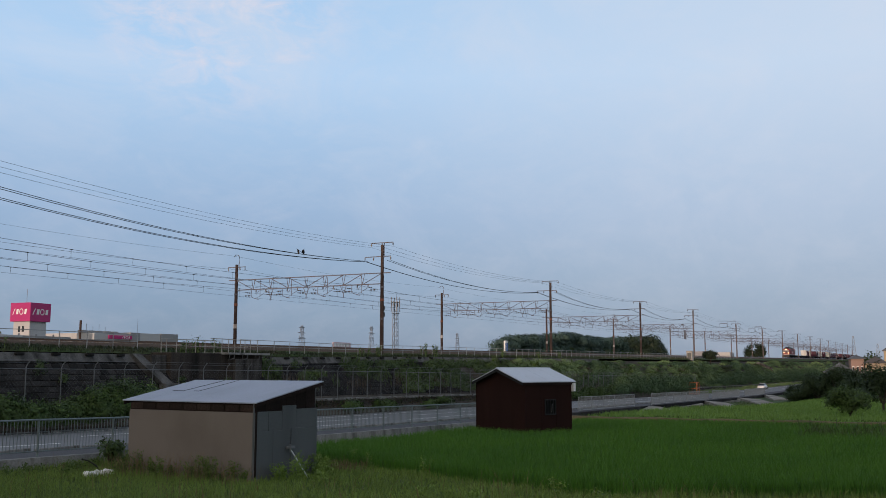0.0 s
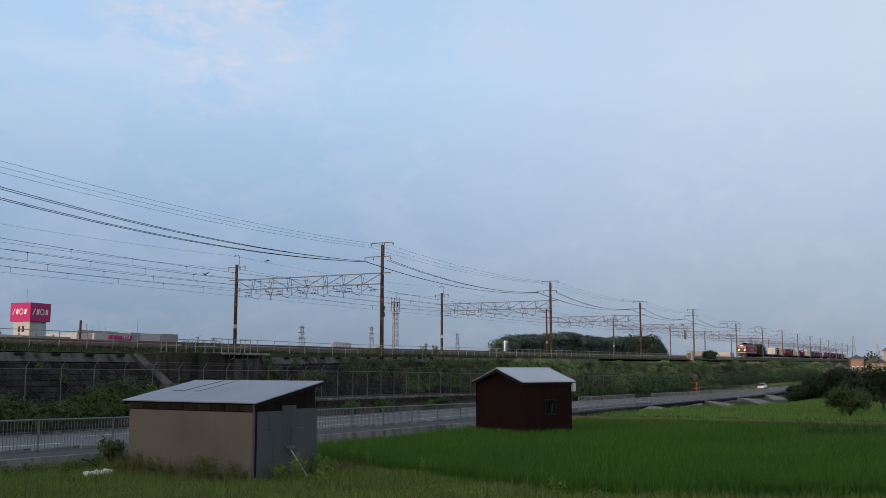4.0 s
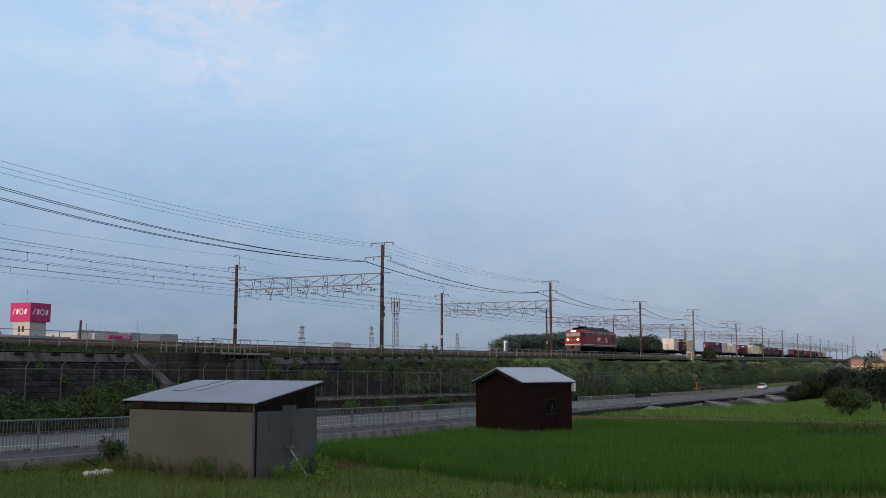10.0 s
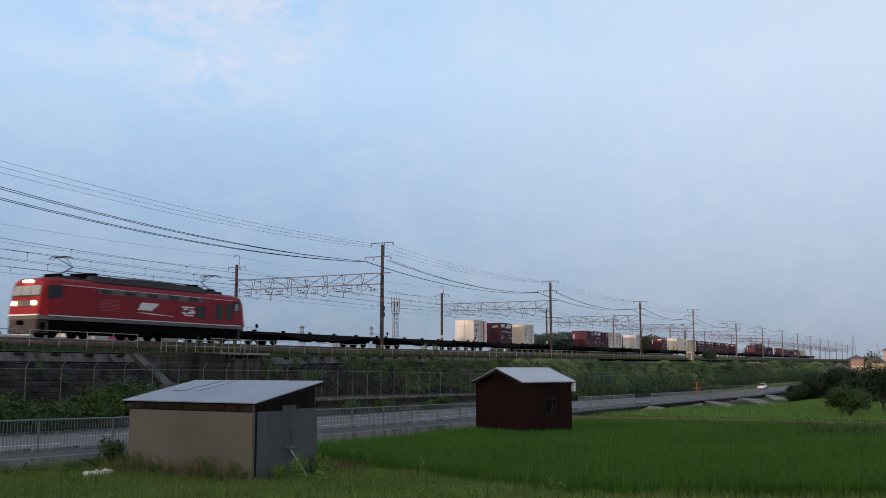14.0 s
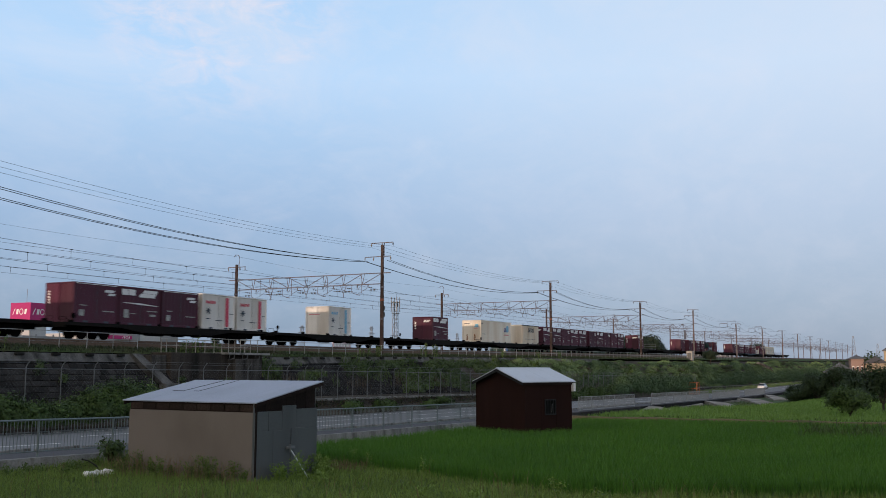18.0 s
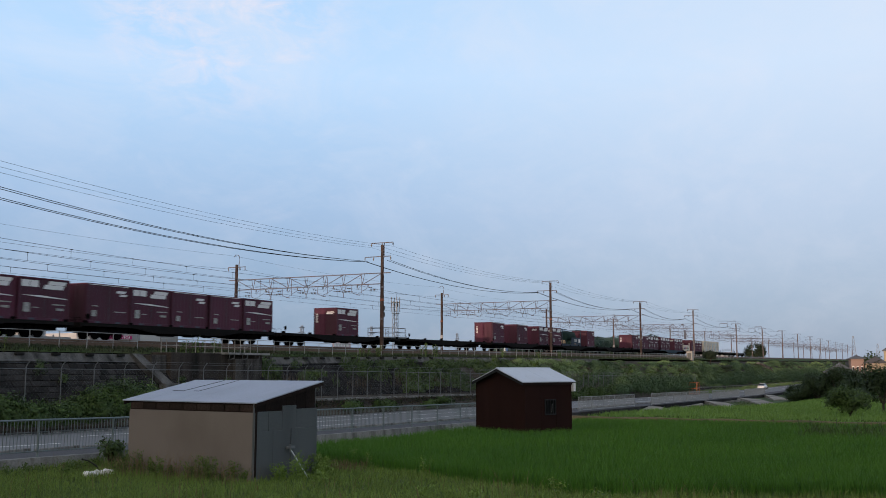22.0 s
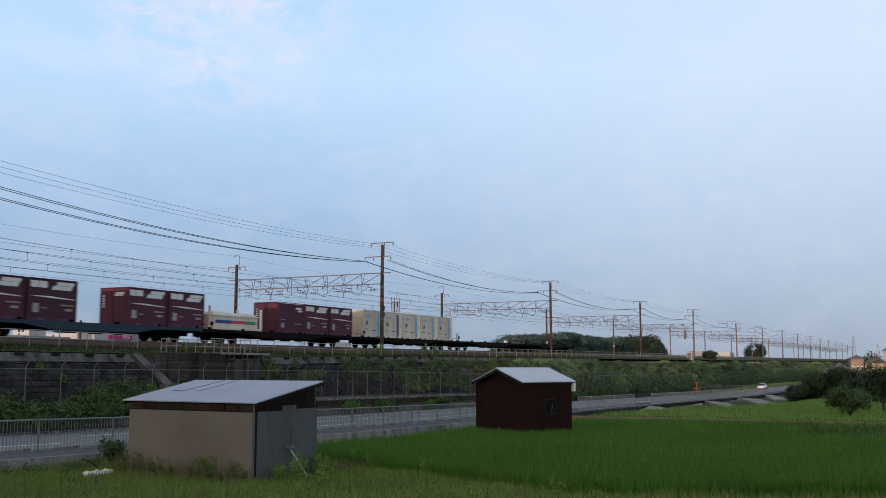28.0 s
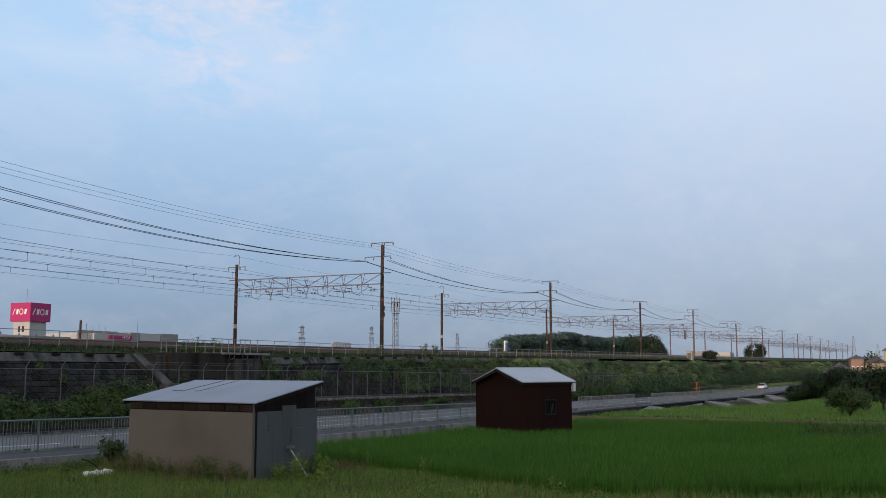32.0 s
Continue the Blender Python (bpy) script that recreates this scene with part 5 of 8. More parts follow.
def red_container(style):
    c = thing("freight_container", ("maroon steel freight container with white panels and lettering bars", "plain maroon steel freight container with small white marks")[style], "freight container", "containers on the train")
    box_body(c, CL, CH, BOX_RED, 0.36)
    y = -CW - 0.006
    if style == 0:
        for a, b in ((0.18, 0.74), (0.78, 1.38)):
            part("white_panel", Shape().quad((a, y, 1.94), (b, y, 1.94), (b, y, 2.33), (a, y, 2.33)), MARK_WHITE, c, "white panel")
        s = Shape()
        for k, (a, w, z, h) in enumerate(((2.05, 1.3, 2.13, 0.22), (1.72, 1.45, 1.86, 0.255))):
            s.add([(a, y, z), (a + w, y, z), (a + w + 0.12, y, z + h), (a + 0.12, y, z + h)], [(0, 1, 2, 3)])
        part("emblem", s, MARK_WHITE, c, "plain white emblem shape")
        part("stripe", Shape().quad((0.15, y, 1.44), (1.6, y, 1.36), (3.5, y, 1.31), (3.5, y, 1.35), (1.6, y, 1.47)), MARK_WHITE, c, "thin white stripe")
        part("lettering", Shape().quad((2.45, y, 0.93), (3.4, y, 0.93), (3.4, y, 1.0), (2.45, y, 1.0)), NOTICE, c, "small pale lettering bar")
        part("lettering", Shape().quad((2.75, y, 0.62), (3.3, y, 0.62), (3.3, y, 0.76), (2.75, y, 0.76)), NOTICE, c, "small pale lettering bar")
        part("lettering", Shape().quad((1.0, y, 0.72), (1.45, y, 0.72), (1.45, y, 0.77), (1.0, y, 0.77)), NOTICE, c, "small pale lettering bar")
        part("door_seam", Shape().quad((1.84, y, 0.2), (1.865, y, 0.2), (1.865, y, 1.3), (1.84, y, 1.3)), MARK_DARK, c)
        part("notice", Shape().quad((0.38, y, 0.46), (0.82, y, 0.46), (0.82, y, 1.0), (0.38, y, 1.0)), NOTICE, c, "pale notice plate")
    else:
        s = Shape()
        for a, w, z, h in ((2.45, 0.8, 1.98, 0.16), (2.75, 0.6, 1.78, 0.15)):
            s.add([(a, y, z), (a + w, y, z), (a + w + 0.1, y, z + h), (a + 0.1, y, z + h)], [(0, 1, 2, 3)])
        part("emblem", s, MARK_WHITE, c, "plain white emblem shape")
        part("lettering", Shape().quad((2.4, y, 0.74), (3.35, y, 0.74), (3.35, y, 0.80), (2.4, y, 0.80)), NOTICE, c, "small pale lettering bar")
        part("lettering", Shape().quad((0.5, y, 1.05), (1.0, y, 1.05), (1.0, y, 1.11), (0.5, y, 1.11)), NOTICE, c, "small pale lettering bar")
        part("door_seam", Shape().quad((1.84, y, 0.2), (1.865, y, 0.2), (1.865, y, 2.3), (1.84, y, 2.3)), MARK_DARK, c)
        part("notice", Shape().quad((0.45, y, 0.42), (0.85, y, 0.42), (0.85, y, 0.8), (0.45, y, 0.8)), NOTICE, c, "pale notice plate")
        part("top_stripe", Shape().quad((0.15, y, 2.40), (3.55, y, 2.40), (3.55, y, 2.44), (0.15, y, 2.44)), MARK_WHITE, c, "thin white line")
    # end: emblem and upright lettering bars
    s = Shape()
    x = -0.028
    for a, w, z, h in ((0.25, 0.75, 2.05, 0.1), (0.18, 0.72, 1.92, 0.1)):
        s.add([(x, -a, z), (x, -a - w, z), (x, -a - w + 0.1, z + h), (x, -a + 0.1, z + h)], [(0, 1, 2, 3)])
    if style == 0:
        part("end_emblem", s, MARK_WHITE, c, "plain white emblem shape")
    s = Shape()
    for k in range(5):
        s.quad((x, 0.95, 1.2 + k * 0.17), (x, 0.78, 1.2 + k * 0.17), (x, 0.78, 1.31 + k * 0.17), (x, 0.95, 1.31 + k * 0.17))
    part("end_lettering", s, MARK_WHITE, c, "upright white lettering bars")
    return c


def white_container(stripe, name, shell):
    c = thing("freight_container", "cream refrigerated freight container with a %s upright stripe" % name, "freight container", "containers on the train")
    box_body(c, CL, CH + 0.06, shell, 0.92)
    y = -CW - 0.006
    part("stripe", Shape().quad((2.62, y, 0.2), (2.98, y, 0.2), (2.98, y, 2.36), (2.62, y, 2.36)), stripe, c, "%s stripe" % name)
    s = Shape()
    for k in range(4):
        a = math.pi * k / 4
        p, q = Vector((math.cos(a), 0, math.sin(a))) * 0.34, Vector((-math.sin(a), 0, math.cos(a))) * 0.07
        o = Vector((0.7, y - 0.001 * k, 1.32))
        s.quad(o + p, o + q, o - p, o - q)
    part("star_mark", s, MARK_DARK, c, "dark star emblem")
    s = bar_marks(Shape(), 0.4, 1.85, 1.1, 0.22, 5, y, 0.1)
    part("lettering", s, MARK_RED if name == "pink" else MARK_BLUE, c, "faded lettering bars")
    for a, b, z in ((1.5, 2.35, 0.62), (0.4, 0.88, 0.72), (3.1, 3.48, 1.15)):
        part("small_lettering", Shape().quad((a, y, z), (b, y, z), (b, y, z + 0.06), (a, y, z + 0.06)), MARK_DARK, c, "small dark lettering bar")
    part("door_seam", Shape().quad((1.84, y, 0.18), (1.86, y, 0.18), (1.86, y, 2.4), (1.84, y, 2.4)), MARK_DARK, c)
    part("end_line", Shape().quad((-0.028, 0.9, 1.82), (-0.028, -0.3, 1.82), (-0.028, -0.3, 1.86), (-0.028, 0.9, 1.86)), MARK_RED, c, "thin red line")
    return c


def long_container():
    c = thing("long_freight_container", "long cream box container with a round blue emblem", "freight container", "containers on the train")
    box_body(c, 9.4, 2.62, BOX_CREAM, 0.3)
    y = -CW - 0.006
    part("end_emblem", Shape().quad((-0.03, -0.35, 1.75), (-0.03, -0.95, 1.75), (-0.03, -0.9, 2.15), (-0.03, -0.5, 2.15)), MARK_BLUE, c, "pale blue emblem shape")
    part("end_line", Shape().quad((-0.03, -0.3, 1.62), (-0.03, -0.9, 1.62), (-0.03, -0.9, 1.67), (-0.03, -0.3, 1.67)), MARK_RED, c, "thin red line")
    part("end_lettering", Shape().quad((-0.03, 0.95, 2.17), (-0.03, 0.2, 2.17), (-0.03, 0.2, 2.24), (-0.03, 0.95, 2.24)), MARK_DARK, c, "small dark lettering bar")
    for yy in (0.55, -0.45):
        part("rust_streak", Shape().quad((-0.028, yy + 0.1, 0.25), (-0.028, yy - 0.1, 0.25), (-0.028, yy - 0.07, 0.95), (-0.028, yy + 0.07, 0.95)), RUSTSTAIN, c, "brown rust streak")
    part("lamp_mark", Shape().quad((0.2, y, 2.12), (0.5, y, 2.12), (0.5, y, 2.3), (0.2, y, 2.3)), MARK_DARK, c, "dark round mark")
    s = Shape().rod((8.1, y, 1.75), (8.1, y - 0.004, 1.75), 0.42, n=20)
    part("emblem", s, MARK_BLUE, c, "round blue emblem")
    part("lettering", bar_marks(Shape(), 7.0, 1.35, 0.9, 0.5, 3, y, 0.2), MARK_NAVY, c, "dark blue lettering bars")
    part("red_line", Shape().quad((7.0, y, 0.95), (8.5, y, 0.95), (8.5, y, 1.05), (7.0, y, 1.05)), MARK_RED, c, "thin red line")
    part("small_lettering", Shape().quad((0.35, y, 0.95), (1.5, y, 0.95), (1.5, y, 0.99), (0.35, y, 0.99)), MARK_DARK, c, "small dark lettering bar")
    return c


def ribbed_container():
    c = thing("ribbed_freight_container", "cream ribbed steel container with grey lettering bars", "freight container", "containers on the train")
    box_body(c, 6.05, 2.5, BOX_CREAM, 0.5)
    y = -CW - 0.006
    for k in range(11):
        x = 0.35 + k * 0.53
        part("side_rib", Shape().cbox(x - 0.04, -CW - 0.04, 0.2, x + 0.04, -CW + 0.02, 2.38, 0.012), BOX_CREAM, c)
    part("top_rail", Shape().cbox(0.0, -CW - 0.05, 2.40, 6.05, -CW + 0.02, 2.49, 0.01), RACK_BLUE, c, "dark blue top rail")
    part("lettering", bar_marks(Shape(), 2.2, 1.55, 2.0, 0.55, 5, y - 0.04, 0.15), MARK_DARK, c, "grey lettering bars")
    s = bar_marks(Shape(), 0.5, 0.6, 4.8, 0.06, 11, y - 0.04, 0, 0.5)
    part("small_lettering", s, MARK_DARK, c, "small dark lettering bars")
    return c


def tank_container():
    c = thing("low_tank_container", "low cream tank container with blue, red and green stripes", "tank container", "containers on the train")
    L, H = 6.3, 1.55
    part("frame_base", Shape().cbox(0, -CW, 0, L, CW, 0.2, 0.02), BOX_CREAM, c)
    part("tank", Shape().loft([[(x, -w, 0.2), (x, w, 0.2), (x, w, h - 0.2), (x, w - 0.25, h), (x, -w + 0.25, h), (x, -w, h - 0.2)] for x, w, h in ((0.3, 1.0, 1.1), (0.55, 1.16, 1.3), (L - 0.55, 1.16, 1.3), (L - 0.3, 1.0, 1.1))]), BOX_CREAM, c)
    for x in (0.0, L - 0.16):
        for s in (-1, 1):
            part("corner_post", Shape().cbox(x, s * (CW - 0.08) - 0.08, 0.2, x + 0.16, s * (CW - 0.08) + 0.08, H + 0.18, 0.02), BOX_CREAM, c)
    y = -1.168
    for a, b, m, l in ((0.7, 2.6, MARK_NAVY, "blue stripe"), (2.6, 4.3, MARK_RED, "red stripe"), (4.3, 5.6, MARK_GREEN, "green stripe")):
        part("stripe", Shape().quad((a, y - 0.004, 0.48), (b, y - 0.004, 0.48), (b, y - 0.004, 0.72), (a, y - 0.004, 0.72)), m, c, l)
    part("hatch", Shape().rod((2.0, 0, 1.28), (2.0, 0, 1.42), 0.3, n=12), BOX_CREAM, c)
    part("side_rail", Shape().box(0.1, -CW, 1.02, L - 0.1, -CW + 0.06, 1.1), BOX_CREAM, c)
    return c


def flat_rack():
    c = thing("flat_rack", "dark blue open rack with a tarpaulin-covered load and yellow sacks", "container rack", "containers on the train")
    L, H = 8.5, 2.45
    part("base", Shape().cbox(0, -CW, 0, L, CW, 0.25, 0.02), RACK_BLUE, c)
    for x in (0.05, L - 0.17):
        part("end_frame", Shape().cbox(x, -CW, 0.25, x + 0.12, -CW + 0.12, H, 0.015).cbox(x, CW - 0.12, 0.25, x + 0.12, CW, H, 0.015).cbox(x, -CW + 0.12, H - 0.14, x + 0.12, CW - 0.12, H, 0.015), RACK_BLUE, c, "dark blue end frame")
    for x0, x1 in ((0.05, 2.0), (L - 2.0, L - 0.05)):
        for y in (-CW + 0.06, CW - 0.06):
            part("top_bar", Shape().rod((x0, y, H - 0.06), (x1, y, H - 0.06), 0.06, n=6), RACK_BLUE, c, "dark blue top bar")
    part("side_board", Shape().cbox(4.0, -CW - 0.01, 0.25, L - 0.2, -CW + 0.05, 1.25, 0.02), RACK_BLUE, c, "dark blue side board")
    part("side_board", Shape().cbox(2.6, CW - 0.05, 0.25, L - 0.2, CW + 0.01, 1.25, 0.02), RACK_BLUE, c)
    part("tarpaulin", Shape().loft([[(x, -1.12, 0.9), (x, 1.12, 0.9), (x + 0.1, 0.9, z - 0.15), (x + 0.05, 0.1, z), (x, -0.8, z - 0.12)] for x, z in ((2.4, 1.0), (2.8, 1.6), (3.3, 2.05), (4.0, 2.22), (5.0, 2.2), (6.0, 2.24), (6.8, 2.1), (7.1, 1.3))]), TARP, c, "dark green tarpaulin", smooth=True)
    for k in range(4):
        part("sack", Shape().loft([[(0.35 + k * 0.52 + dx, -0.9 * w, 0.3 + 0.02 * k), (0.35 + k * 0.52 + dx, 0.9 * w, 0.3), (0.35 + k * 0.52 + dx, 0.75 * w, 0.3 + h), (0.35 + k * 0.52 + dx, -0.75 * w, 0.3 + h)] for dx, w, h in ((0.0, 0.8, 0.3), (0.12, 1.1, 0.55), (0.36, 1.1, 0.5), (0.48, 0.8, 0.28))]), SACK, c, "yellow sack", smooth=True)
    for a, w, z, h, m in ((5.3, 1.2, 0.62, 0.42, NOTICE), (7.2, 0.9, 0.55, 0.5, BOX_WHITE), (5.3, 0.9, 0.28, 0.1, SACK)):
        part("placard", Shape().quad((a, -CW - 0.014, z), (a + w, -CW - 0.014, z), (a + w, -CW - 0.014, z + h), (a, -CW - 0.014, z + h)), m, c, "pale placard")
    return c


def empty_rack():
    c = thing("folding_rack", "empty open rack of thin grey steel tubes", "container rack", "containers on the train")
    L = 3.6
    s = [((0, -1.15), (L, -1.15)), ((L, -1.15), (L, 1.15)), ((L, 1.15), (0, 1.15)), ((0, 1.15), (0, -1.15))]
    part("base", Shape().cbox(0, -CW, 0, L, CW, 0.14, 0.02), GALV, c)
    for x in (0.05, L - 0.05):
        for y in (-1.15, 1.15):
            part("tube_post", Shape().rod((x, y, 0.14), (x, y, 1.05), 0.03, n=6), GALV, c)
    for z in (0.6, 1.03):
        for a, b in s:
            part("tube_rail", Shape().rod((a[0] or 0.05, a[1], z), (b[0] or 0.05, b[1], z), 0.025, n=5), GALV, c)
    return c


# speed of the train, metres a second, and the way it has gone since the ninth second
SPEED = [(0, 25.5), (9, 25.68), (14, 24.88), (17, 25.63), (20, 25.18), (23, 26.05), (26, 25.97), (30, 25.84), (32, 25.8)]


def gone(t):
    q = np.linspace(9.0, t, 241)
    v = np.interp(q, [p[0] for p in SPEED], [p[1] for p in SPEED])
    return float(np.sum((v[1:] + v[:-1]) / 2 * np.diff(q)))


GONE = [(k, gone(k)) for k in range(0, 33)]
MOVING = []


def on_train(ob, start, up=0.0):
    MOVING.append((ob, start, up))
    return ob


WAGON_AT = [186.1, 206.8, 227.35, 248.2, 269.2, 290.2, 310.7, 330.35, 351.35, 371.95, 392.85, 414.2, 435.6, 456.7, 477.6, 498.2, 519.0, 539.5, 561.15, 581.75, 602.3]


def train():
    on_train(locomotive(), 166.0)
    grey = flat_wagon(WAGON_GREY, "dark grey container flat wagon")
    blue = flat_wagon(WAGON_BLUE, "faded blue container flat wagon")
    used = set()

    def take(proto, start, up):
        ob = proto if proto.name not in used else copy_thing(proto, Matrix())
        used.add(proto.name)
        on_train(ob, start, up)
    for i, x in enumerate(WAGON_AT):
        take(blue if i == 16 else grey, x, 0.0)
    red, plain = red_container(0), red_container(1)
    sky_c, pink, navy = white_container(MARK_BLUE, "sky-blue", BOX_WHITE), white_container(MARK_RED, "pink", BOX_WHITE), white_container(MARK_NAVY, "navy", BOX_CREAM)
    dirty = white_container(MARK_BLUE, "faded blue", BOX_CREAM)
    d = 1.0
    for proto, starts in ((pink, (228.1, 281.95, 285.95)), (sky_c, (298.7,)), (dirty, (243.8, 562.0, 569.75, 573.6, 577.45)), (navy, (565.85,)),
                          (red, (235.97, 273.9, 318.9, 352.2, 356.05, 363.75, 367.65, 376.5, 388.35, 401.6, 452.3, 457.55, 503.0, 510.6, 514.5, 520.2, 524.1, 532.0, 535.9, 552.4, 556.3)),
                          (plain, (270.1, 277.8, 359.9, 372.7, 380.4, 384.4, 436.5, 444.4, 473.2, 499.2, 506.8, 548.6))):
        for s in starts:
            take(proto, s, d)
    take(long_container(), 331.4, d)
    take(ribbed_container(), 344.4, d)
    take(tank_container(), 540.2, d)
    take(flat_rack(), 461.7, d)
    rack = empty_rack()
    for s in (411.0, 599.2):
        take(rack, s, d)


train()


# ---- fields and plants ----
RICE = leaf_mat("rice_green", (0.066, 0.172, 0.017), (0.048, 0.136, 0.013), 0.3)
RICE_FAR = leaf_mat("young_rice_green", (0.150, 0.270, 0.055), (0.120, 0.230, 0.045), 0.2)
TURF = leaf_mat("meadow_green", (0.145, 0.222, 0.045), (0.095, 0.155, 0.032), 0.4)
WEED = leaf_mat("weed_green", (0.08, 0.13, 0.026), (0.05, 0.09, 0.02), 0.25)
LIME = leaf_mat("fresh_weed_green", (0.15, 0.24, 0.045), (0.11, 0.19, 0.035), 0.3)
STRAW = leaf_mat("dry_straw", (0.17, 0.125, 0.07), (0.12, 0.085, 0.045), 0.4)
BUSH = leaf_mat("bush_green", (0.058, 0.098, 0.023), (0.032, 0.058, 0.014), 0.35)
NEARIVY = leaf_mat("near_creeper_green", (0.078, 0.118, 0.040), (0.044, 0.070, 0.025), 0.25)
WITHERED = leaf_mat("withered_brown", (0.105, 0.082, 0.055), (0.060, 0.046, 0.032), 0.35)
HEDGE = leaf_mat("hedge_green", (0.066, 0.115, 0.046), (0.045, 0.080, 0.032), 0.15)
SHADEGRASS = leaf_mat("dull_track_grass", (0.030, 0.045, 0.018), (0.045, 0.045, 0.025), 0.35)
BANKGRASS = leaf_mat("bank_grass_green", (0.180, 0.255, 0.095), (0.125, 0.188, 0.070), 0.12)
IVY = leaf_mat("creeper_green", (0.108, 0.168, 0.062), (0.074, 0.122, 0.046), 0.12)
DARKLEAF = leaf_mat("dark_tree_green", (0.034, 0.056, 0.020), (0.022, 0.040, 0.014), 0.3)
EVERGREEN = leaf_mat("evergreen_dark_green", (0.022, 0.036, 0.018), (0.013, 0.022, 0.012), 0.3)
# bluish grey-green: distance haze is mixed into this leaf colour
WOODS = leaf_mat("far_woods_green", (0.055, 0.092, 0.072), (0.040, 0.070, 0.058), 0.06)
BARK = mat("grey_brown_bark", (0.07, 0.055, 0.042), 0.9, var=0.3, s1=3, s2=25, bump=0.6)
BUNDSOIL = mat("dry_bund_soil", (0.15, 0.115, 0.06), 0.95, var=0.4, s1=0.6, s2=9, bump=0.4, col2=(0.06, 0.055, 0.025))
RNG = np.random.default_rng(7)
NEAR_EDGE = [(-14, 27.0), (0.7, 25.2), (6.3, 22.6), (7.7, 22.6), (10.4, 23.6), (13.7, 25.0), (17.3, 26.4), (24.2, 30.0)]


def stuff(name, mesh, label, category):
    ob = new(name, mesh)
    return tagged(ob, label, category, kind="stuff")


def in_shed(x, y):
    """Points that lie under one of the two sheds."""
    out = np.zeros(len(x), bool)
    for cx, cy, a, w, l in ((21.2, 16.06, -5.1, 2.8, 4.95), (41.315, 16.02, -27.2, 3.03, 3.59)):
        c, s = math.cos(radians(a)), math.sin(radians(a))
        u, v = (x - cx) * c + (y - cy) * s, -(x - cx) * s + (y - cy) * c
        out |= (u > -0.12) & (u < w + 0.05) & (v > -0.1) & (v < l + 0.05)
    return out


def paddies():
    edge_y, edge_x = [p[0] for p in NEAR_EDGE], [p[1] for p in NEAR_EDGE]
    xs = [22.5, 24, 26, 28, 30, 34, 40, 50, 62.9]
    s = Shape().loft([[(x, -14, along(x, LAND_Z) + 0.006), (x, 19.9, along(x, LAND_Z) + 0.006), (x, 19.9, -0.9), (x, -14, -0.9)] for x in (26.5, 28, 41, 62, 62.9)])
    solo("paddy_soil", s, SOIL, "dark wet soil of the rice paddy", "paddy field", kind="structure")
    # hills of rice, in rows
    px, py, hh, fat = [], [], [], []
    for x0, x1, sx, sy, blades_n in ((22.4, 32, 0.26, 0.14, 15), (32, 45, 0.28, 0.18, 12), (45, 62.6, 0.30, 0.24, 9)):
        gx, gy = np.meshgrid(np.arange(x0, x1, sx), np.arange(-3.0 if x0 < 40 else -6, 19.7, sy))
        gx = gx.ravel() + RNG.normal(0, 0.05, gx.size)
        gy = gy.ravel() + RNG.normal(0, 0.05, gx.size)
        ok = (gx > np.interp(gy, edge_y, edge_x)) & ~in_shed(gx, gy)
        ok &= gy > gx * -0.02 - 3
        gx, gy = gx[ok], gy[ok]
        px.append(np.repeat(gx, blades_n))
        py.append(np.repeat(gy, blades_n))
        fat.append(np.full(gx.size * blades_n, 0.011 + 0.00030 * (x0 - 20)))
    px, py, fat = np.concatenate(px), np.concatenate(py), np.concatenate(fat)
    patch = np.array([noise.noise(Vector((a * 0.16, b * 0.30, 3.1))) for a, b in zip(px[::40], py[::40])])
    patch = np.repeat(patch, 40)[:len(px)] if len(patch) * 40 >= len(px) else np.resize(patch, len(px))
    h = np.interp(px, [50, 62], [0.47, 0.33]) * (1 + 0.13 * patch)
    root = np.stack([px + RNG.normal(0, 0.035, len(px)), py + RNG.normal(0, 0.035, len(px)), along(px, LAND_Z) - 0.02], 1)
    q = blades(root, h, 1.0, 0.33, RNG, 0.22)
    n = len(px)
    # widths grow a little with the distance between hills
    for block in (q[:n], q[n:]):
        mid = (block[:, 0] + block[:, 1]) / 2
        for a, b in ((0, 1), (3, 2)):
            c = (block[:, a] + block[:, b]) / 2
            d = (block[:, b] - block[:, a]) * fat[:, None]
            block[:, a], block[:, b] = c - d / 2, c + d / 2
    stuff("rice_plants", cards("rice_plants", q, 4, RICE), "dense green rice plants in rows in the paddy", "rice")
    # bund and the lower paddies behind it
    s = Shape()
    s.loft([[(62.5, y, -0.5), (63.1, y, -0.16 + 0.03 * math.sin(y)), (63.5, y, -0.13 + 0.03 * math.sin(y * 1.3)), (63.9, y, -0.5)] for y in range(-14, 24)], close=False)
    solo("bund", s, BUNDSOIL, "brown earth bund between two paddies", "earth bund", kind="structure")
    rim = [(64.3, -3), (109, -3), (109, 3), (106, 8.2), (96, 11.4), (88, 13.8), (86, 16.4), (78, 18.8), (70, 20.2), (64.3, 20.6)]
    s = Shape().prism(rim, "z", -1.6, -0.30)
    solo("far_paddy_soil", s, SOIL, "wet soil of the lower rice paddy", "paddy field", kind="structure")
    gx, gy = np.meshgrid(np.arange(64.4, 109, 0.32), np.arange(-2.5, 20.5, 0.36))
    gx, gy = gx.ravel() + RNG.normal(0, 0.06, gx.size), gy.ravel() + RNG.normal(0, 0.06, gx.size)
    ok = gx < np.interp(gy, [-3, 3, 8.2, 11.4, 13.8, 16.4, 18.8, 20.2, 20.6], [109, 109, 106, 96, 88, 86, 78, 70, 64.3]) - 0.15
    gx, gy = np.repeat(gx[ok], 4), np.repeat(gy[ok], 4)
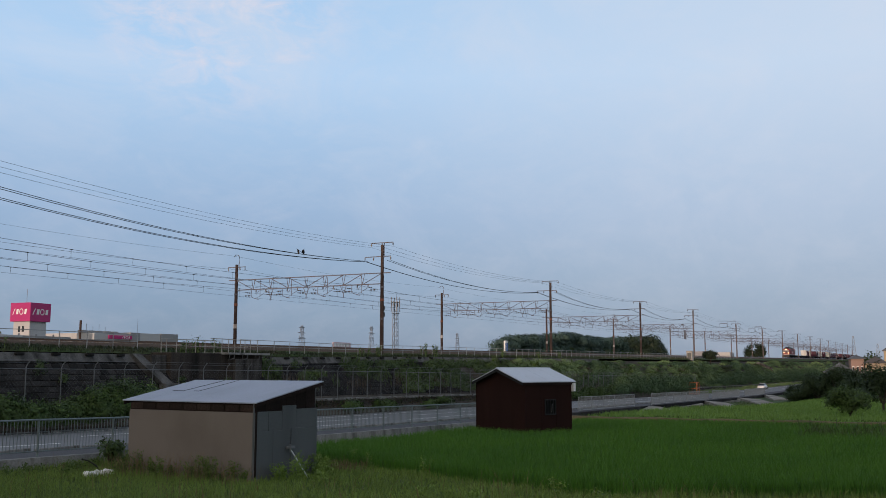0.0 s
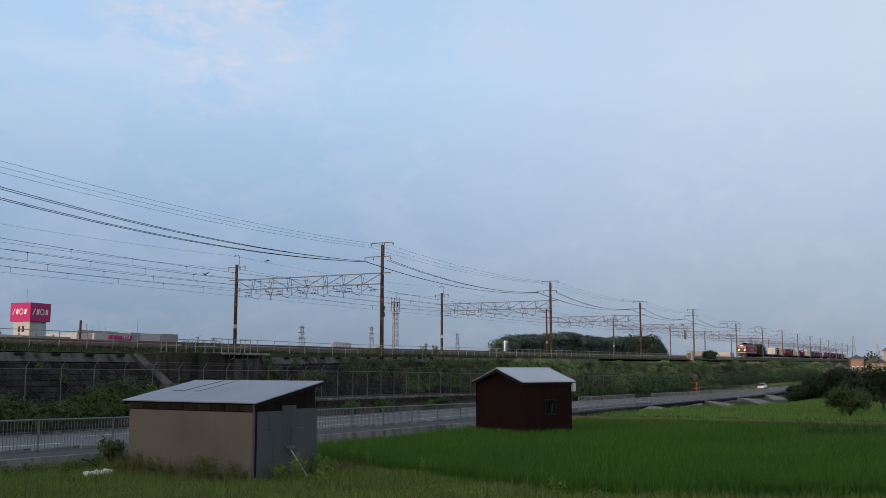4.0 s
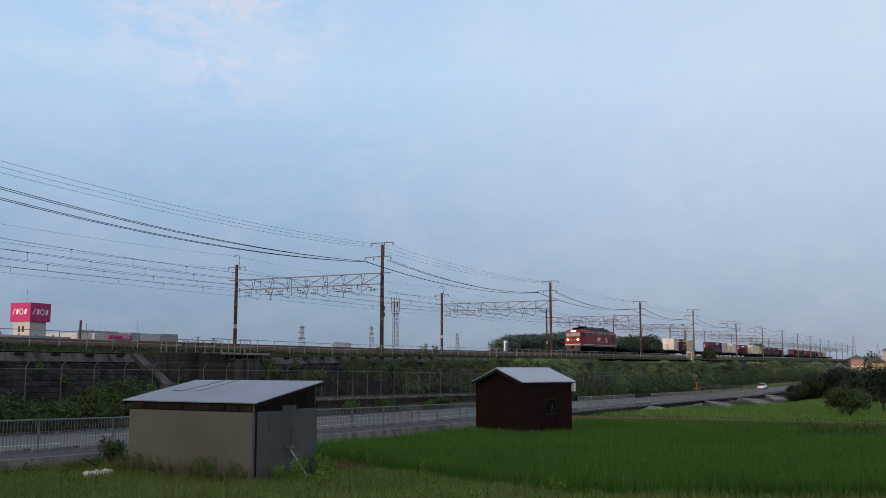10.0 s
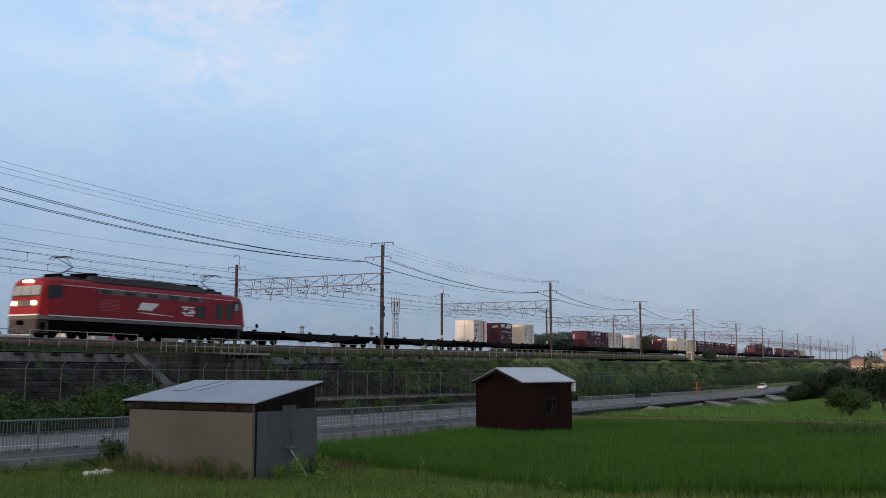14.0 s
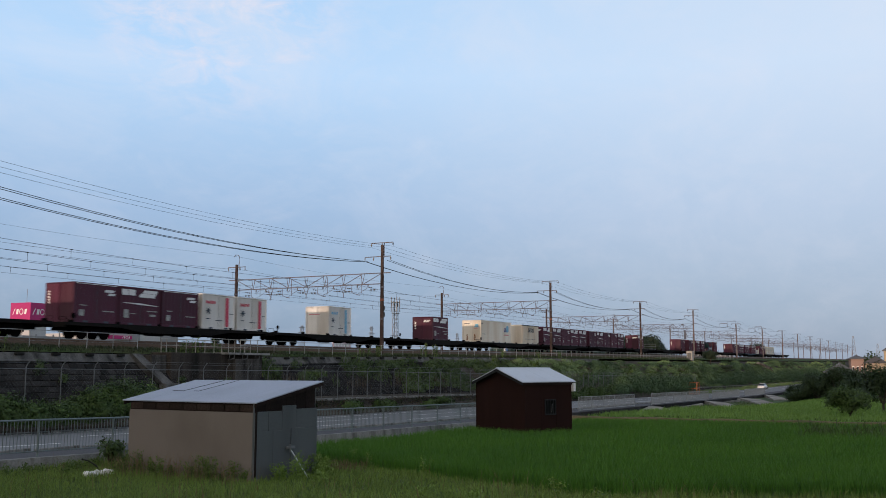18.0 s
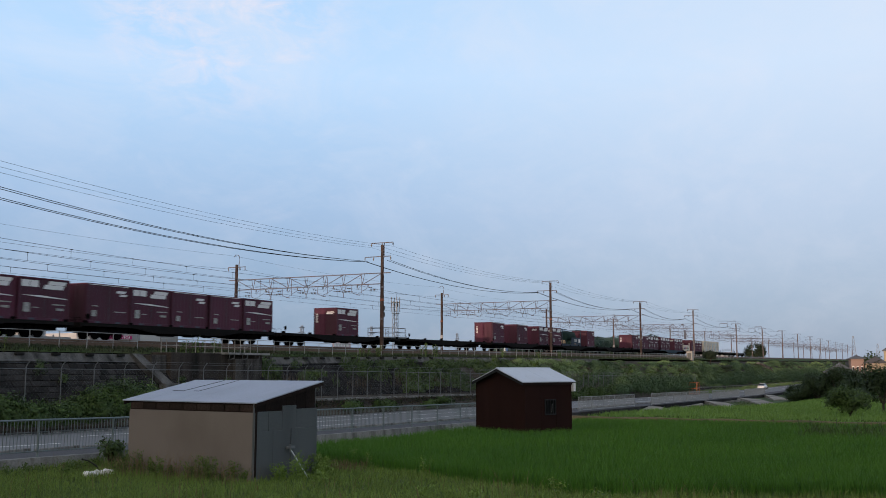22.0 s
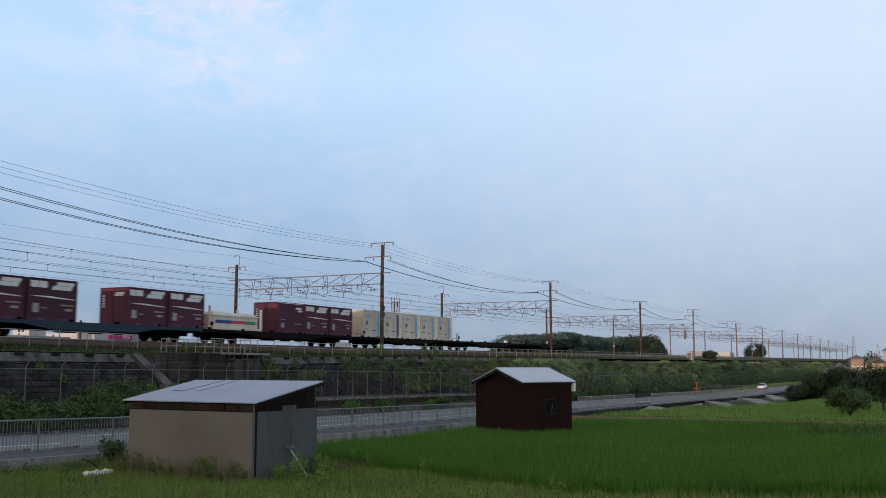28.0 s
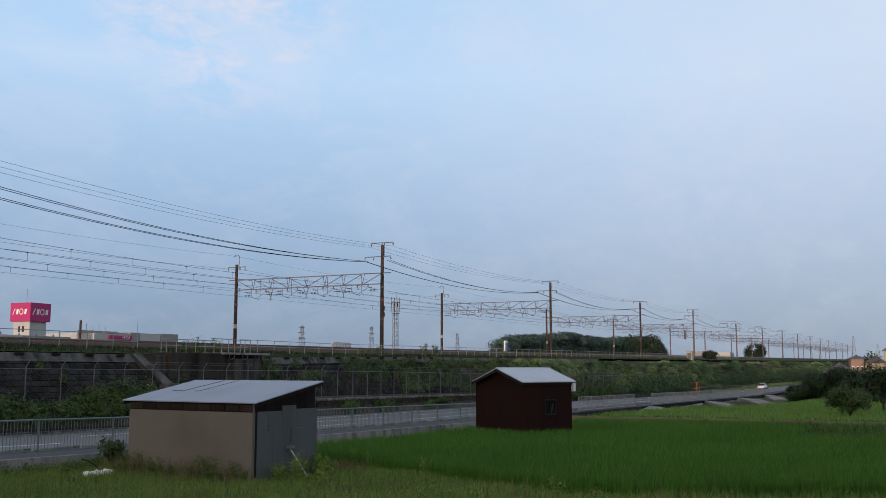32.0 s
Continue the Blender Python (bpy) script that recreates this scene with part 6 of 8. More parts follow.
    root = np.stack([gx + RNG.normal(0, 0.06, gx.size), gy + RNG.normal(0, 0.06, gx.size), np.full(gx.size, -0.31)], 1)
    stuff("young_rice", cards("young_rice", blades(root, np.full(gx.size, 0.30), 0.045, 0.35, RNG), 4, RICE_FAR), "short bright green rice in the lower paddy", "rice")
    # darker sedge along the paddy's right-hand side and the bund
    pts = []
    for x0, x1, y0, y1, n in ((44, 51, 1.0, 4.6, 900), (62.8, 64.2, -3, 23, 500), (52, 58, 0, 6, 300)):
        a, b = RNG.uniform(x0, x1, n), RNG.uniform(y0, y1, n)
        keep = np.array([noise.noise(Vector((p * 0.35, r * 0.6, 9.0))) for p, r in zip(a, b)]) > -0.05
        pts.append(np.stack([a[keep], b[keep], np.where(a[keep] > 62, -0.08, along(a[keep], LAND_Z))], 1))
    pts = np.concatenate(pts)
    hgt = np.where(pts[:, 0] > 62, 0.10, 0.62)
    stuff("sedge", cards("sedge", blades(pts, hgt, 0.05, 0.4, RNG), 4, BUSH), "dark sedge and weeds among the rice", "weeds")


def clump(c, r, n, k, rng, thick=0.22):
    """Leaf centres gathered in k tufts over an ellipsoid."""
    d = rng.normal(size=(k, 3))
    d /= np.linalg.norm(d, axis=1)[:, None]
    d[:, 2] = np.where(d[:, 2] < -0.35, -d[:, 2], d[:, 2])
    cen = np.asarray(c) + d * np.asarray(r) * rng.uniform(0.45, 1.0, (k, 1))
    which = rng.integers(0, k, n)
    return cen[which] + rng.normal(size=(n, 3)) * np.asarray(r) * thick


def leafy(c, r, n, k, size, rng, thick=0.22):
    """The leaves of one bush, turned outwards."""
    p = clump(c, r, n, k, rng, thick)
    o = (p - np.asarray(c)) / np.asarray(r) + [0, 0, 0.35]
    return leaves(p, size, rng, out=o / np.linalg.norm(o, axis=1)[:, None])


def mound(c, r, n, size, rng, jitter=0.3):
    """A lumpy mound of leaves over a half ellipsoid."""
    d = rng.normal(size=(n, 3))
    d[:, 2] = np.abs(d[:, 2]) * 1.1 - 0.25
    d /= np.linalg.norm(d, axis=1)[:, None]
    ph = rng.uniform(0, 6.28, 3)
    lump = 1 + 0.16 * np.sin(5 * d[:, 0] + ph[0]) * np.sin(6 * d[:, 2] + ph[1]) + 0.10 * np.sin(11 * d[:, 0] + ph[2]) * np.sin(9 * d[:, 1] + ph[1]) + rng.normal(0, 0.05, n)
    return leaves(np.asarray(c) + d * np.asarray(r) * lump[:, None], size, rng, out=d, jitter=jitter)


def foreground():
    edge_y, edge_x = [p[0] for p in NEAR_EDGE], [p[1] for p in NEAR_EDGE]
    n = 120000
    x, y = RNG.uniform(14.5, 31, n), RNG.uniform(-3, 24.2, n)
    ok = (x < np.interp(y, edge_y, edge_x) + 0.1) & ~in_shed(x, y)
    x, y = x[ok], y[ok]
    tone = np.array([noise.noise(Vector((a * 0.5, b * 0.5, 1.0))) for a, b in zip(x, y)])
    h = 0.20 + 0.12 * tone
    root = np.stack([x, y, np.full(len(x), -0.01)], 1)
    dry = (RNG.uniform(size=len(x)) < np.clip(0.012 + 0.10 * (tone - 0.2), 0.004, 0.06)) | ((np.hypot(x - 24.9, y - 15.6) < 0.8) & (RNG.uniform(size=len(x)) < 0.6)) | ((np.abs(x - 20.7 - 0.089 * (y - 16)) < 0.35) & (y > 15.4) & (y < 23) & (tone > -0.1) & (RNG.uniform(size=len(x)) < 0.45))
    stuff("meadow_grass", cards("meadow_grass", blades(root[~dry], h[~dry] * 0.9, 0.014, 0.5, RNG, 0.45), 4, TURF), "uneven meadow grass in front of the shed", "grass")
    stuff("dry_grass", cards("dry_grass", blades(root[dry], h[dry] * np.where(x[dry] < 21.6, 2.3, 1.4), 0.010, 0.4, RNG, 0.45), 4, STRAW), "dry straw-coloured grass stalks", "grass")
    # weeds grown up against the shed's walls and the road wall
    spots = []
    for k in range(19):
        t = RNG.uniform(0, 1)
        u = t * 4.9
        spots.append((21.2 + 0.089 * u - RNG.uniform(0.15, 0.7), 16.06 + 0.996 * u, RNG.uniform(0.3, 0.75), WEED))
    for k in range(22):
        spots.append((RNG.uniform(15.5, 23.5), RNG.uniform(21.6, 24.0), RNG.uniform(0.2, 0.5), WEED))
    for k in range(16):
        spots.append((21.6 + RNG.uniform(-0.2, 2.2), 15.6 + RNG.uniform(-0.8, 0.4), RNG.uniform(0.35, 0.75), LIME))
    for px, py in ((26.6, 16.2), (25.7, 15.0), (24.6, 12.6)):
        spots.append((px, py, RNG.uniform(0.45, 0.6), LIME))
    for k in range(10):
        y = RNG.uniform(5, 20)
        spots.append((np.interp(y, edge_y, edge_x) - RNG.uniform(0.3, 4.5), y, RNG.uniform(0.22, 0.4), LIME))
    spots = [p for p in spots if not in_shed(np.array([p[0]]), np.array([p[1]]))[0] or p[0] < 21.6]
    for x, y, h, m in spots:
        w = thing("weed", "leafy green weed growing beside the shed" if m is WEED else "fresh yellow-green weed in the grass", "weed", "weeds round the shed", at=pose(x, y, 0.0))
        k = int(RNG.integers(3, 7))
        stems, pts = Shape(), []
        for j in range(k):
            a, r = RNG.uniform(0, 6.28), RNG.uniform(0.02, 0.16)
            tip = Vector((math.cos(a) * r * 1.6, math.sin(a) * r * 1.6, h * RNG.uniform(0.7, 1.05)))
            stems.rod((math.cos(a) * r * 0.4, math.sin(a) * r * 0.4, -0.02), tip, 0.006, 0.003, n=3, caps=False)
            for q in range(34):
                t = RNG.uniform(0.2, 1.0)
                pts.append(np.array(tip) * [t, t, t] + RNG.normal(0, 0.045, 3))
        tagged(part("stalk", stems, TURF, w), kind="stuff")
        part("foliage", cards("foliage", leaves(np.array(pts), 0.06, RNG), 4, m), m, w)
    # a taller bush between the shed and the road wall
    b = thing("shrub", "dense green shrub between the shed and the road wall", "shrub", at=pose(22.6, 22.6, 0))
    part("stem", Shape().rod((0, 0, -0.05), (0.1, 0.1, 0.8), 0.02, n=5).rod((0, 0, 0), (-0.25, -0.1, 0.7), 0.015, n=5), BARK, b)
    part("foliage", cards("foliage", leafy((0, 0, 0.42), (0.5, 0.45, 0.4), 900, 20, 0.10, RNG), 4, BUSH), BUSH, b)
    # thrown-away white sacks and a dark bent pipe
    for dx, dy, w in ((0.0, 0.0, 0.36), (0.45, -0.10, 0.30)):
        s = Shape()
        lump = [RNG.uniform(0.6, 1.35) for k in range(48)]
        s.loft([[(20.2 + dx + w * (t / 5 - 0.5) * 1.6, 20.85 + dy + math.cos(k * math.pi / 4) * 0.15 * lump[t * 8 + k] * math.sin(math.pi * (0.15 + 0.14 * t)), 0.10 + math.sin(k * math.pi / 4) * 0.11 * lump[t * 8 + k] * math.sin(math.pi * (0.15 + 0.14 * t))) for k in range(8)] for t in range(6)])
        solo("sack", s, WHITEPAINT, "crumpled white sack lying in the weeds", "sack", "rubbish by the wall")
    solo("bent_pipe", Shape().tube([(21.0, 21.3, 0.05), (20.95, 21.5, 0.25), (20.85, 21.7, 0.38), (20.75, 21.85, 0.42)], 0.02, 6), BLACK, "bent black pipe leaning by the wall", "pipe")


def bank_plants():
    rng = RNG
    # bushes along the foot of the bank, behind the road
    k = 0
    for x in np.arange(14, 38.6, 1.35):
        y = 36.6 + rng.uniform(-0.3, 0.3)
        top = 1.35 + 0.28 * math.sin(x * 0.9) + 0.8 * max(0, (x - 33) / 5)
        b = thing("bush", "thick dark green bush beside the road", "bush", "bushes along the road", at=pose(x, y, road_z(x)))
        part("stem", Shape().rod((0, 0, -0.1), (0.15, 0.1, 0.9), 0.03, 0.015, n=5).rod((0.05, 0, 0.1), (-0.4, -0.1, 0.95), 0.025, 0.012, n=5), BARK, b)
        part("foliage", cards("foliage", leafy((0, 0, top * 0.55), (1.15, 0.9, top * 0.52), 4200, 44, 0.115, rng), 4, BUSH), BUSH, b)
        if k % 2 == 0:
            tagged(part("fresh_shoots", cards("fresh_shoots", leafy((0, -0.2, top * 0.75), (1.1, 0.7, top * 0.4), 26, 14, 0.13, rng), 4, LIME), LIME, b, "paler fresh leaves"), kind="stuff")
        k += 1

    def on_bank(x, t):
        """A point on the bank's face, t from its foot to the ledge."""
        return np.stack([x, 39.1 + bend(x) + 2.3 * t, along(x, FENCE_Z) + 0.15 + (along(x, LEDGE_Z) - 0.4 - along(x, FENCE_Z) - 0.15) * t], 1)

    # creepers and shrubs over the bank: scattered on the stone part, closed further along
    n = 9000
    x = 28 + 560 * rng.uniform(0, 1, n) ** 1.9
    t = rng.uniform(0.0, 0.97, n)
    dens = np.array([noise.noise(Vector((a * 0.13, b * 1.7, 5.0))) for a, b in zip(x, t)])
    lim = np.interp(x, [28, 46, 52, 62, 90, 120], [0.9, 0.8, 0.35, 0.0, -0.30, -0.45]) + np.where(t < 0.42, np.interp(x, [46, 52, 84, 100], [0.0, 0.22, 0.25, 0.0]), 0.0)
    keep = dens > lim
    x, t, dens = x[keep], t[keep], dens[keep]
    base = on_bank(x, np.minimum(t, 1.05))
    near = x < 108
    quads, shoots = [], []
    for p in base[near]:
        w = rng.uniform(0.35, 0.8)
        c = p + np.array([0, -0.1, 0.1])
        (shoots if rng.uniform() < 0.10 else quads).append(mound(c, (w, w * 0.45, w * (0.55 if p[2] < lz(p[0]) - 0.9 else 0.35)), 44, 0.15, rng))
    stuff("bank_creepers", cards("bank_creepers", np.concatenate(quads), 4, NEARIVY), "green creepers and shrubs covering the bank", "creepers")
    stuff("bank_shoots", cards("bank_shoots", np.concatenate(shoots), 4, WEED), "paler fresh shoots on the bank", "creepers")
    # further along the bank is closed with rounded growth of several greens
    tones = {"far_bank_creepers": [], "far_bank_grass": [], "far_bank_straw": [], "far_bank_thicket": []}
    for k in range(1500):
        q = rng.uniform()
        x = 100 + 420 * q ** 1.5
        t = rng.uniform(-0.02, 0.96)
        p = on_bank(np.array([x]), np.array([t]))[0]
        w = rng.uniform(0.6, 1.5) * (1 + 0.6 * q)
        z = noise.noise(Vector((x * 0.055, t * 2.3, 2.2))) + rng.normal(0, 0.13)
        name = "far_bank_thicket" if z < -0.16 else "far_bank_creepers" if z < 0.16 - 0.25 * (t - 0.5) else "far_bank_grass" if rng.uniform() < 0.88 else "far_bank_straw"
        high = 0.6 if name in ("far_bank_thicket", "far_bank_creepers") and t < 0.75 else 0.3
        tones[name].append(mound(p + [0, -0.05, 0], (w * 1.4, w * 0.55, w * high), int(200 * w), 0.13 + 0.11 * q, rng, 0.2))
    for name, m, lab, cat in (("far_bank_creepers", IVY, "thick creepers over the far bank", "creepers"), ("far_bank_grass", BANKGRASS, "paler grass and shoots on the far bank", "grass"),
                              ("far_bank_straw", WITHERED, "withered grass on the far bank", "grass"), ("far_bank_thicket", HEDGE, "darker thicket on the far bank", "thicket")):
        stuff(name, cards(name, np.concatenate(tones[name]), 4, m), lab, cat)
    for k in range(20):
        x, t = 104 + 9.0 * k + rng.uniform(-3, 3), rng.uniform(0.15, 0.75)
        p = on_bank(np.array([x]), np.array([t]))[0]
        r = rng.uniform(0.7, 1.5)
        b = thing("shrub", "dark rounded shrub on the railway bank", "shrub", "shrubs on the bank", at=pose(p[0], p[1], p[2]))
        part("stem", Shape().rod((0, 0, -0.2), (0.1, -0.1, r * 0.7), 0.04, 0.02, n=5), BARK, b)
        part("foliage", cards("foliage", leafy((0, -0.1, r * 0.45), (r * 1.2, r * 0.7, r * 0.6), 900, 18, 0.22, rng), 4, BUSH if k % 3 else WEED), BUSH, b)
    # tufts of upright grass and weeds on the upper bank
    n = 15000
    x = 54 + 70 * rng.uniform(0, 1, n)
    t = rng.beta(3.6, 1.4, n) * 0.98
    d = np.array([noise.noise(Vector((a * 0.55, b * 2.5, 7.7))) for a, b in zip(x, t)])
    ok = d > 0.02
    p, d = on_bank(x[ok], t[ok]), d[ok]
    fresh = rng.uniform(size=len(p)) < 0.10
    hh = 0.32 + 0.6 * np.clip(d, 0, 0.6)
    stuff("bank_weeds", cards("bank_weeds", blades(p[~fresh], hh[~fresh], 0.04, 0.3, rng, 0.4), 4, NEARIVY), "upright weeds on the upper bank", "weeds")
    stuff("bank_fresh_grass", cards("bank_fresh_grass", blades(p[fresh], hh[fresh], 0.035, 0.45, rng, 0.4), 4, TURF), "tufts of fresh grass on the bank", "grass")
    # creeper hedge over the wire fence further along
    for x0, x1, h0, h1, depth in ((132, 182, 3.6, 3.9, 2.4), (200, 300, 3.8, 4.4, 3.2), (300, 420, 4.4, 5.2, 4.0)):
        lumps = []
        for x in np.arange(x0, x1, 1.1):
            h = np.interp(x, [x0, x1], [h0, h1]) * rng.uniform(0.58, 1.06)
            w = rng.uniform(0.9, 2.3)
            up = 0.0 if x < 195 else 0.9
            lumps.append(mound((x, 38.5 + shift(x) - (depth * rng.uniform(0.05, 0.35) if up == 0 else -0.6), road_z(x) + up + h * 0.42), (w * 1.2, depth * 0.4, h * (0.56 - 0.12 * up)), int(330 * w), 0.18, rng))
        stuff("creeper_hedge", cards("creeper_hedge", np.concatenate(lumps), 4, HEDGE), "creepers grown over the fence into a hedge", "hedge")
    # single shrubs rooted between the stones
    for x, t, r in ((32.4, 0.72, 0.42), (35.4, 0.62, 0.5), (36.6, 0.45, 0.34), (41.0, 0.2, 0.3), (45.4, 0.35, 0.42), (47.2, 0.1, 0.35), (49.6, 0.3, 0.4), (55.5, 0.5, 0.45), (58.5, 0.75, 0.5)):
        p = on_bank(np.array([x]), np.array([t]))[0]
        b = thing("shrub", "small green shrub growing between the bank stones", "shrub", "shrubs on the bank", at=pose(p[0], p[1], p[2]))
        part("stem", Shape().rod((0, 0.1, -0.1), (0.05, -0.1, r * 0.9), 0.015, 0.008, n=5), BARK, b)
        part("foliage", cards("foliage", leafy((0, -0.1, r * 0.6), (r * 0.8, r * 0.5, r * 0.85), 260, 12, 0.11, rng, 0.3), 4, NEARIVY), NEARIVY, b)
    # grass and low growth on the verge in front of it
    lumps = [mound((x, 37.6 + shift(x) + rng.uniform(-0.3, 1.2), road_z(x) + 0.1), (rng.uniform(0.7, 1.4), 0.7, rng.uniform(0.35, 0.95)), 150, 0.14, rng) for x in np.arange(186, 420, 0.8)]
    stuff("verge_grass", cards("verge_grass", np.concatenate(lumps), 4, BANKGRASS), "pale green grass on the verge of the road", "grass")
    # low shrubs between the road and the fence
    for x in list(np.arange(62, 130, 2.6)):
        h = 0.75 + 0.8 * max(0, (x - 84) / 46) + rng.uniform(-0.2, 0.3)
        if x < 92 and rng.uniform() < 0.75:
            continue
        b = thing("bush", "green bush at the foot of the bank", "bush", "bushes along the road", at=pose(x, 38.0 + shift(x) - 0.3 * rng.uniform(), road_z(x)))
        part("stem", Shape().rod((0, 0, -0.1), (0.1, 0, h * 0.7), 0.03, 0.015, n=5), BARK, b)
        part("foliage", cards("foliage", leafy((0, 0, h * 0.55), (1.5, 0.7, h * 0.6), 900, 20, 0.19, rng), 4, BUSH), BUSH, b)
    # dead creepers and weeds hanging over the foot wall
    n = 4200
    xx = 30 + 75 * rng.uniform(0, 1, n) ** 1.2
    low = np.array([0.35 + 0.9 * abs(noise.noise(Vector((a * 0.45, 0, 4.4)))) for a in xx])
    zz = along(xx, FENCE_Z) - 0.05 - low * rng.uniform(0, 1, n)
    p = np.stack([xx, 38.46 + bend(xx) - 0.12 * rng.uniform(0, 1, n), zz], 1)
    pick = rng.uniform(size=n) < 0.5
    stuff("dead_creepers", cards("dead_creepers", leaves(p[pick], 0.16, rng), 4, WITHERED), "withered brown creepers hanging down the foot wall", "creepers")
    stuff("wall_creepers", cards("wall_creepers", leaves(p[~pick], 0.15, rng), 4, DARKLEAF), "dark creepers hanging down the foot wall", "creepers")
    # dry stalks on the bank
    pts = []
    for cx, t0 in ((66, 0.25), (73.5, 0.3), (80, 0.2), (57, 0.3), (50, 0.2), (90, 0.4), (97, 0.3)):
        xx = rng.normal(cx, 0.8, 80)
        pts.append(on_bank(xx, np.clip(rng.normal(t0, 0.09, 80), 0, 0.9)))
    stuff("dry_stalks", cards("dry_stalks", blades(np.concatenate(pts), np.full(80 * 7, 0.85), 0.028, 0.5, rng, 0.4), 4, WITHERED), "dry brown stalks on the bank", "grass")
    # grass on the shoulder, and tall weeds that stand up beside the rail
    n = 26000
    xx = 20 + 190 * rng.uniform(0, 1, n) ** 1.4
    yy = rng.uniform(41.85, 44.4, n)
    zz = np.where(yy < 42.5, along(xx, LEDGE_Z) - 0.05 + (yy - 41.8) / 0.7 * (along(xx, STEEL_Z) - along(xx, LEDGE_Z)), along(xx, STEEL_Z) + 0.02)
    stuff("shoulder_grass", cards("shoulder_grass", blades(np.stack([xx, yy + bend(xx), zz], 1), np.full(n, 0.20), 0.04, 0.6, rng, 0.6), 4, SHADEGRASS), "dull green grass beside the track", "grass")
    for cx, w, h in ((49.2, 0.9, 1.15), (51.2, 0.4, 1.0), (47.9, 0.3, 0.8), (81.5, 0.7, 1.3), (84.2, 0.5, 1.2), (73, 0.5, 0.9), (70.5, 1.1, 0.7), (33.5, 0.8, 1.1), (101, 0.8, 0.9), (112, 1.0, 0.8), (120, 0.8, 0.8)):
        y = 41.95
        wd = thing("tall_weed", "tall green weeds standing at the edge of the bank", "weed", "weeds on the bank", at=pose(cx, y + shift(cx), lz(cx)))
        m = 8
        st, pts = Shape(), []
        for j in range(m):
            a = rng.uniform(-w, w)
            tip = (a + rng.uniform(-0.1, 0.1), rng.uniform(-0.2, 0.2), h * rng.uniform(0.65, 1.05))
            st.rod((a, 0, -0.1), tip, 0.012, 0.005, n=3, caps=False)
            for q in range(26):
                t = rng.uniform(0.25, 1)
                pts.append(np.array([a + (tip[0] - a) * t, tip[1] * t, tip[2] * t]) + rng.normal(0, 0.06, 3))
        tagged(part("stalk", st, TURF, wd), kind="stuff")
        part("foliage", cards("foliage", leaves(np.array(pts), 0.11, rng), 4, NEARIVY), NEARIVY, wd)


def tree(x, y, z, height, spread, trunk_r, n, leaf, material, label, name="tree", low=0.25, seed=1):
    rng = np.random.default_rng(seed)
    t = thing(name, label, "tree" if name == "tree" else "bush", "trees beside the field", at=pose(x, y, z))
    s = Shape()
    fork = Vector((0.05, 0, height * low))
    s.rod((0, 0, -0.2), fork, trunk_r, trunk_r * 0.8, n=8)
    heads = []
    for k in range(7):
        a = k * 0.9 + rng.uniform(-0.3, 0.3)
        e = Vector((math.cos(a) * spread * rng.uniform(0.35, 0.75), math.sin(a) * spread * rng.uniform(0.35, 0.75), height * rng.uniform(0.4, 0.82)))
        m = fork.lerp(e, 0.5) + Vector((0, 0, height * 0.05))
        s.rod(fork, m, trunk_r * 0.55, trunk_r * 0.4, n=6).rod(m, e, trunk_r * 0.4, trunk_r * 0.12, n=5)
        heads.append(e)
    part("trunk", s, BARK, t)
    pts = []
    for k in range(22):
        if k < 7:
            c = np.array(heads[k])
        else:
            a, r = rng.uniform(0, 6.28), spread * math.sqrt(rng.uniform(0, 1)) * 0.85
            lift = math.sqrt(max(0.0, 1 - (r / spread) ** 2))
            c = np.array([math.cos(a) * r, math.sin(a) * r, height * (low + 0.1 + (0.85 - low) * lift * rng.uniform(0.1, 1.0))])
        pts.append(leafy(c, (spread * 0.34, spread * 0.34, height * 0.2), n // 22, 9, leaf, rng, 0.3))
    part("crown", cards("crown", np.concatenate(pts), 4, material), material, t)
    return t


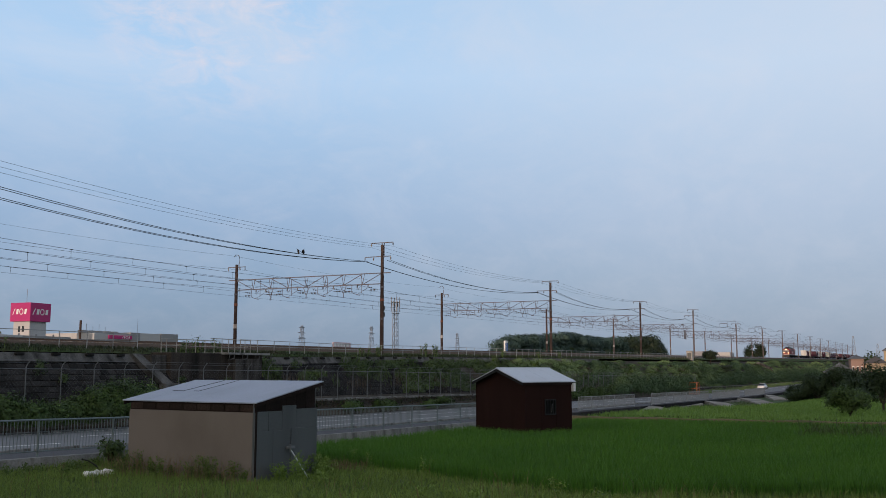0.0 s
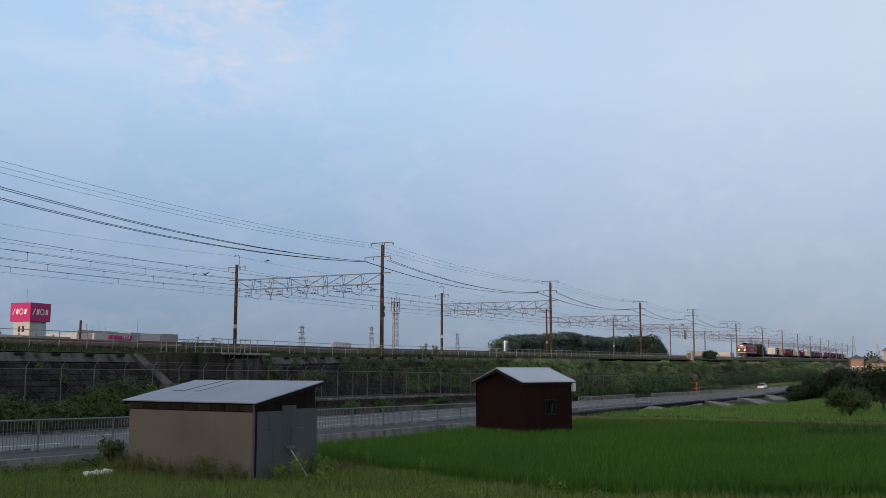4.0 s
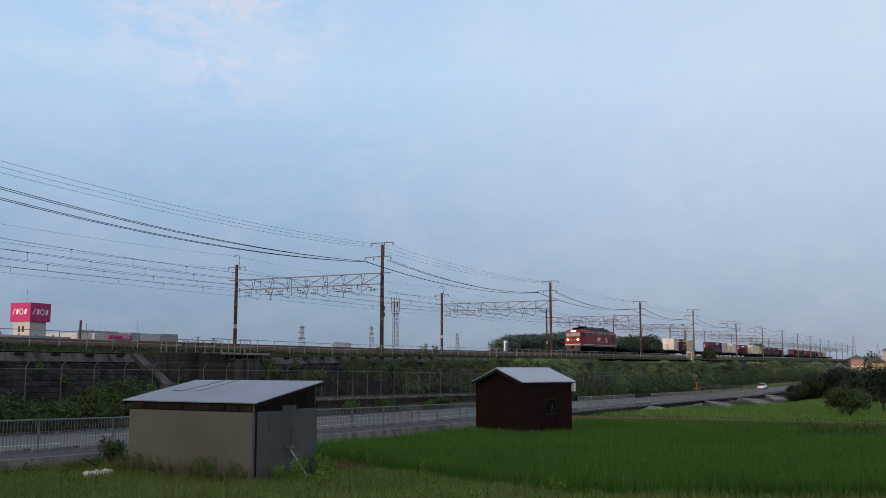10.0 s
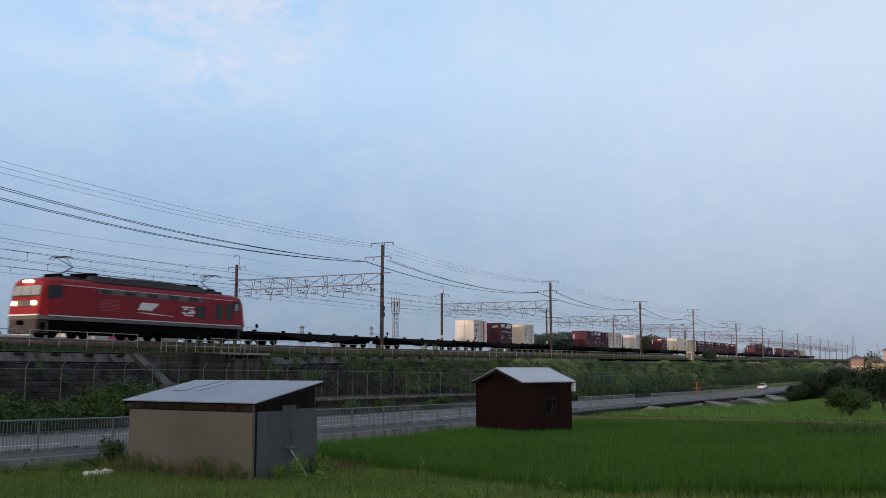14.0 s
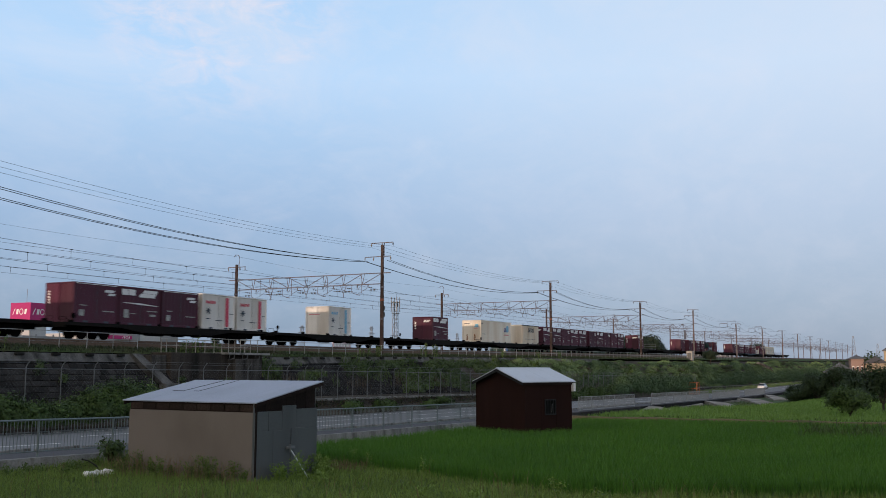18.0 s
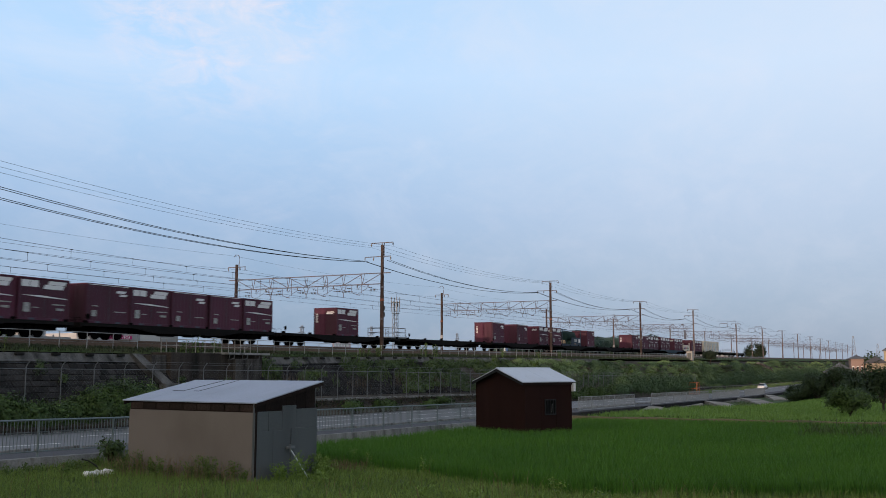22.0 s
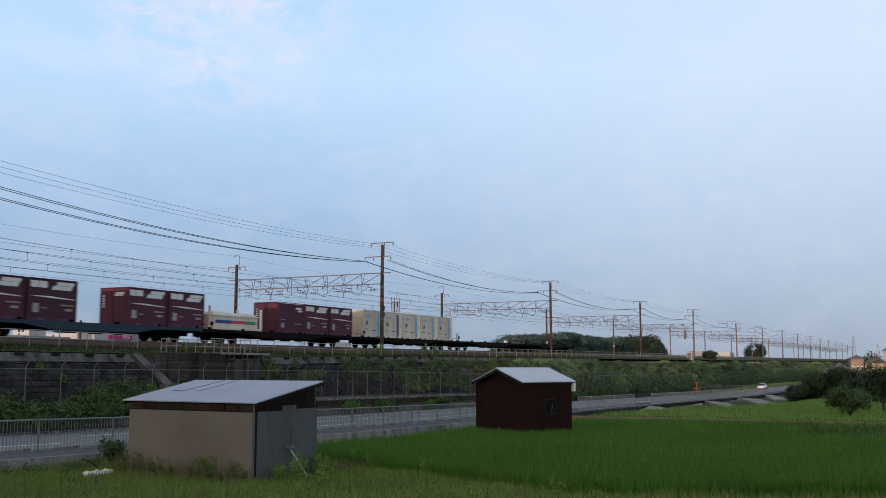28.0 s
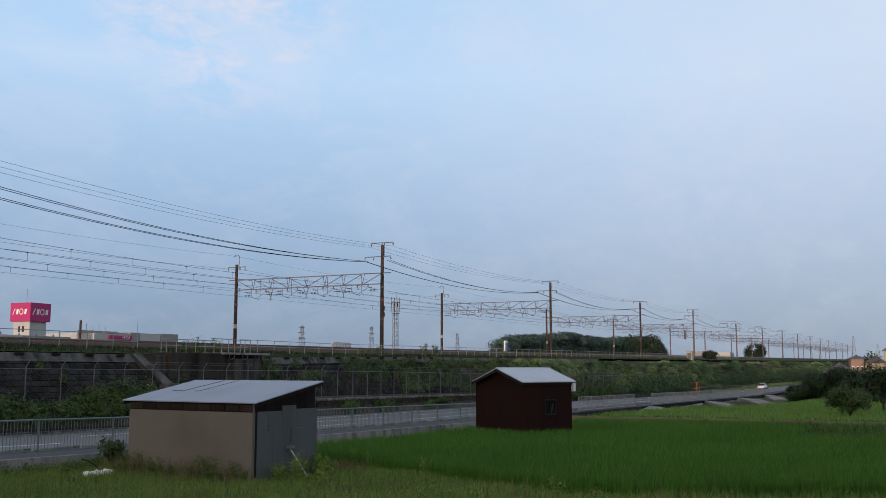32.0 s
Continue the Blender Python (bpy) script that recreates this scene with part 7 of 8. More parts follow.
def field_trees():
    tree(71.8, 3.95, -0.3, 2.08, 1.58, 0.08, 9000, 0.14, BUSH, "small broad green tree at the paddy's edge", low=0.12, seed=3)
    tree(81.0, 2.1, -0.4, 3.75, 1.6, 0.1, 5200, 0.17, DARKLEAF, "dark leafy tree beside the field", low=0.2, seed=4)
    for i, (x, y, h, w) in enumerate(((128, 13.0, 2.6, 2.0), (126, 10.6, 3.9, 2.2), (124, 8.2, 4.3, 2.4), (122, 5.4, 4.0, 2.3), (133, 12.2, 3.3, 2.2), (118, 3.2, 3.8, 2.2), (130, 7.0, 4.3, 2.6), (140, 4.0, 5.0, 2.8))):
        tree(x, y, float(field_z(x, y)) - 0.1, h - 0.25, w, 0.09, 7500, 0.2, DARKLEAF, "dark green bushy tree behind the paddies", low=0.04, seed=20 + i)
    n = 22000
    x, y = RNG.uniform(82, 150, n), RNG.uniform(-3, 14.8, n)
    z = field_z(x, y)
    stuff("field_grass", cards("field_grass", blades(np.stack([x, y, z], 1), np.full(n, 0.35), 0.09, 0.5, RNG), 4, RICE_FAR), "pale green grass beside the paddies", "grass")
    n = 9000
    x, y = RNG.uniform(64.5, 132, n), RNG.uniform(15, 24.2, n)
    ok = (x > np.interp(y, [11.4, 13.8, 16.4, 18.8, 20.2, 20.6], [96, 88, 86, 78, 70, 64.3])) & (np.array([noise.noise(Vector((a * 0.3, b * 0.5, 6.0))) for a, b in zip(x, y)]) > 0.15)
    x, y = x[ok], y[ok]
    stuff("ditch_weeds", cards("ditch_weeds", blades(np.stack([x, y, along(x, LAND_Z)], 1), np.full(len(x), 0.24), 0.05, 0.5, RNG), 4, NEARIVY), "weeds in the ditch below the road", "weeds")
    tree(215, 39.6, lz(215) - 0.9, 2.9, 1.7, 0.12, 3000, 0.26, EVERGREEN, "small dark tree on the bank", low=0.35, seed=51)
    tree(222, 37.6, 2.4, 1.6, 1.9, 0.08, 1800, 0.24, EVERGREEN, "dark rounded shrub on the bank", low=0.02, seed=53)
    tree(330, 37.9, 3.9, 2.2, 1.9, 0.08, 1200, 0.3, EVERGREEN, "dark rounded shrub on the bank", low=0.02, seed=54)
    tree(515, 72, 6.5, 10.2, 5.2, 0.3, 4200, 0.7, EVERGREEN, "dark tree behind the railway", low=0.2, seed=52)


def far_woods():
    """A wooded hill behind the railway: lumps of leaves over a rising ground."""
    rng = np.random.default_rng(11)
    pts = []
    xs = [466, 474, 520, 590, 650, 700, 757, 803, 840, 868]
    tops = [15.5, 20.0, 23.4, 27.4, 26.0, 27.5, 29.5, 31.0, 28.5, 19.0]
    for k in range(620):
        x = rng.uniform(474, 860)
        top = float(np.interp(x, xs, tops))
        y = 200 + rng.uniform(-14, 40)
        r = rng.uniform(3.0, 5.5)
        z = top * (1 - ((y - 205) / 60) ** 2) - r * 0.75 + rng.uniform(-9, 0.6) * (1 if rng.uniform() < 0.6 else 0.15)
        pts.append(mound((x * y / 200, y, max(z, 2)), (r * 1.25, r, r * 0.85), 300, 1.0, rng, 0.1))
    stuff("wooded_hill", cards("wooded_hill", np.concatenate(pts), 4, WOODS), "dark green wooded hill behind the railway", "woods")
    s = Shape()
    s.loft([[(x * y / 200, y, h * k) for y, k in ((188, 0), (194, 0.62), (208, 0.72), (250, 0))] for x, h in zip(xs, tops)])
    solo("hill_ground", s, GRASSY, "earth of the wooded hill", "hill", kind="structure")
    pts = []
    for k in range(40):
        pts.append(mound((485 + rng.normal(0, 11), 120 + rng.normal(0, 3), 12 + rng.uniform(-4, 6.0)), (4.5, 4, 3.0), 150, 0.95, rng, 0.15))
    t = thing("tree", "tall dark tree group behind the railway", "tree", "trees behind the railway")
    part("trunk", Shape().rod((485, 120, 0), (485, 120, 14), 0.5, 0.3, n=8), BARK, t)
    part("crown", cards("crown", np.concatenate(pts), 4, EVERGREEN), EVERGREEN, t)


def bank_masonry():
    """Stone pitching on the bank's lower face, the abutment and its white rail."""
    rng = random.Random(5)
    blk = [Shape().cbox(-0.278, -0.178, -0.10, 0.278, 0.178, 0.05 + 0.012 * k, 0.02).mesh("stone", DARKCON) for k in range(3)]
    wall = thing("wall_pitching", "dark weathered stone pitching on the railway bank", "stone wall", kind="structure")
    rest = Shape()
    count = 0
    x = 30.0
    while x < 86:
        f0, l0 = fz(x) + 0.15, lz(x) - 0.42
        rise, run = l0 - f0, 2.2
        length = math.hypot(rise, run)
        ang = math.degrees(math.atan2(rise, run))
        n = int(length / 0.37)
        for j in range(n):
            t = (j + 0.5) / n
            px = x + (0.28 if j % 2 else 0.0) + rng.uniform(-0.02, 0.02)
            m = pose(px, 39.2 + shift(px) + run * t, f0 + rise * t, ang + rng.uniform(-1.2, 1.2), rng.uniform(-1.5, 1.5), rng.uniform(-2, 2))
            if 33 < px < 57 and count < 300 and (j > 2 or px > 38):
                part("stone", blk[rng.randrange(3)], DARKCON, wall, at=m)
                count += 1
            else:
                o = len(rest.v)
                src = Shape().box(-0.278, -0.178, -0.1, 0.278, 0.178, 0.05 + 0.02 * rng.random())
                rest.v += [tuple(m @ Vector(v)) for v in src.v]
                rest.f += [tuple(i + o for i in q) for q in src.f]
        x += 0.57
    me = bpy.data.meshes.new("pitching_stones")
    me.from_pydata(rest.v, [], rest.f)
    me.materials.append(DARKCON)
    tagged(part("pitching_stones", me, DARKCON, wall), kind="stuff")
    ab = thing("abutment", "stained dark concrete abutment with a pipe rail on top", "abutment", kind="structure")
    part("block", Shape().cbox(44.9, 40.3, 2.2, 54.0, 42.1, 4.06, 0.04), BLACKCON, ab)
    part("pier", Shape().cbox(50.2, 39.6, 1.6, 52.9, 40.6, 3.7, 0.04), STAINED, ab)
    part("slab", Shape().cbox(49.6, 39.7, 3.98, 54.1, 42.1, 4.12, 0.02), CONCRETE, ab)
    part("slope_beam", Shape().add([(42.5, 41.1, 3.95), (43.2, 41.1, 3.95), (44.3, 39.5, 2.2), (43.4, 39.5, 2.2), (42.5, 41.6, 3.95), (43.2, 41.6, 3.95), (44.3, 40.1, 2.2), (43.4, 40.1, 2.2)],
                                   [(0, 1, 2, 3), (7, 6, 5, 4), (0, 4, 5, 1), (3, 2, 6, 7), (0, 3, 7, 4), (1, 5, 6, 2)]), PALECON, ab, "slanting concrete beam")
    part("foot_block", Shape().cbox(43.5, 39.35, 1.5, 46.6, 39.9, 2.2, 0.03), PALECON, ab, "pale footing at the beam's lower end")
    part("flank", Shape().cbox(43.6, 40.6, 2.2, 44.88, 41.5, 3.9, 0.04), STAINED, ab, "brown-stained flank")
    for x in np.arange(49.8, 54.2, 1.35):
        part("bracket", Shape().tube([(x, 39.75, 4.0), (x - 0.3, 39.6, 3.62), (x + 0.25, 39.6, 3.75), (x + 0.45, 39.75, 4.0)], 0.035, 5), PALECON, ab, "pale steel bracket")
    r = thing("platform_rail", "dull white pipe rail on the abutment", "handrail")
    posts = [45.0, 45.45, 46.35, 47.25, 48.15, 49.05, 49.95, 50.75, 51.45, 52.1, 52.7, 53.2, 53.8]
    for x in posts:
        part("post", Shape().rod((x, 41.2, 4.05), (x, 41.2, 4.93 if x < 50.5 else 5.08), 0.028, n=6), DULLWHITE, r)
    part("top_pipe", Shape().rod((45, 41.2, 4.9), (50.6, 41.2, 4.9), 0.024, n=6), DULLWHITE, r)
    part("top_pipe", Shape().rod((49.6, 41.2, 5.06), (53.8, 41.2, 5.0), 0.024, n=6), DULLWHITE, r)
    part("mid_pipe", Shape().rod((45, 41.2, 4.5), (53.8, 41.2, 4.5), 0.02, n=6), DULLWHITE, r)
    box = thing("relay_cabinet", "pale concrete relay cabinet on the bank", "cabinet", at=pose(199.5, 40.4, 4.9))
    part("body", Shape().cbox(0, 0, 0, 1.3, 1.2, 1.85, 0.03), DULLWHITE, box)
    part("lid", Shape().cbox(-0.08, -0.08, 1.85, 1.38, 1.28, 1.98, 0.03), DULLWHITE, box)
    part("door", Shape().cbox(-0.03, 0.2, 0.3, 0.01, 1.0, 1.6, 0.008), GREYSHEET, box, "grey door")


paddies()
foreground()
bank_plants()
field_trees()
far_woods()
bank_masonry()


# ---- the distance: shopping centre, masts, houses ----
MAGENTA = mat("magenta_sign", (0.42, 0.02, 0.14), 0.5, var=0.05, s1=0.3, s2=5, bump=0)
MALLWHITE = mat("mall_white_wall", (0.42, 0.415, 0.41), 0.7, var=0.06, s1=0.1, s2=3, bump=0, col2=(0.5, 0.49, 0.46))
MALLGREY = mat("mall_grey_wall", (0.26, 0.26, 0.26), 0.7, var=0.06, s1=0.1, s2=3, bump=0)
MASTGREY = mat("mast_grey", (0.24, 0.26, 0.29), 0.7, 0.1, var=0.1, bump=0)
ROOFDARK = mat("dark_tile_roof", (0.06, 0.058, 0.06), 0.7, var=0.2, s1=0.5, s2=8, bump=0.3)
ROOFGREY = mat("grey_tile_roof", (0.08, 0.087, 0.10), 0.6, var=0.2, s1=0.5, s2=8, bump=0.3)
WALLCREAM = mat("cream_house_wall", (0.38, 0.31, 0.22), 0.8, var=0.08, s1=0.4, s2=8, bump=0.1)
WALLPINK = mat("salmon_house_wall", (0.28, 0.195, 0.165), 0.8, var=0.08, s1=0.4, s2=8, bump=0.1)
WALLBLUE = mat("blue_sign_panel", (0.05, 0.14, 0.36), 0.6, var=0.05, bump=0)
RAMPCON = mat("mossy_ramp_concrete", (0.30, 0.275, 0.235), 0.9, var=0.25, s1=0.35, s2=9, bump=0.4, col2=(0.11, 0.105, 0.08), stain=0.9)
PANELGREY = mat("aerial_panel_grey", (0.24, 0.24, 0.26), 0.6, var=0.1, bump=0)
PALEPINK = mat("pale_pink_board", (0.55, 0.42, 0.45), 0.6, var=0.08, s1=0.5, s2=6, bump=0)
ORANGE = mat("orange_paint", (0.42, 0.13, 0.04), 0.6, var=0.2, s1=2, s2=20, bump=0.05)
CARWHITE = mat("white_car_paint", (0.62, 0.63, 0.65), 0.3, var=0.04, bump=0)


def plain_mark(s, x0, z0, w, h, y):
    """Plain white shapes on a sign board: a slanted bar, a ring and two slanted blocks."""
    s.add([(x0, y, z0), (x0 + w * 0.05, y, z0), (x0 + w * 0.20, y, z0 + h), (x0 + w * 0.15, y, z0 + h)], [(0, 1, 2, 3)])
    s.add([(x0 + w * 0.24, y, z0 + h * 0.08), (x0 + w * 0.38, y, z0 + h * 0.08), (x0 + w * 0.42, y, z0 + h * 0.9), (x0 + w * 0.28, y, z0 + h * 0.9)], [(0, 1, 2, 3)])
    n = 14
    ring = [(math.cos(k * 2 * math.pi / n), math.sin(k * 2 * math.pi / n)) for k in range(n)]
    c = (x0 + w * 0.58, z0 + h * 0.5)
    o = len(s.v)
    s.v += [(c[0] + a * w * 0.13, y, c[1] + b * h * 0.5) for a, b in ring] + [(c[0] + a * w * 0.09, y, c[1] + b * h * 0.37) for a, b in ring]
    s.f += [(o + k, o + (k + 1) % n, o + n + (k + 1) % n, o + n + k) for k in range(n)]
    s.add([(x0 + w * 0.76, y, z0 + h * 0.08), (x0 + w * 0.90, y, z0 + h * 0.08), (x0 + w * 0.94, y, z0 + h * 0.9), (x0 + w * 0.80, y, z0 + h * 0.9)], [(0, 1, 2, 3)])
    return s


def sign_tower():
    """The square magenta sign box on a white stair tower; one corner points at the railway."""
    # its corner nearest the line, and the two faces that are seen
    m = Matrix.Translation((256.3, 300.0, 0)) @ pose(0, 0, 0, 0, 0, 4.7)
    t = thing("sign_tower", "magenta sign box on a white roof tower", "sign tower", at=m)
    part("tower", Shape().cbox(0.9, 0.9, 0, 9.4, 9.0, 21.35, 0.1), MALLWHITE, t, "white tower")
    part("sign_box", Shape().add([(0, 9.9, 21.4), (0, 0, 21.4), (10.4, 0, 21.4), (10.4, 9.9, 21.4), (0, 9.9, 28.5), (0, 0, 28.5), (10.4, 0, 28.5), (10.4, 9.9, 28.5)],
                                 [(0, 1, 5, 4), (1, 2, 6, 5), (2, 3, 7, 6), (3, 0, 4, 7), (4, 5, 6, 7), (3, 2, 1, 0)]), MAGENTA, t, "magenta sign box")
    left = Matrix.Translation((0, 9.9, 21.4)) @ pose(0, 0, 0, 0, 0, -90)
    right = Matrix.Translation((0, 0, 21.4))
    part("emblem", plain_mark(Shape(), 1.0, 2.5, 7.7, 2.4, -0.05), WHITEPAINT, t, "plain white emblem shapes", at=left)
    part("emblem", plain_mark(Shape(), 1.0, 2.5, 8.6, 2.4, -0.05), WHITEPAINT, t, "plain white emblem shapes", at=right)
    for k in range(2):
        part("tower_window", Shape().box(0.83, 3.6 + k * 1.9, 17.4, 0.92, 4.6 + k * 1.9, 19.6), DARKGLASS, t)
    part("aerial", Shape().rod((4, 6, 28.3), (4, 6, 34), 0.09, n=5), MASTGREY, t)
    for k in range(7):
        part("rail_post", Shape().box(1.1 + k * 1.15, 0.82, 20.7, 1.5 + k * 1.15, 0.9, 21.3), MALLGREY, t)


def shopping_centre():
    c = thing("shopping_centre", "long white shopping centre with grey bays and a magenta band", "shopping centre")
    part("wall_block", Shape().cbox(200, 300, 0, 276, 340, 15.2, 0.1), MALLWHITE, c, "low white wing")
    part("wall_block", Shape().cbox(288.5, 300, 0, 308, 340, 18.2, 0.1), MALLWHITE, c, "white wing")
    part("wall_block", Shape().cbox(308, 299.4, 0, 314, 340, 18.9, 0.1), MALLGREY, c, "grey bay")
    part("wall_block", Shape().cbox(314, 300, 0, 327, 340, 18.8, 0.1), MALLWHITE, c, "white wing")
    part("wall_block", Shape().cbox(327, 299.6, 0, 338, 340, 19.0, 0.1), MALLGREY, c, "grey bay")
    part("wall_block", Shape().cbox(234, 296, 0, 250, 300, 15.8, 0.1), MALLWHITE, c, "white stair block")
    part("sign_band", Shape().box(296, 299.3, 15.9, 309, 299.9, 17.4), MAGENTA, c, "magenta band")
    part("emblem", plain_mark(Shape(), 303, 16.1, 5.0, 1.1, 299.25), WHITEPAINT, c, "plain white emblem shapes")
    for k in range(5):
        part("roof_unit", Shape().cbox(288 + k * 4.3, 306, 18.2, 290.5 + k * 4.3, 309, 19.3, 0.05), MALLGREY, c)
    for k in range(4):
        part("aerial", Shape().rod((288 + k * 3.4, 304, 18.2), (288 + k * 3.4, 304, 22.0 - (k % 2)), 0.07, n=4), MASTGREY, c)
    part("aerial", Shape().rod((319, 306, 18.8), (319, 306, 25.5), 0.06, n=4), MASTGREY, c)
    part("parapet", Shape().box(200, 299.7, 15.2, 276, 299.95, 15.9), MALLGREY, c)
    for k in range(9):
        part("parapet_post", Shape().box(203 + k * 8, 299.5, 15.2, 203.6 + k * 8, 299.7, 16.6), MALLGREY, c)
    b = thing("far_block", "small pale building behind the railway", "building")
    part("wall_block", Shape().cbox(228, 320, 0, 241, 335, 18.5, 0.1), MALLGREY, b)


def lattice_mast(x, y, top, half, waist, arms, label, rod=None):
    m = thing("pylon", label, "pylon", "pylons on the skyline", at=pose(x, y, 0))
    legs = [(-1, -1), (1, -1), (1, 1), (-1, 1)]
    for a, b in legs:
        part("leg", Shape().rod((a * half, b * half, 0), (a * waist, b * waist, top), rod or 0.11 * half / 2.2, n=4), MASTGREY, m)
    n = 9
    s = Shape()
    for k in range(n):
        z0, z1 = top * k / n, top * (k + 1) / n
        r0, r1 = half + (waist - half) * k / n, half + (waist - half) * (k + 1) / n
        for (a, b), (c, d) in zip(legs, legs[1:] + legs[:1]):
            s.rod((a * r0, b * r0, z0), (c * r1, d * r1, z1), (rod or 0.1 * half / 2.2) * 0.5, n=3, caps=False)
            s.rod((c * r0, d * r0, z0), (a * r1, b * r1, z1), (rod or 0.1 * half / 2.2) * 0.5, n=3, caps=False)
    tagged(part("bracing", s, MASTGREY, m), kind="stuff")
    for z, w in arms:
        part("crossarm", Shape().rod((-w, 0, z), (0, 0, z + 0.8), 0.18, n=4).rod((w, 0, z), (0, 0, z + 0.8), 0.18, n=4).rod((-w, 0, z), (w, 0, z), 0.16, n=4), MASTGREY, m)
    return m


def masts():
    for x, y, top in ((510, 350, 31.4), (598, 350, 34.2), (744, 350, 34.3)):
        lattice_mast(x, y, top, 2.6, 0.5, ((top - 1.5, 3.2), (top - 5.0, 4.6), (top - 8.5, 4.2)), "grey lattice pylon with three crossarms")
    for x, y, top in ((4000, 196, 132), (4300, 120, 110), (3700, 60, 90)):
        lattice_mast(x, y, top, 13, 2.0, ((top - 8, 12), (top - 24, 16), (top - 40, 15)), "tall hazy pylon far along the line")
    # mobile phone mast
    m = lattice_mast(217.3, 120, 20.0, 0.62, 0.5, (), "grey lattice telephone mast with aerial panels", 0.07)
    m.name = "telephone_mast"
    for k in range(8):
        a = k * math.pi / 4
        part("aerial_panel", Shape().cbox(math.cos(a) * 1.15 - 0.08, math.sin(a) * 1.15 - 0.08, 18.0 if k % 2 else 19.4, math.cos(a) * 1.15 + 0.08, math.sin(a) * 1.15 + 0.08, 21.8 if k % 2 else 20.8, 0.03), PANELGREY, m)
    for z in (17.6, 20.4):
        part("platform", Shape().rod((0, 0, z), (0, 0, z + 0.12), 1.2, n=12), MASTGREY, m)
    # small signs and posts behind the tracks
    s = thing("roadside_sign", "low pale pink roadside board with faded bars", "sign", at=pose(281.5, 180, 0))
    part("board", Shape().cbox(0, 0, 10.9, 11.5, 0.4, 12.6, 0.05), PALEPINK, s)
    part("lettering", bar_marks(Shape(), 0.6, 11.15, 10.0, 1.1, 5, -0.02), WHITEPAINT, s, "faded white lettering bars")
    for x in (1.0, 10.4):
        part("leg", Shape().rod((x, 0.2, 0), (x, 0.2, 10.9), 0.15, n=6), MASTGREY, s)
    s = thing("pole_sign", "tall blue and white pole sign behind the railway", "sign", at=pose(230.5, 95, 0))
    part("pole", Shape().rod((1.8, 0.6, 0), (1.8, 0.6, 8.0), 0.2, n=8), MASTGREY, s)
    part("board", Shape().cbox(1.0, 0, 7.2, 2.6, 0.5, 10.6, 0.05), WHITEPAINT, s)
    for a in (0.95, 1.9):
        part("stripe", Shape().box(a, -0.03, 7.4, a + 0.7, 0.0, 10.0), WALLBLUE, s, "blue stripe")
    p = thing("signal_post", "dark steel post with a small box beside the track", "post", at=pose(60.9, 65, 4.0))
    part("post", Shape().rod((0, 0, -2.5), (0, 0, 3.3), 0.10, n=8), RUSTY, p)
    part("box", Shape().cbox(-0.1, -0.5, 0.4, 0.5, 0.0, 1.0, 0.03), RUSTY, p)
    b = thing("far_block", "pale industrial building behind the railway", "building")
    part("wall_block", Shape().cbox(560, 107.1, 0, 572, 112.5, 13.6, 0.1), PANELGREY, b)
    part("wall_block", Shape().cbox(640, 105.4, 0, 655, 114.0, 14.4, 0.1), MALLWHITE, b)
    b = thing("far_block", "hazy office block on the far horizon", "building", at=pose(2300, 20, 0))
    part("wall_block", Shape().cbox(0, -60, 0, 60, 10, 76, 0.3), MALLGREY, b)


def house(x, y, z, w, d, wall_h, roof_h, wm, rm, turn, label):
    h = thing("house", label, "house", "houses beyond the fields", at=Matrix.Translation((x, y, z)) @ pose(0, 0, 0, 0, 0, turn))
    part("wall", Shape().cbox(-w / 2, -d / 2, 0, w / 2, d / 2, wall_h, 0.03), wm, h)
    e = 0.5
    part("roof", Shape().add([(-w / 2 - e, -d / 2 - e, wall_h), (w / 2 + e, -d / 2 - e, wall_h), (w / 2 + e, d / 2 + e, wall_h), (-w / 2 - e, d / 2 + e, wall_h), (-w / 2 + 0.6, 0, wall_h + roof_h), (w / 2 - 0.6, 0, wall_h + roof_h),
                              (-w / 2 - e, -d / 2 - e, wall_h - 0.15), (w / 2 + e, -d / 2 - e, wall_h - 0.15), (w / 2 + e, d / 2 + e, wall_h - 0.15), (-w / 2 - e, d / 2 + e, wall_h - 0.15)],
                             [(0, 1, 5, 4), (1, 2, 5), (2, 3, 4, 5), (3, 0, 4), (0, 6, 7, 1), (1, 7, 8, 2), (2, 8, 9, 3), (3, 9, 6, 0), (9, 8, 7, 6)]), rm, h)
    for k in range(3):
        win = part("window", Shape().cbox(-w / 2 - 0.05, -d / 2 + d * (k + 0.25) / 3, wall_h * 0.45, -w / 2 + 0.02, -d / 2 + d * (k + 0.7) / 3, wall_h * 0.75, 0.02), WHITEPAINT, h)
        part("pane", Shape().box(-w / 2 - 0.06, -d / 2 + d * (k + 0.28) / 3, wall_h * 0.48, -w / 2 - 0.045, -d / 2 + d * (k + 0.67) / 3, wall_h * 0.73), DARKGLASS, win)
    part("ridge", Shape().rod((-w / 2 + 0.6, 0, wall_h + roof_h), (w / 2 - 0.6, 0, wall_h + roof_h), 0.14, n=6), rm, h)


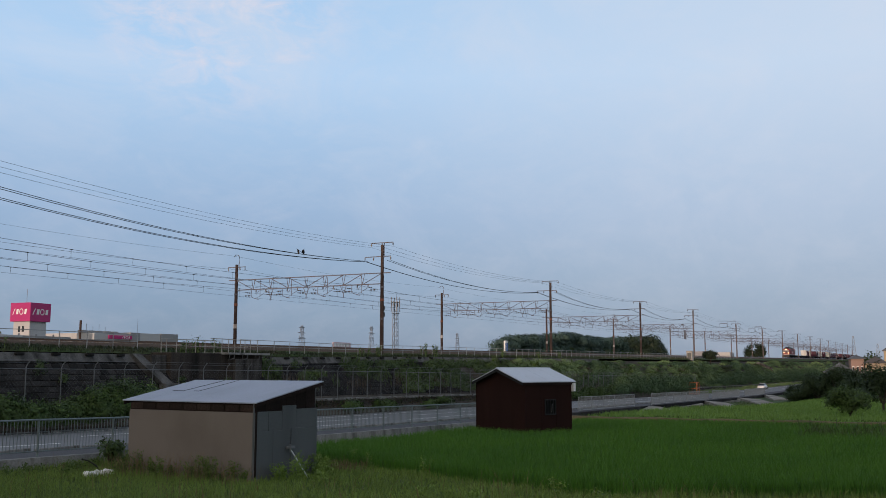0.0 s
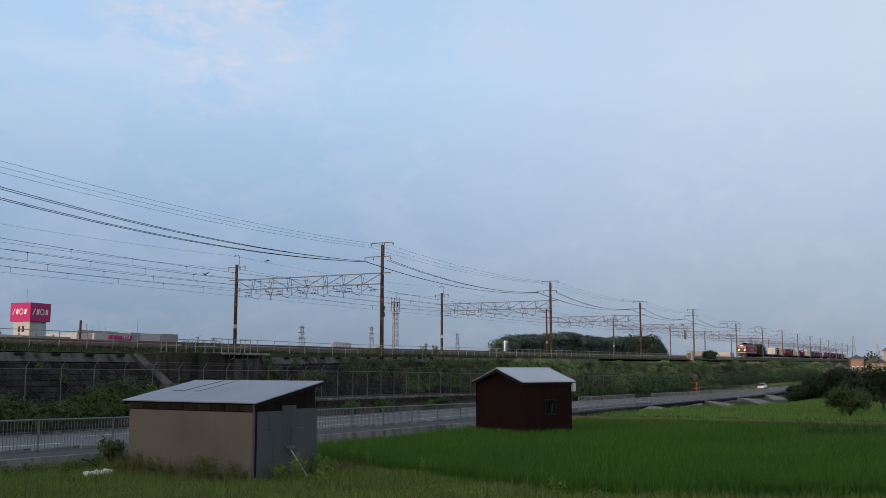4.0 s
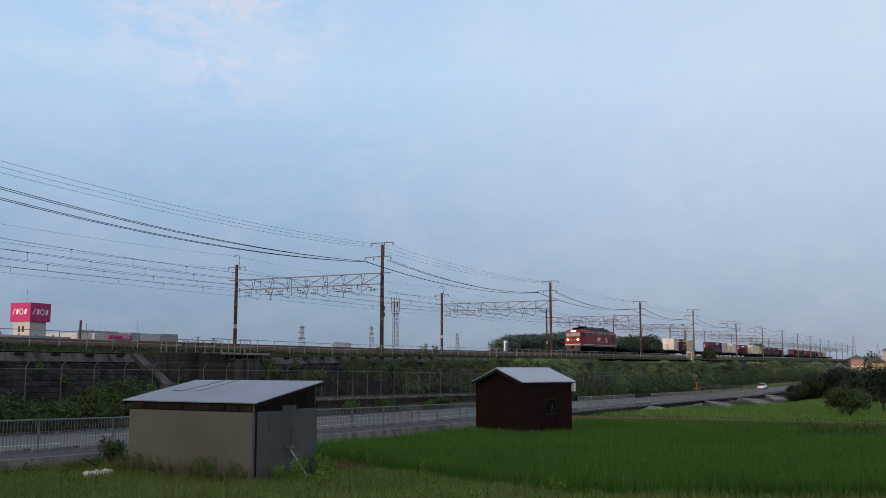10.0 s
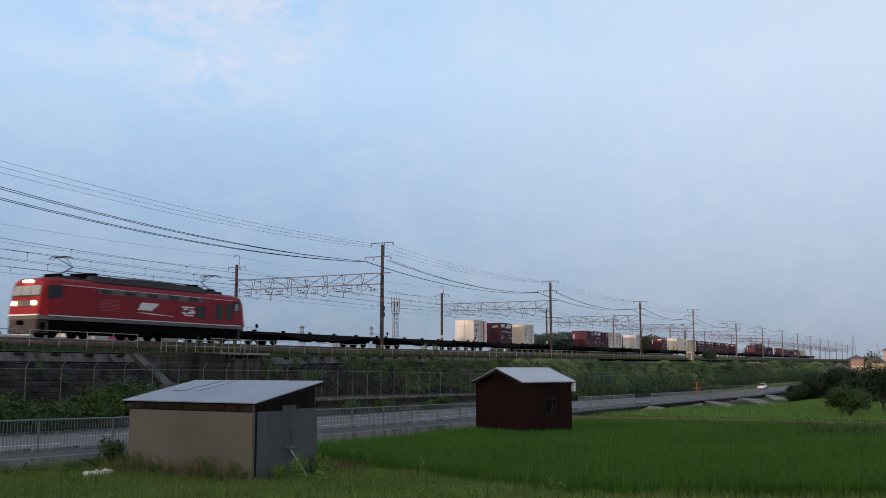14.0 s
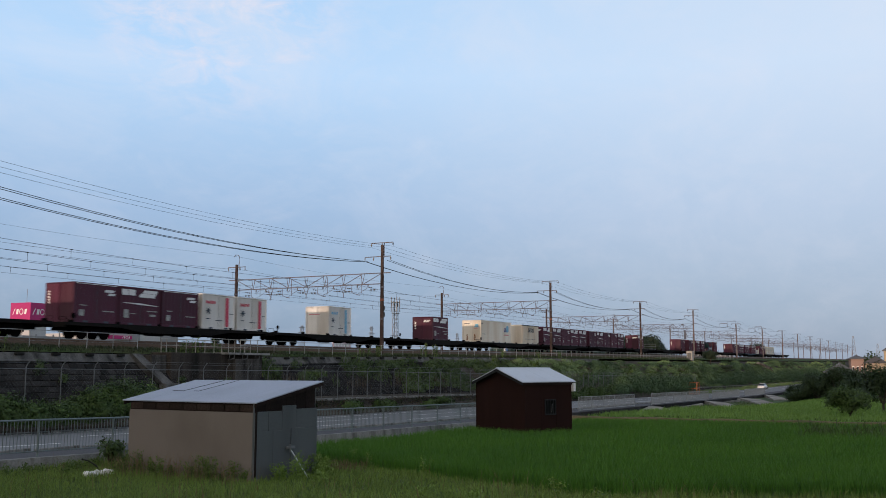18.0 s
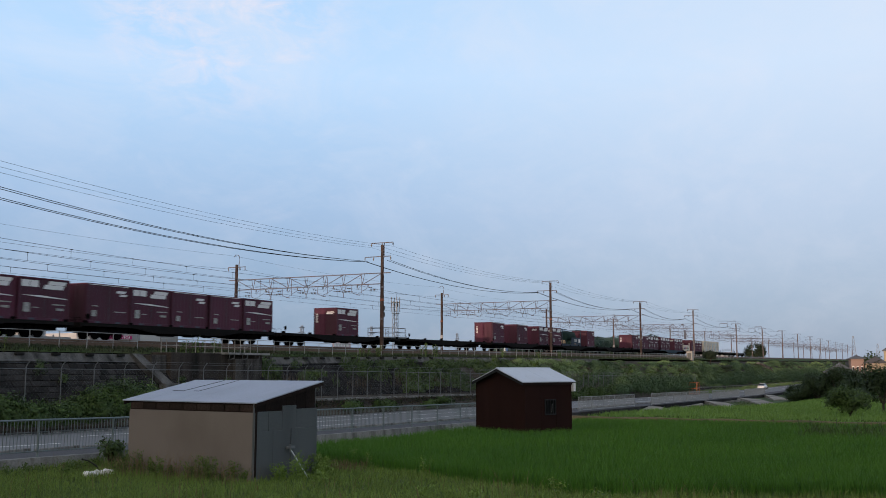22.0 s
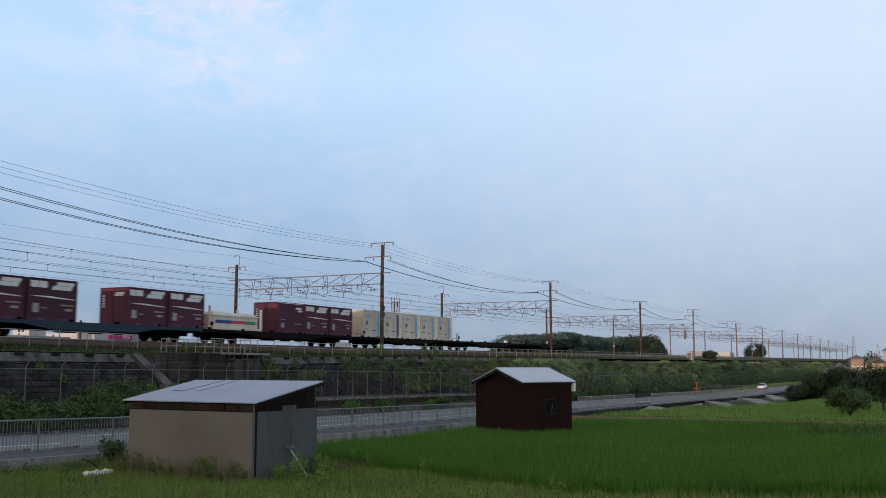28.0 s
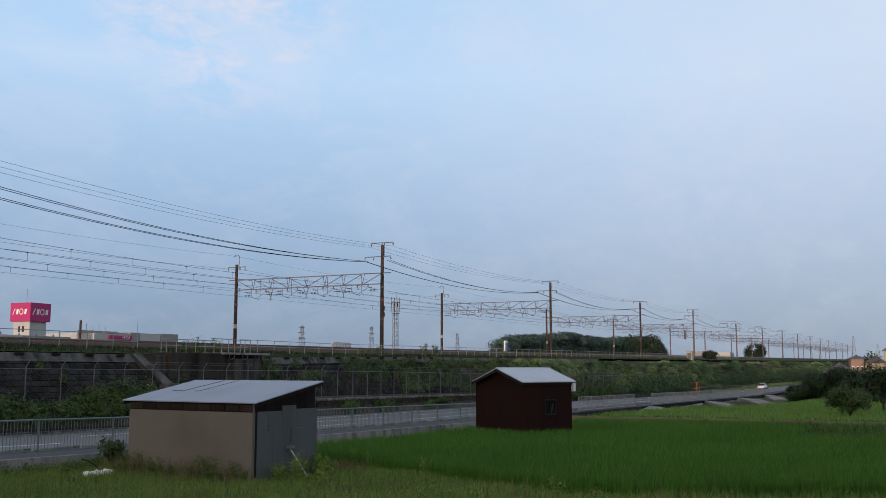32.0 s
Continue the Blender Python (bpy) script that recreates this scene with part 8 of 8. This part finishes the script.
def houses():
    house(262, 12.45, -1.7, 6, 3.0, 7.5, 0.8, WALLPINK, ROOFGREY, 8, "salmon-walled house with a grey roof")
    house(258, 7.8, -1.7, 8, 4.6, 6.4, 1.5, WALLCREAM, ROOFDARK, 0, "cream house with a dark roof")
    house(206, 12.9, -1.6, 7, 5.2, 4.2, 1.75, MALLGREY, ROOFGREY, 5, "low house with a grey tile roof")
    house(330, 3.5, -1.8, 9, 8.0, 10.8, 2.8, WALLCREAM, ROOFGREY, 0, "tall cream house behind the trees")
    house(300, 11.5, -1.8, 9, 8.0, 6.0, 2.2, WALLPINK, ROOFDARK, 0, "house with a dark roof behind the trees")
    tree(285, 9.5, -1.7, 9.6, 3.0, 0.25, 1500, 0.6, DARKLEAF, "dark garden tree between the houses", low=0.2, seed=61)
    tree(300, 18.2, -1.7, 6.9, 2.2, 0.25, 1500, 0.6, DARKLEAF, "dark garden tree beside the houses", low=0.2, seed=62)


def car(x, y, z):
    c = thing("car", "white saloon car coming along the road", "car", at=Matrix.Translation((x, y, z)) @ pose(0, 0, 0, 0, 0, 176))
    def sec(px, zs):
        return [(px, -w, h) for w, h in zs] + [(px, w, h) for w, h in reversed(zs)]
    body = [sec(-2.15, ((0.62, 0.35), (0.70, 0.55), (0.66, 0.72))), sec(-1.9, ((0.80, 0.25), (0.85, 0.6), (0.78, 0.86))), sec(-0.8, ((0.84, 0.2), (0.87, 0.6), (0.82, 0.92))),
            sec(0.8, ((0.84, 0.2), (0.87, 0.6), (0.82, 0.94))), sec(1.9, ((0.80, 0.25), (0.85, 0.6), (0.76, 0.88))), sec(2.15, ((0.64, 0.35), (0.70, 0.55), (0.66, 0.76)))]
    part("body", Shape().loft(body), CARWHITE, c, smooth=True)
    part("cabin", Shape().loft([sec(-1.05, ((0.80, 0.9), (0.78, 0.93))), sec(-0.3, ((0.78, 0.92), (0.60, 1.40))), sec(0.75, ((0.78, 0.92), (0.60, 1.40))), sec(1.5, ((0.78, 0.9), (0.74, 0.94)))]), DARKGLASS, c, "dark cabin windows")
    part("roof", Shape().cbox(-0.35, -0.58, 1.39, 0.8, 0.58, 1.43, 0.015), CARWHITE, c)
    for px in (-1.3, 1.3):
        for s in (-1, 1):
            wheel = part("wheel", Shape().rod((px, s * 0.88, 0.3), (px, s * 0.68, 0.3), 0.3, n=14), BLACK, c)
            part("rim", Shape().rod((px, s * 0.89, 0.3), (px, s * 0.86, 0.3), 0.18, n=10), GALV, wheel)
    for s in (-1, 1):
        part("headlight", Shape().cbox(2.02, s * 0.56 - 0.14, 0.58, 2.14, s * 0.56 + 0.14, 0.72, 0.02), WHITEPAINT, c)
        part("tail_light", Shape().cbox(-2.14, s * 0.56 - 0.12, 0.6, -2.04, s * 0.56 + 0.12, 0.74, 0.02), MARK_RED, c)
    part("bumper", Shape().cbox(2.06, -0.7, 0.3, 2.2, 0.7, 0.48, 0.03), CARWHITE, c)
    part("plate", Shape().box(2.2, -0.17, 0.36, 2.21, 0.17, 0.46), WHITEPAINT, c)


def roadside():
    # framed mesh panels along the far stretch of the road
    for x0, x1, y in ((76.5, 94.2, 24.9), (101.1, 132.6, 24.9), (137.2, 160.2, 25.2), (166.0, 190.0, 25.2)):
        f = thing("mesh_fence", "grey framed mesh fence beside the road", "fence", "mesh fences along the road")
        n = max(3, int((x1 - x0) / 3.2))
        for k in range(n + 1):
            x = x0 + (x1 - x0) * k / n
            part("post", Shape().rod((x, y, road_z(x) - 0.1), (x, y, road_z(x) + 1.22), 0.035, n=6), HANDRAIL, f)
        for h in (0.12, 1.2):
            part("rail", Shape().rod((x0, y, road_z(x0) + h), (x1, y, road_z(x1) + h), 0.026, n=6), HANDRAIL, f)
        s = Shape()
        m = int((x1 - x0) / 0.14)
        for k in range(m):
            x = x0 + (x1 - x0) * k / m
            s.rod((x, y, road_z(x) + 0.12), (x, y, road_z(x) + 1.2), 0.010, n=3, caps=False)
        tagged(part("mesh", s, HANDRAIL, f), kind="stuff")
    # concrete edge of the road, with ramps down to the paddies
    w = thing("wall_culvert", "stained concrete road edge and ramps above the paddies", "wall", kind="structure")
    for x0, x1 in ((62.9, 76), (76.1, 95), (95.1, 114), (114.1, 134), (134.1, 160), (160.1, 200), (200.1, 260)):
        part("panel", Shape().add([(x0, 24.5, -2.2), (x1, 24.5, -2.2), (x1, 24.9, -2.2), (x0, 24.9, -2.2), (x0, 24.5, road_z(x0) - 0.02), (x1, 24.5, road_z(x1) - 0.02), (x1, 24.9, road_z(x1) - 0.02), (x0, 24.9, road_z(x0) - 0.02)],
                                  [(0, 1, 5, 4), (1, 2, 6, 5), (2, 3, 7, 6), (3, 0, 4, 7), (4, 5, 6, 7), (3, 2, 1, 0)]), DARKCON, w)
    for top in (((87.1, 22.6, -0.72), (91.1, 20.2, -0.76), (97.6, 23.2, -0.70), (98.4, 24.48, -0.66)),
                ((105.4, 17.9, -0.99), (107.8, 16.8, -1.00), (122.0, 20.8, -0.98), (127.6, 24.48, -0.96)),
                ((124.5, 16.9, -1.26), (129.7, 15.8, -1.28), (146.0, 20.0, -1.25), (153.7, 24.48, -1.22)),
                ((152.0, 18.9, -1.47), (158.0, 17.4, -1.5), (178.0, 21.8, -1.50), (184.0, 24.48, -1.46))):
        part("ramp", Shape().add([(x, y, -2.4) for x, y, z in top] + list(top), [(0, 1, 5, 4), (1, 2, 6, 5), (2, 3, 7, 6), (3, 0, 4, 7), (4, 5, 6, 7), (3, 2, 1, 0)]), RAMPCON, w, "pale concrete ramp")
    for x0, x1, z in ((66, 77, -0.62), (79, 87, -0.78), (99, 116, -0.94), (125, 143, -1.22)):
        part("ditch_wall", Shape().cbox(x0, 22.4, -1.8, x1, 22.75, z, 0.03), RAMPCON, w, "mossy concrete ditch wall")
    # orange cage at the foot of the bank
    c = thing("steel_cage", "orange-painted steel cage beside the road", "cage", at=pose(176.5, 35.2, road_z(176.5)))
    for x in (0, 1.25, 2.5):
        for y in (0, 1.3, 2.6, 3.9):
            if x != 1.25 or y in (0, 3.9):
                part("upright", Shape().box(x - 0.04, y - 0.04, 0, x + 0.04, y + 0.04, 2.25), ORANGE, c)
    for z in (0.15, 1.15, 2.2):
        for y in (0, 3.9):
            part("bar", Shape().box(-0.04, y - 0.035, z - 0.035, 2.54, y + 0.035, z + 0.035), ORANGE, c)
        for x in (0, 2.5):
            part("bar", Shape().box(x - 0.035, -0.04, z - 0.03, x + 0.035, 3.94, z + 0.03), ORANGE, c)
    part("floor", Shape().box(0, 0, 0.02, 2.5, 3.9, 0.1), RUSTY, c)
    car(249, 33.5, road_z(249))
    for x0 in (300, 345):
        g = thing("guard_rail", "white steel guard rail at the bend", "guard rail", "guard rails at the bend", at=pose(x0, 36.6, road_z(x0)))
        for k in range(5):
            part("post", Shape().rod((k * 4, 0, 0), (k * 4, 0, 0.8), 0.06, n=6), WHITEPAINT, g)
        part("beam", Shape().cbox(-0.5, -0.12, 0.45, 16.5, -0.05, 0.85, 0.02), WHITEPAINT, g)
    st = thing("bank_steps", "pale concrete steps down the bank", "steps")
    for k in range(9):
        t = k / 8
        part("step", Shape().box(274.5 + 10 * t, 37.4 - 2.0 * t, 5.15 - 1.55 * t - 0.45, 276 + 10 * t, 38.3 - 2.0 * t, 5.15 - 1.55 * t), PALECON, st)
    lamp = thing("street_lamp", "small lit street lamp beyond the houses", "street lamp", at=pose(330, 22.0, -2.1))
    part("pole", Shape().rod((0, 0, 0), (0, 0, 6.2), 0.08, n=6), MASTGREY, lamp)
    part("lantern", Shape().cbox(-0.16, -0.16, 6.2, 0.16, 0.16, 6.45, 0.05), glow_mat("cool_lamp_glow", (0.8, 1.0, 0.9), 3.0), lamp, "lit pale lantern")


sign_tower()
shopping_centre()
masts()
houses()
roadside()


# ---- two crows on the feeder cable ----
CROW = mat("crow_black", (0.012, 0.012, 0.014), 0.55, var=0.2, s1=8, s2=40, bump=0.1)


def crow(label):
    b = thing("crow", label, "bird", "crows on the wire")
    b.scale = (0.76, 0.76, 0.76)
    s = Shape()
    rings = []
    for x, r, z in ((-0.21, 0.012, 0.045), (-0.17, 0.035, 0.045), (-0.10, 0.06, 0.02), (0.0, 0.075, 0.0), (0.10, 0.055, -0.01), (0.20, 0.02, -0.02)):
        rings.append([(x, math.cos(a) * r, z + math.sin(a) * r) for a in [k * math.pi / 4 for k in range(8)]])
    part("body", s.loft(rings), CROW, b, smooth=True)
    part("head", Shape().loft([[(-0.27, 0.0, 0.055), (-0.27, 0.005, 0.06), (-0.27, 0, 0.065), (-0.27, -0.005, 0.06)], [(-0.21, 0.0, 0.03), (-0.21, 0.035, 0.06), (-0.21, 0, 0.09), (-0.21, -0.035, 0.06)], [(-0.15, 0.0, 0.02), (-0.15, 0.04, 0.05), (-0.15, 0, 0.085), (-0.15, -0.04, 0.05)]]), CROW, b)
    part("tail", Shape().add([(0.17, -0.03, -0.01), (0.17, 0.03, -0.01), (0.38, 0.07, -0.04), (0.38, -0.07, -0.04), (0.17, 0, -0.035), (0.38, 0, -0.06)], [(0, 1, 2, 3), (0, 4, 5, 3), (1, 2, 5, 4), (0, 1, 4), (3, 5, 2)]), CROW, b)
    wings = []
    for s in (-1, 1):
        w = part("wing", Shape().add([(-0.10, 0, 0.01), (0.08, 0, 0.01), (0.16, s * 0.22, 0.012), (0.14, s * 0.42, 0.012), (0.02, s * 0.46, 0.012), (-0.09, s * 0.24, 0.018),
                                      (-0.10, 0, -0.01), (0.08, 0, -0.005)], [(0, 1, 2, 5), (5, 2, 3, 4), (6, 5, 4), (6, 7, 1, 0), (0, 5, 6), (7, 2, 1), (6, 7, 2, 5)]), CROW, b, at=pose(0, s * 0.05, 0.03))
        wings.append((w, s))
    for s in (-0.03, 0.03):
        part("leg", Shape().rod((0.0, s, -0.06), (-0.01, s, -0.16), 0.008, n=4), CROW, b)
    return b, wings


BIRDS = [crow("black crow perched on the sagging cable"), crow("black crow flying off the sagging cable")]


def place_ray(px, py, y):
    """A point at the distance y across the line, px right and py up of the view's middle in units of the lens."""
    side = Vector((math.sin(YAW), -math.cos(YAW), 0))
    up = Vector((-math.cos(YAW) * math.sin(PITCH), -math.sin(YAW) * math.sin(PITCH), math.cos(PITCH)))
    d = AIM + side * px + up * py
    return EYE + d * (y / d.y)


def motions():
    for ob, start, up in MOVING:
        rows = []
        for t, s in GONE:
            x = start - s
            turn = math.degrees(math.atan((shift(x + 16) - shift(x + 4)) / 12))
            rise = (rail_z(x + 16) - rail_z(x)) / 16
            rows.append((t, pose(x - up * rise, TRACK_Y + shift(x), rail_z(x) + up, 0, -math.degrees(math.atan(rise)), turn)))
        walk(ob, rows)
    seat = (-0.1469, -0.0016)
    # seconds, place across and up, heading in degrees, climb in degrees, wing angle
    one = [(0.0, seat[0], seat[1], 70, 25, 0), (3.35, seat[0], seat[1], 70, 25, 0), (3.4, -0.1487, 0.0000, 20, 20, 50), (3.5, -0.1515, 0.0008, 10, 10, 55), (3.6, -0.156, 0.001, 8, 5, -25),
           (3.8, -0.168, -0.004, 8, 0, 45), (4.0, -0.184, -0.012, 8, 0, -25), (4.3, -0.215, -0.024, 8, 0, 40), (4.6, -0.265, -0.034, 8, 0, -20), (5.0, -0.355, -0.044, 8, 0, 40),
           (5.4, -0.485, -0.05, 8, 0, -20), (6.0, -0.595, -0.055, 8, 0, 30), (8.0, -0.9, -0.05, 8, 0, 10), (32.0, -2.4, -0.05, 8, 0, 10)]
    two = [(0.0, -0.1522, -0.0012, -20, 15, 0), (0.3, -0.1520, -0.0010, -25, 10, 25), (0.6, -0.1522, -0.0012, -20, 15, 0), (2.1, -0.1522, -0.0010, -20, 15, 0), (2.3, -0.1560, 0.0000, 0, 15, 55),
           (2.5, -0.1622, 0.0000, 5, 10, -20), (2.6, -0.1664, 0.0006, 8, 5, 20), (2.7, -0.1693, 0.0030, 8, 5, 50), (2.8, -0.1735, 0.0022, 8, 0, -15), (2.9, -0.1777, 0.0036, 8, 0, 5),
           (3.0, -0.1830, 0.0024, 8, 0, 15), (3.1, -0.1872, 0.0012, 8, -5, 5), (3.2, -0.1937, -0.0006, 8, -8, 10), (3.3, -0.1985, -0.0030, 8, -8, 5), (3.4, -0.2056, -0.0053, 8, -8, 10),
           (3.5, -0.2115, -0.0095, 8, -8, 25), (3.7, -0.226, -0.017, 8, -5, -20), (4.0, -0.25, -0.027, 8, 0, 30), (4.4, -0.285, -0.040, 8, 0, -20), (4.9, -0.37, -0.052, 8, 0, 30),
           (5.4, -0.50, -0.058, 8, 0, -20), (6.0, -0.598, -0.06, 8, 0, 20), (8.0, -0.9, -0.05, 8, 0, 10), (32.0, -2.3, -0.05, 8, 0, 10)]
    for (bird, wings), rows in zip(BIRDS, (one, two)):
        body = []
        for t, px, py, turn, climb, _ in rows:
            if px > -0.6:
                p = place_ray(px, py, 46.1)
            else:
                p = place_ray(-0.6, py, 46.1) + Vector((-(t - 6) * 9.0, 0, 0))
            body.append((t, Matrix.Translation(p) @ pose(0, 0, 0, 0, climb, turn)))
        walk(bird, body)
        for w, s in wings:
            wr = []
            for t, px, py, turn, climb, flap in rows:
                folded = flap == 0 and px > -0.155
                wr.append((t, pose(0.02 if folded else 0, s * 0.05, 0.03, s * (flap if not folded else -62), 0, -s * 55 if folded else 0)))
            walk(w, wr)


motions()
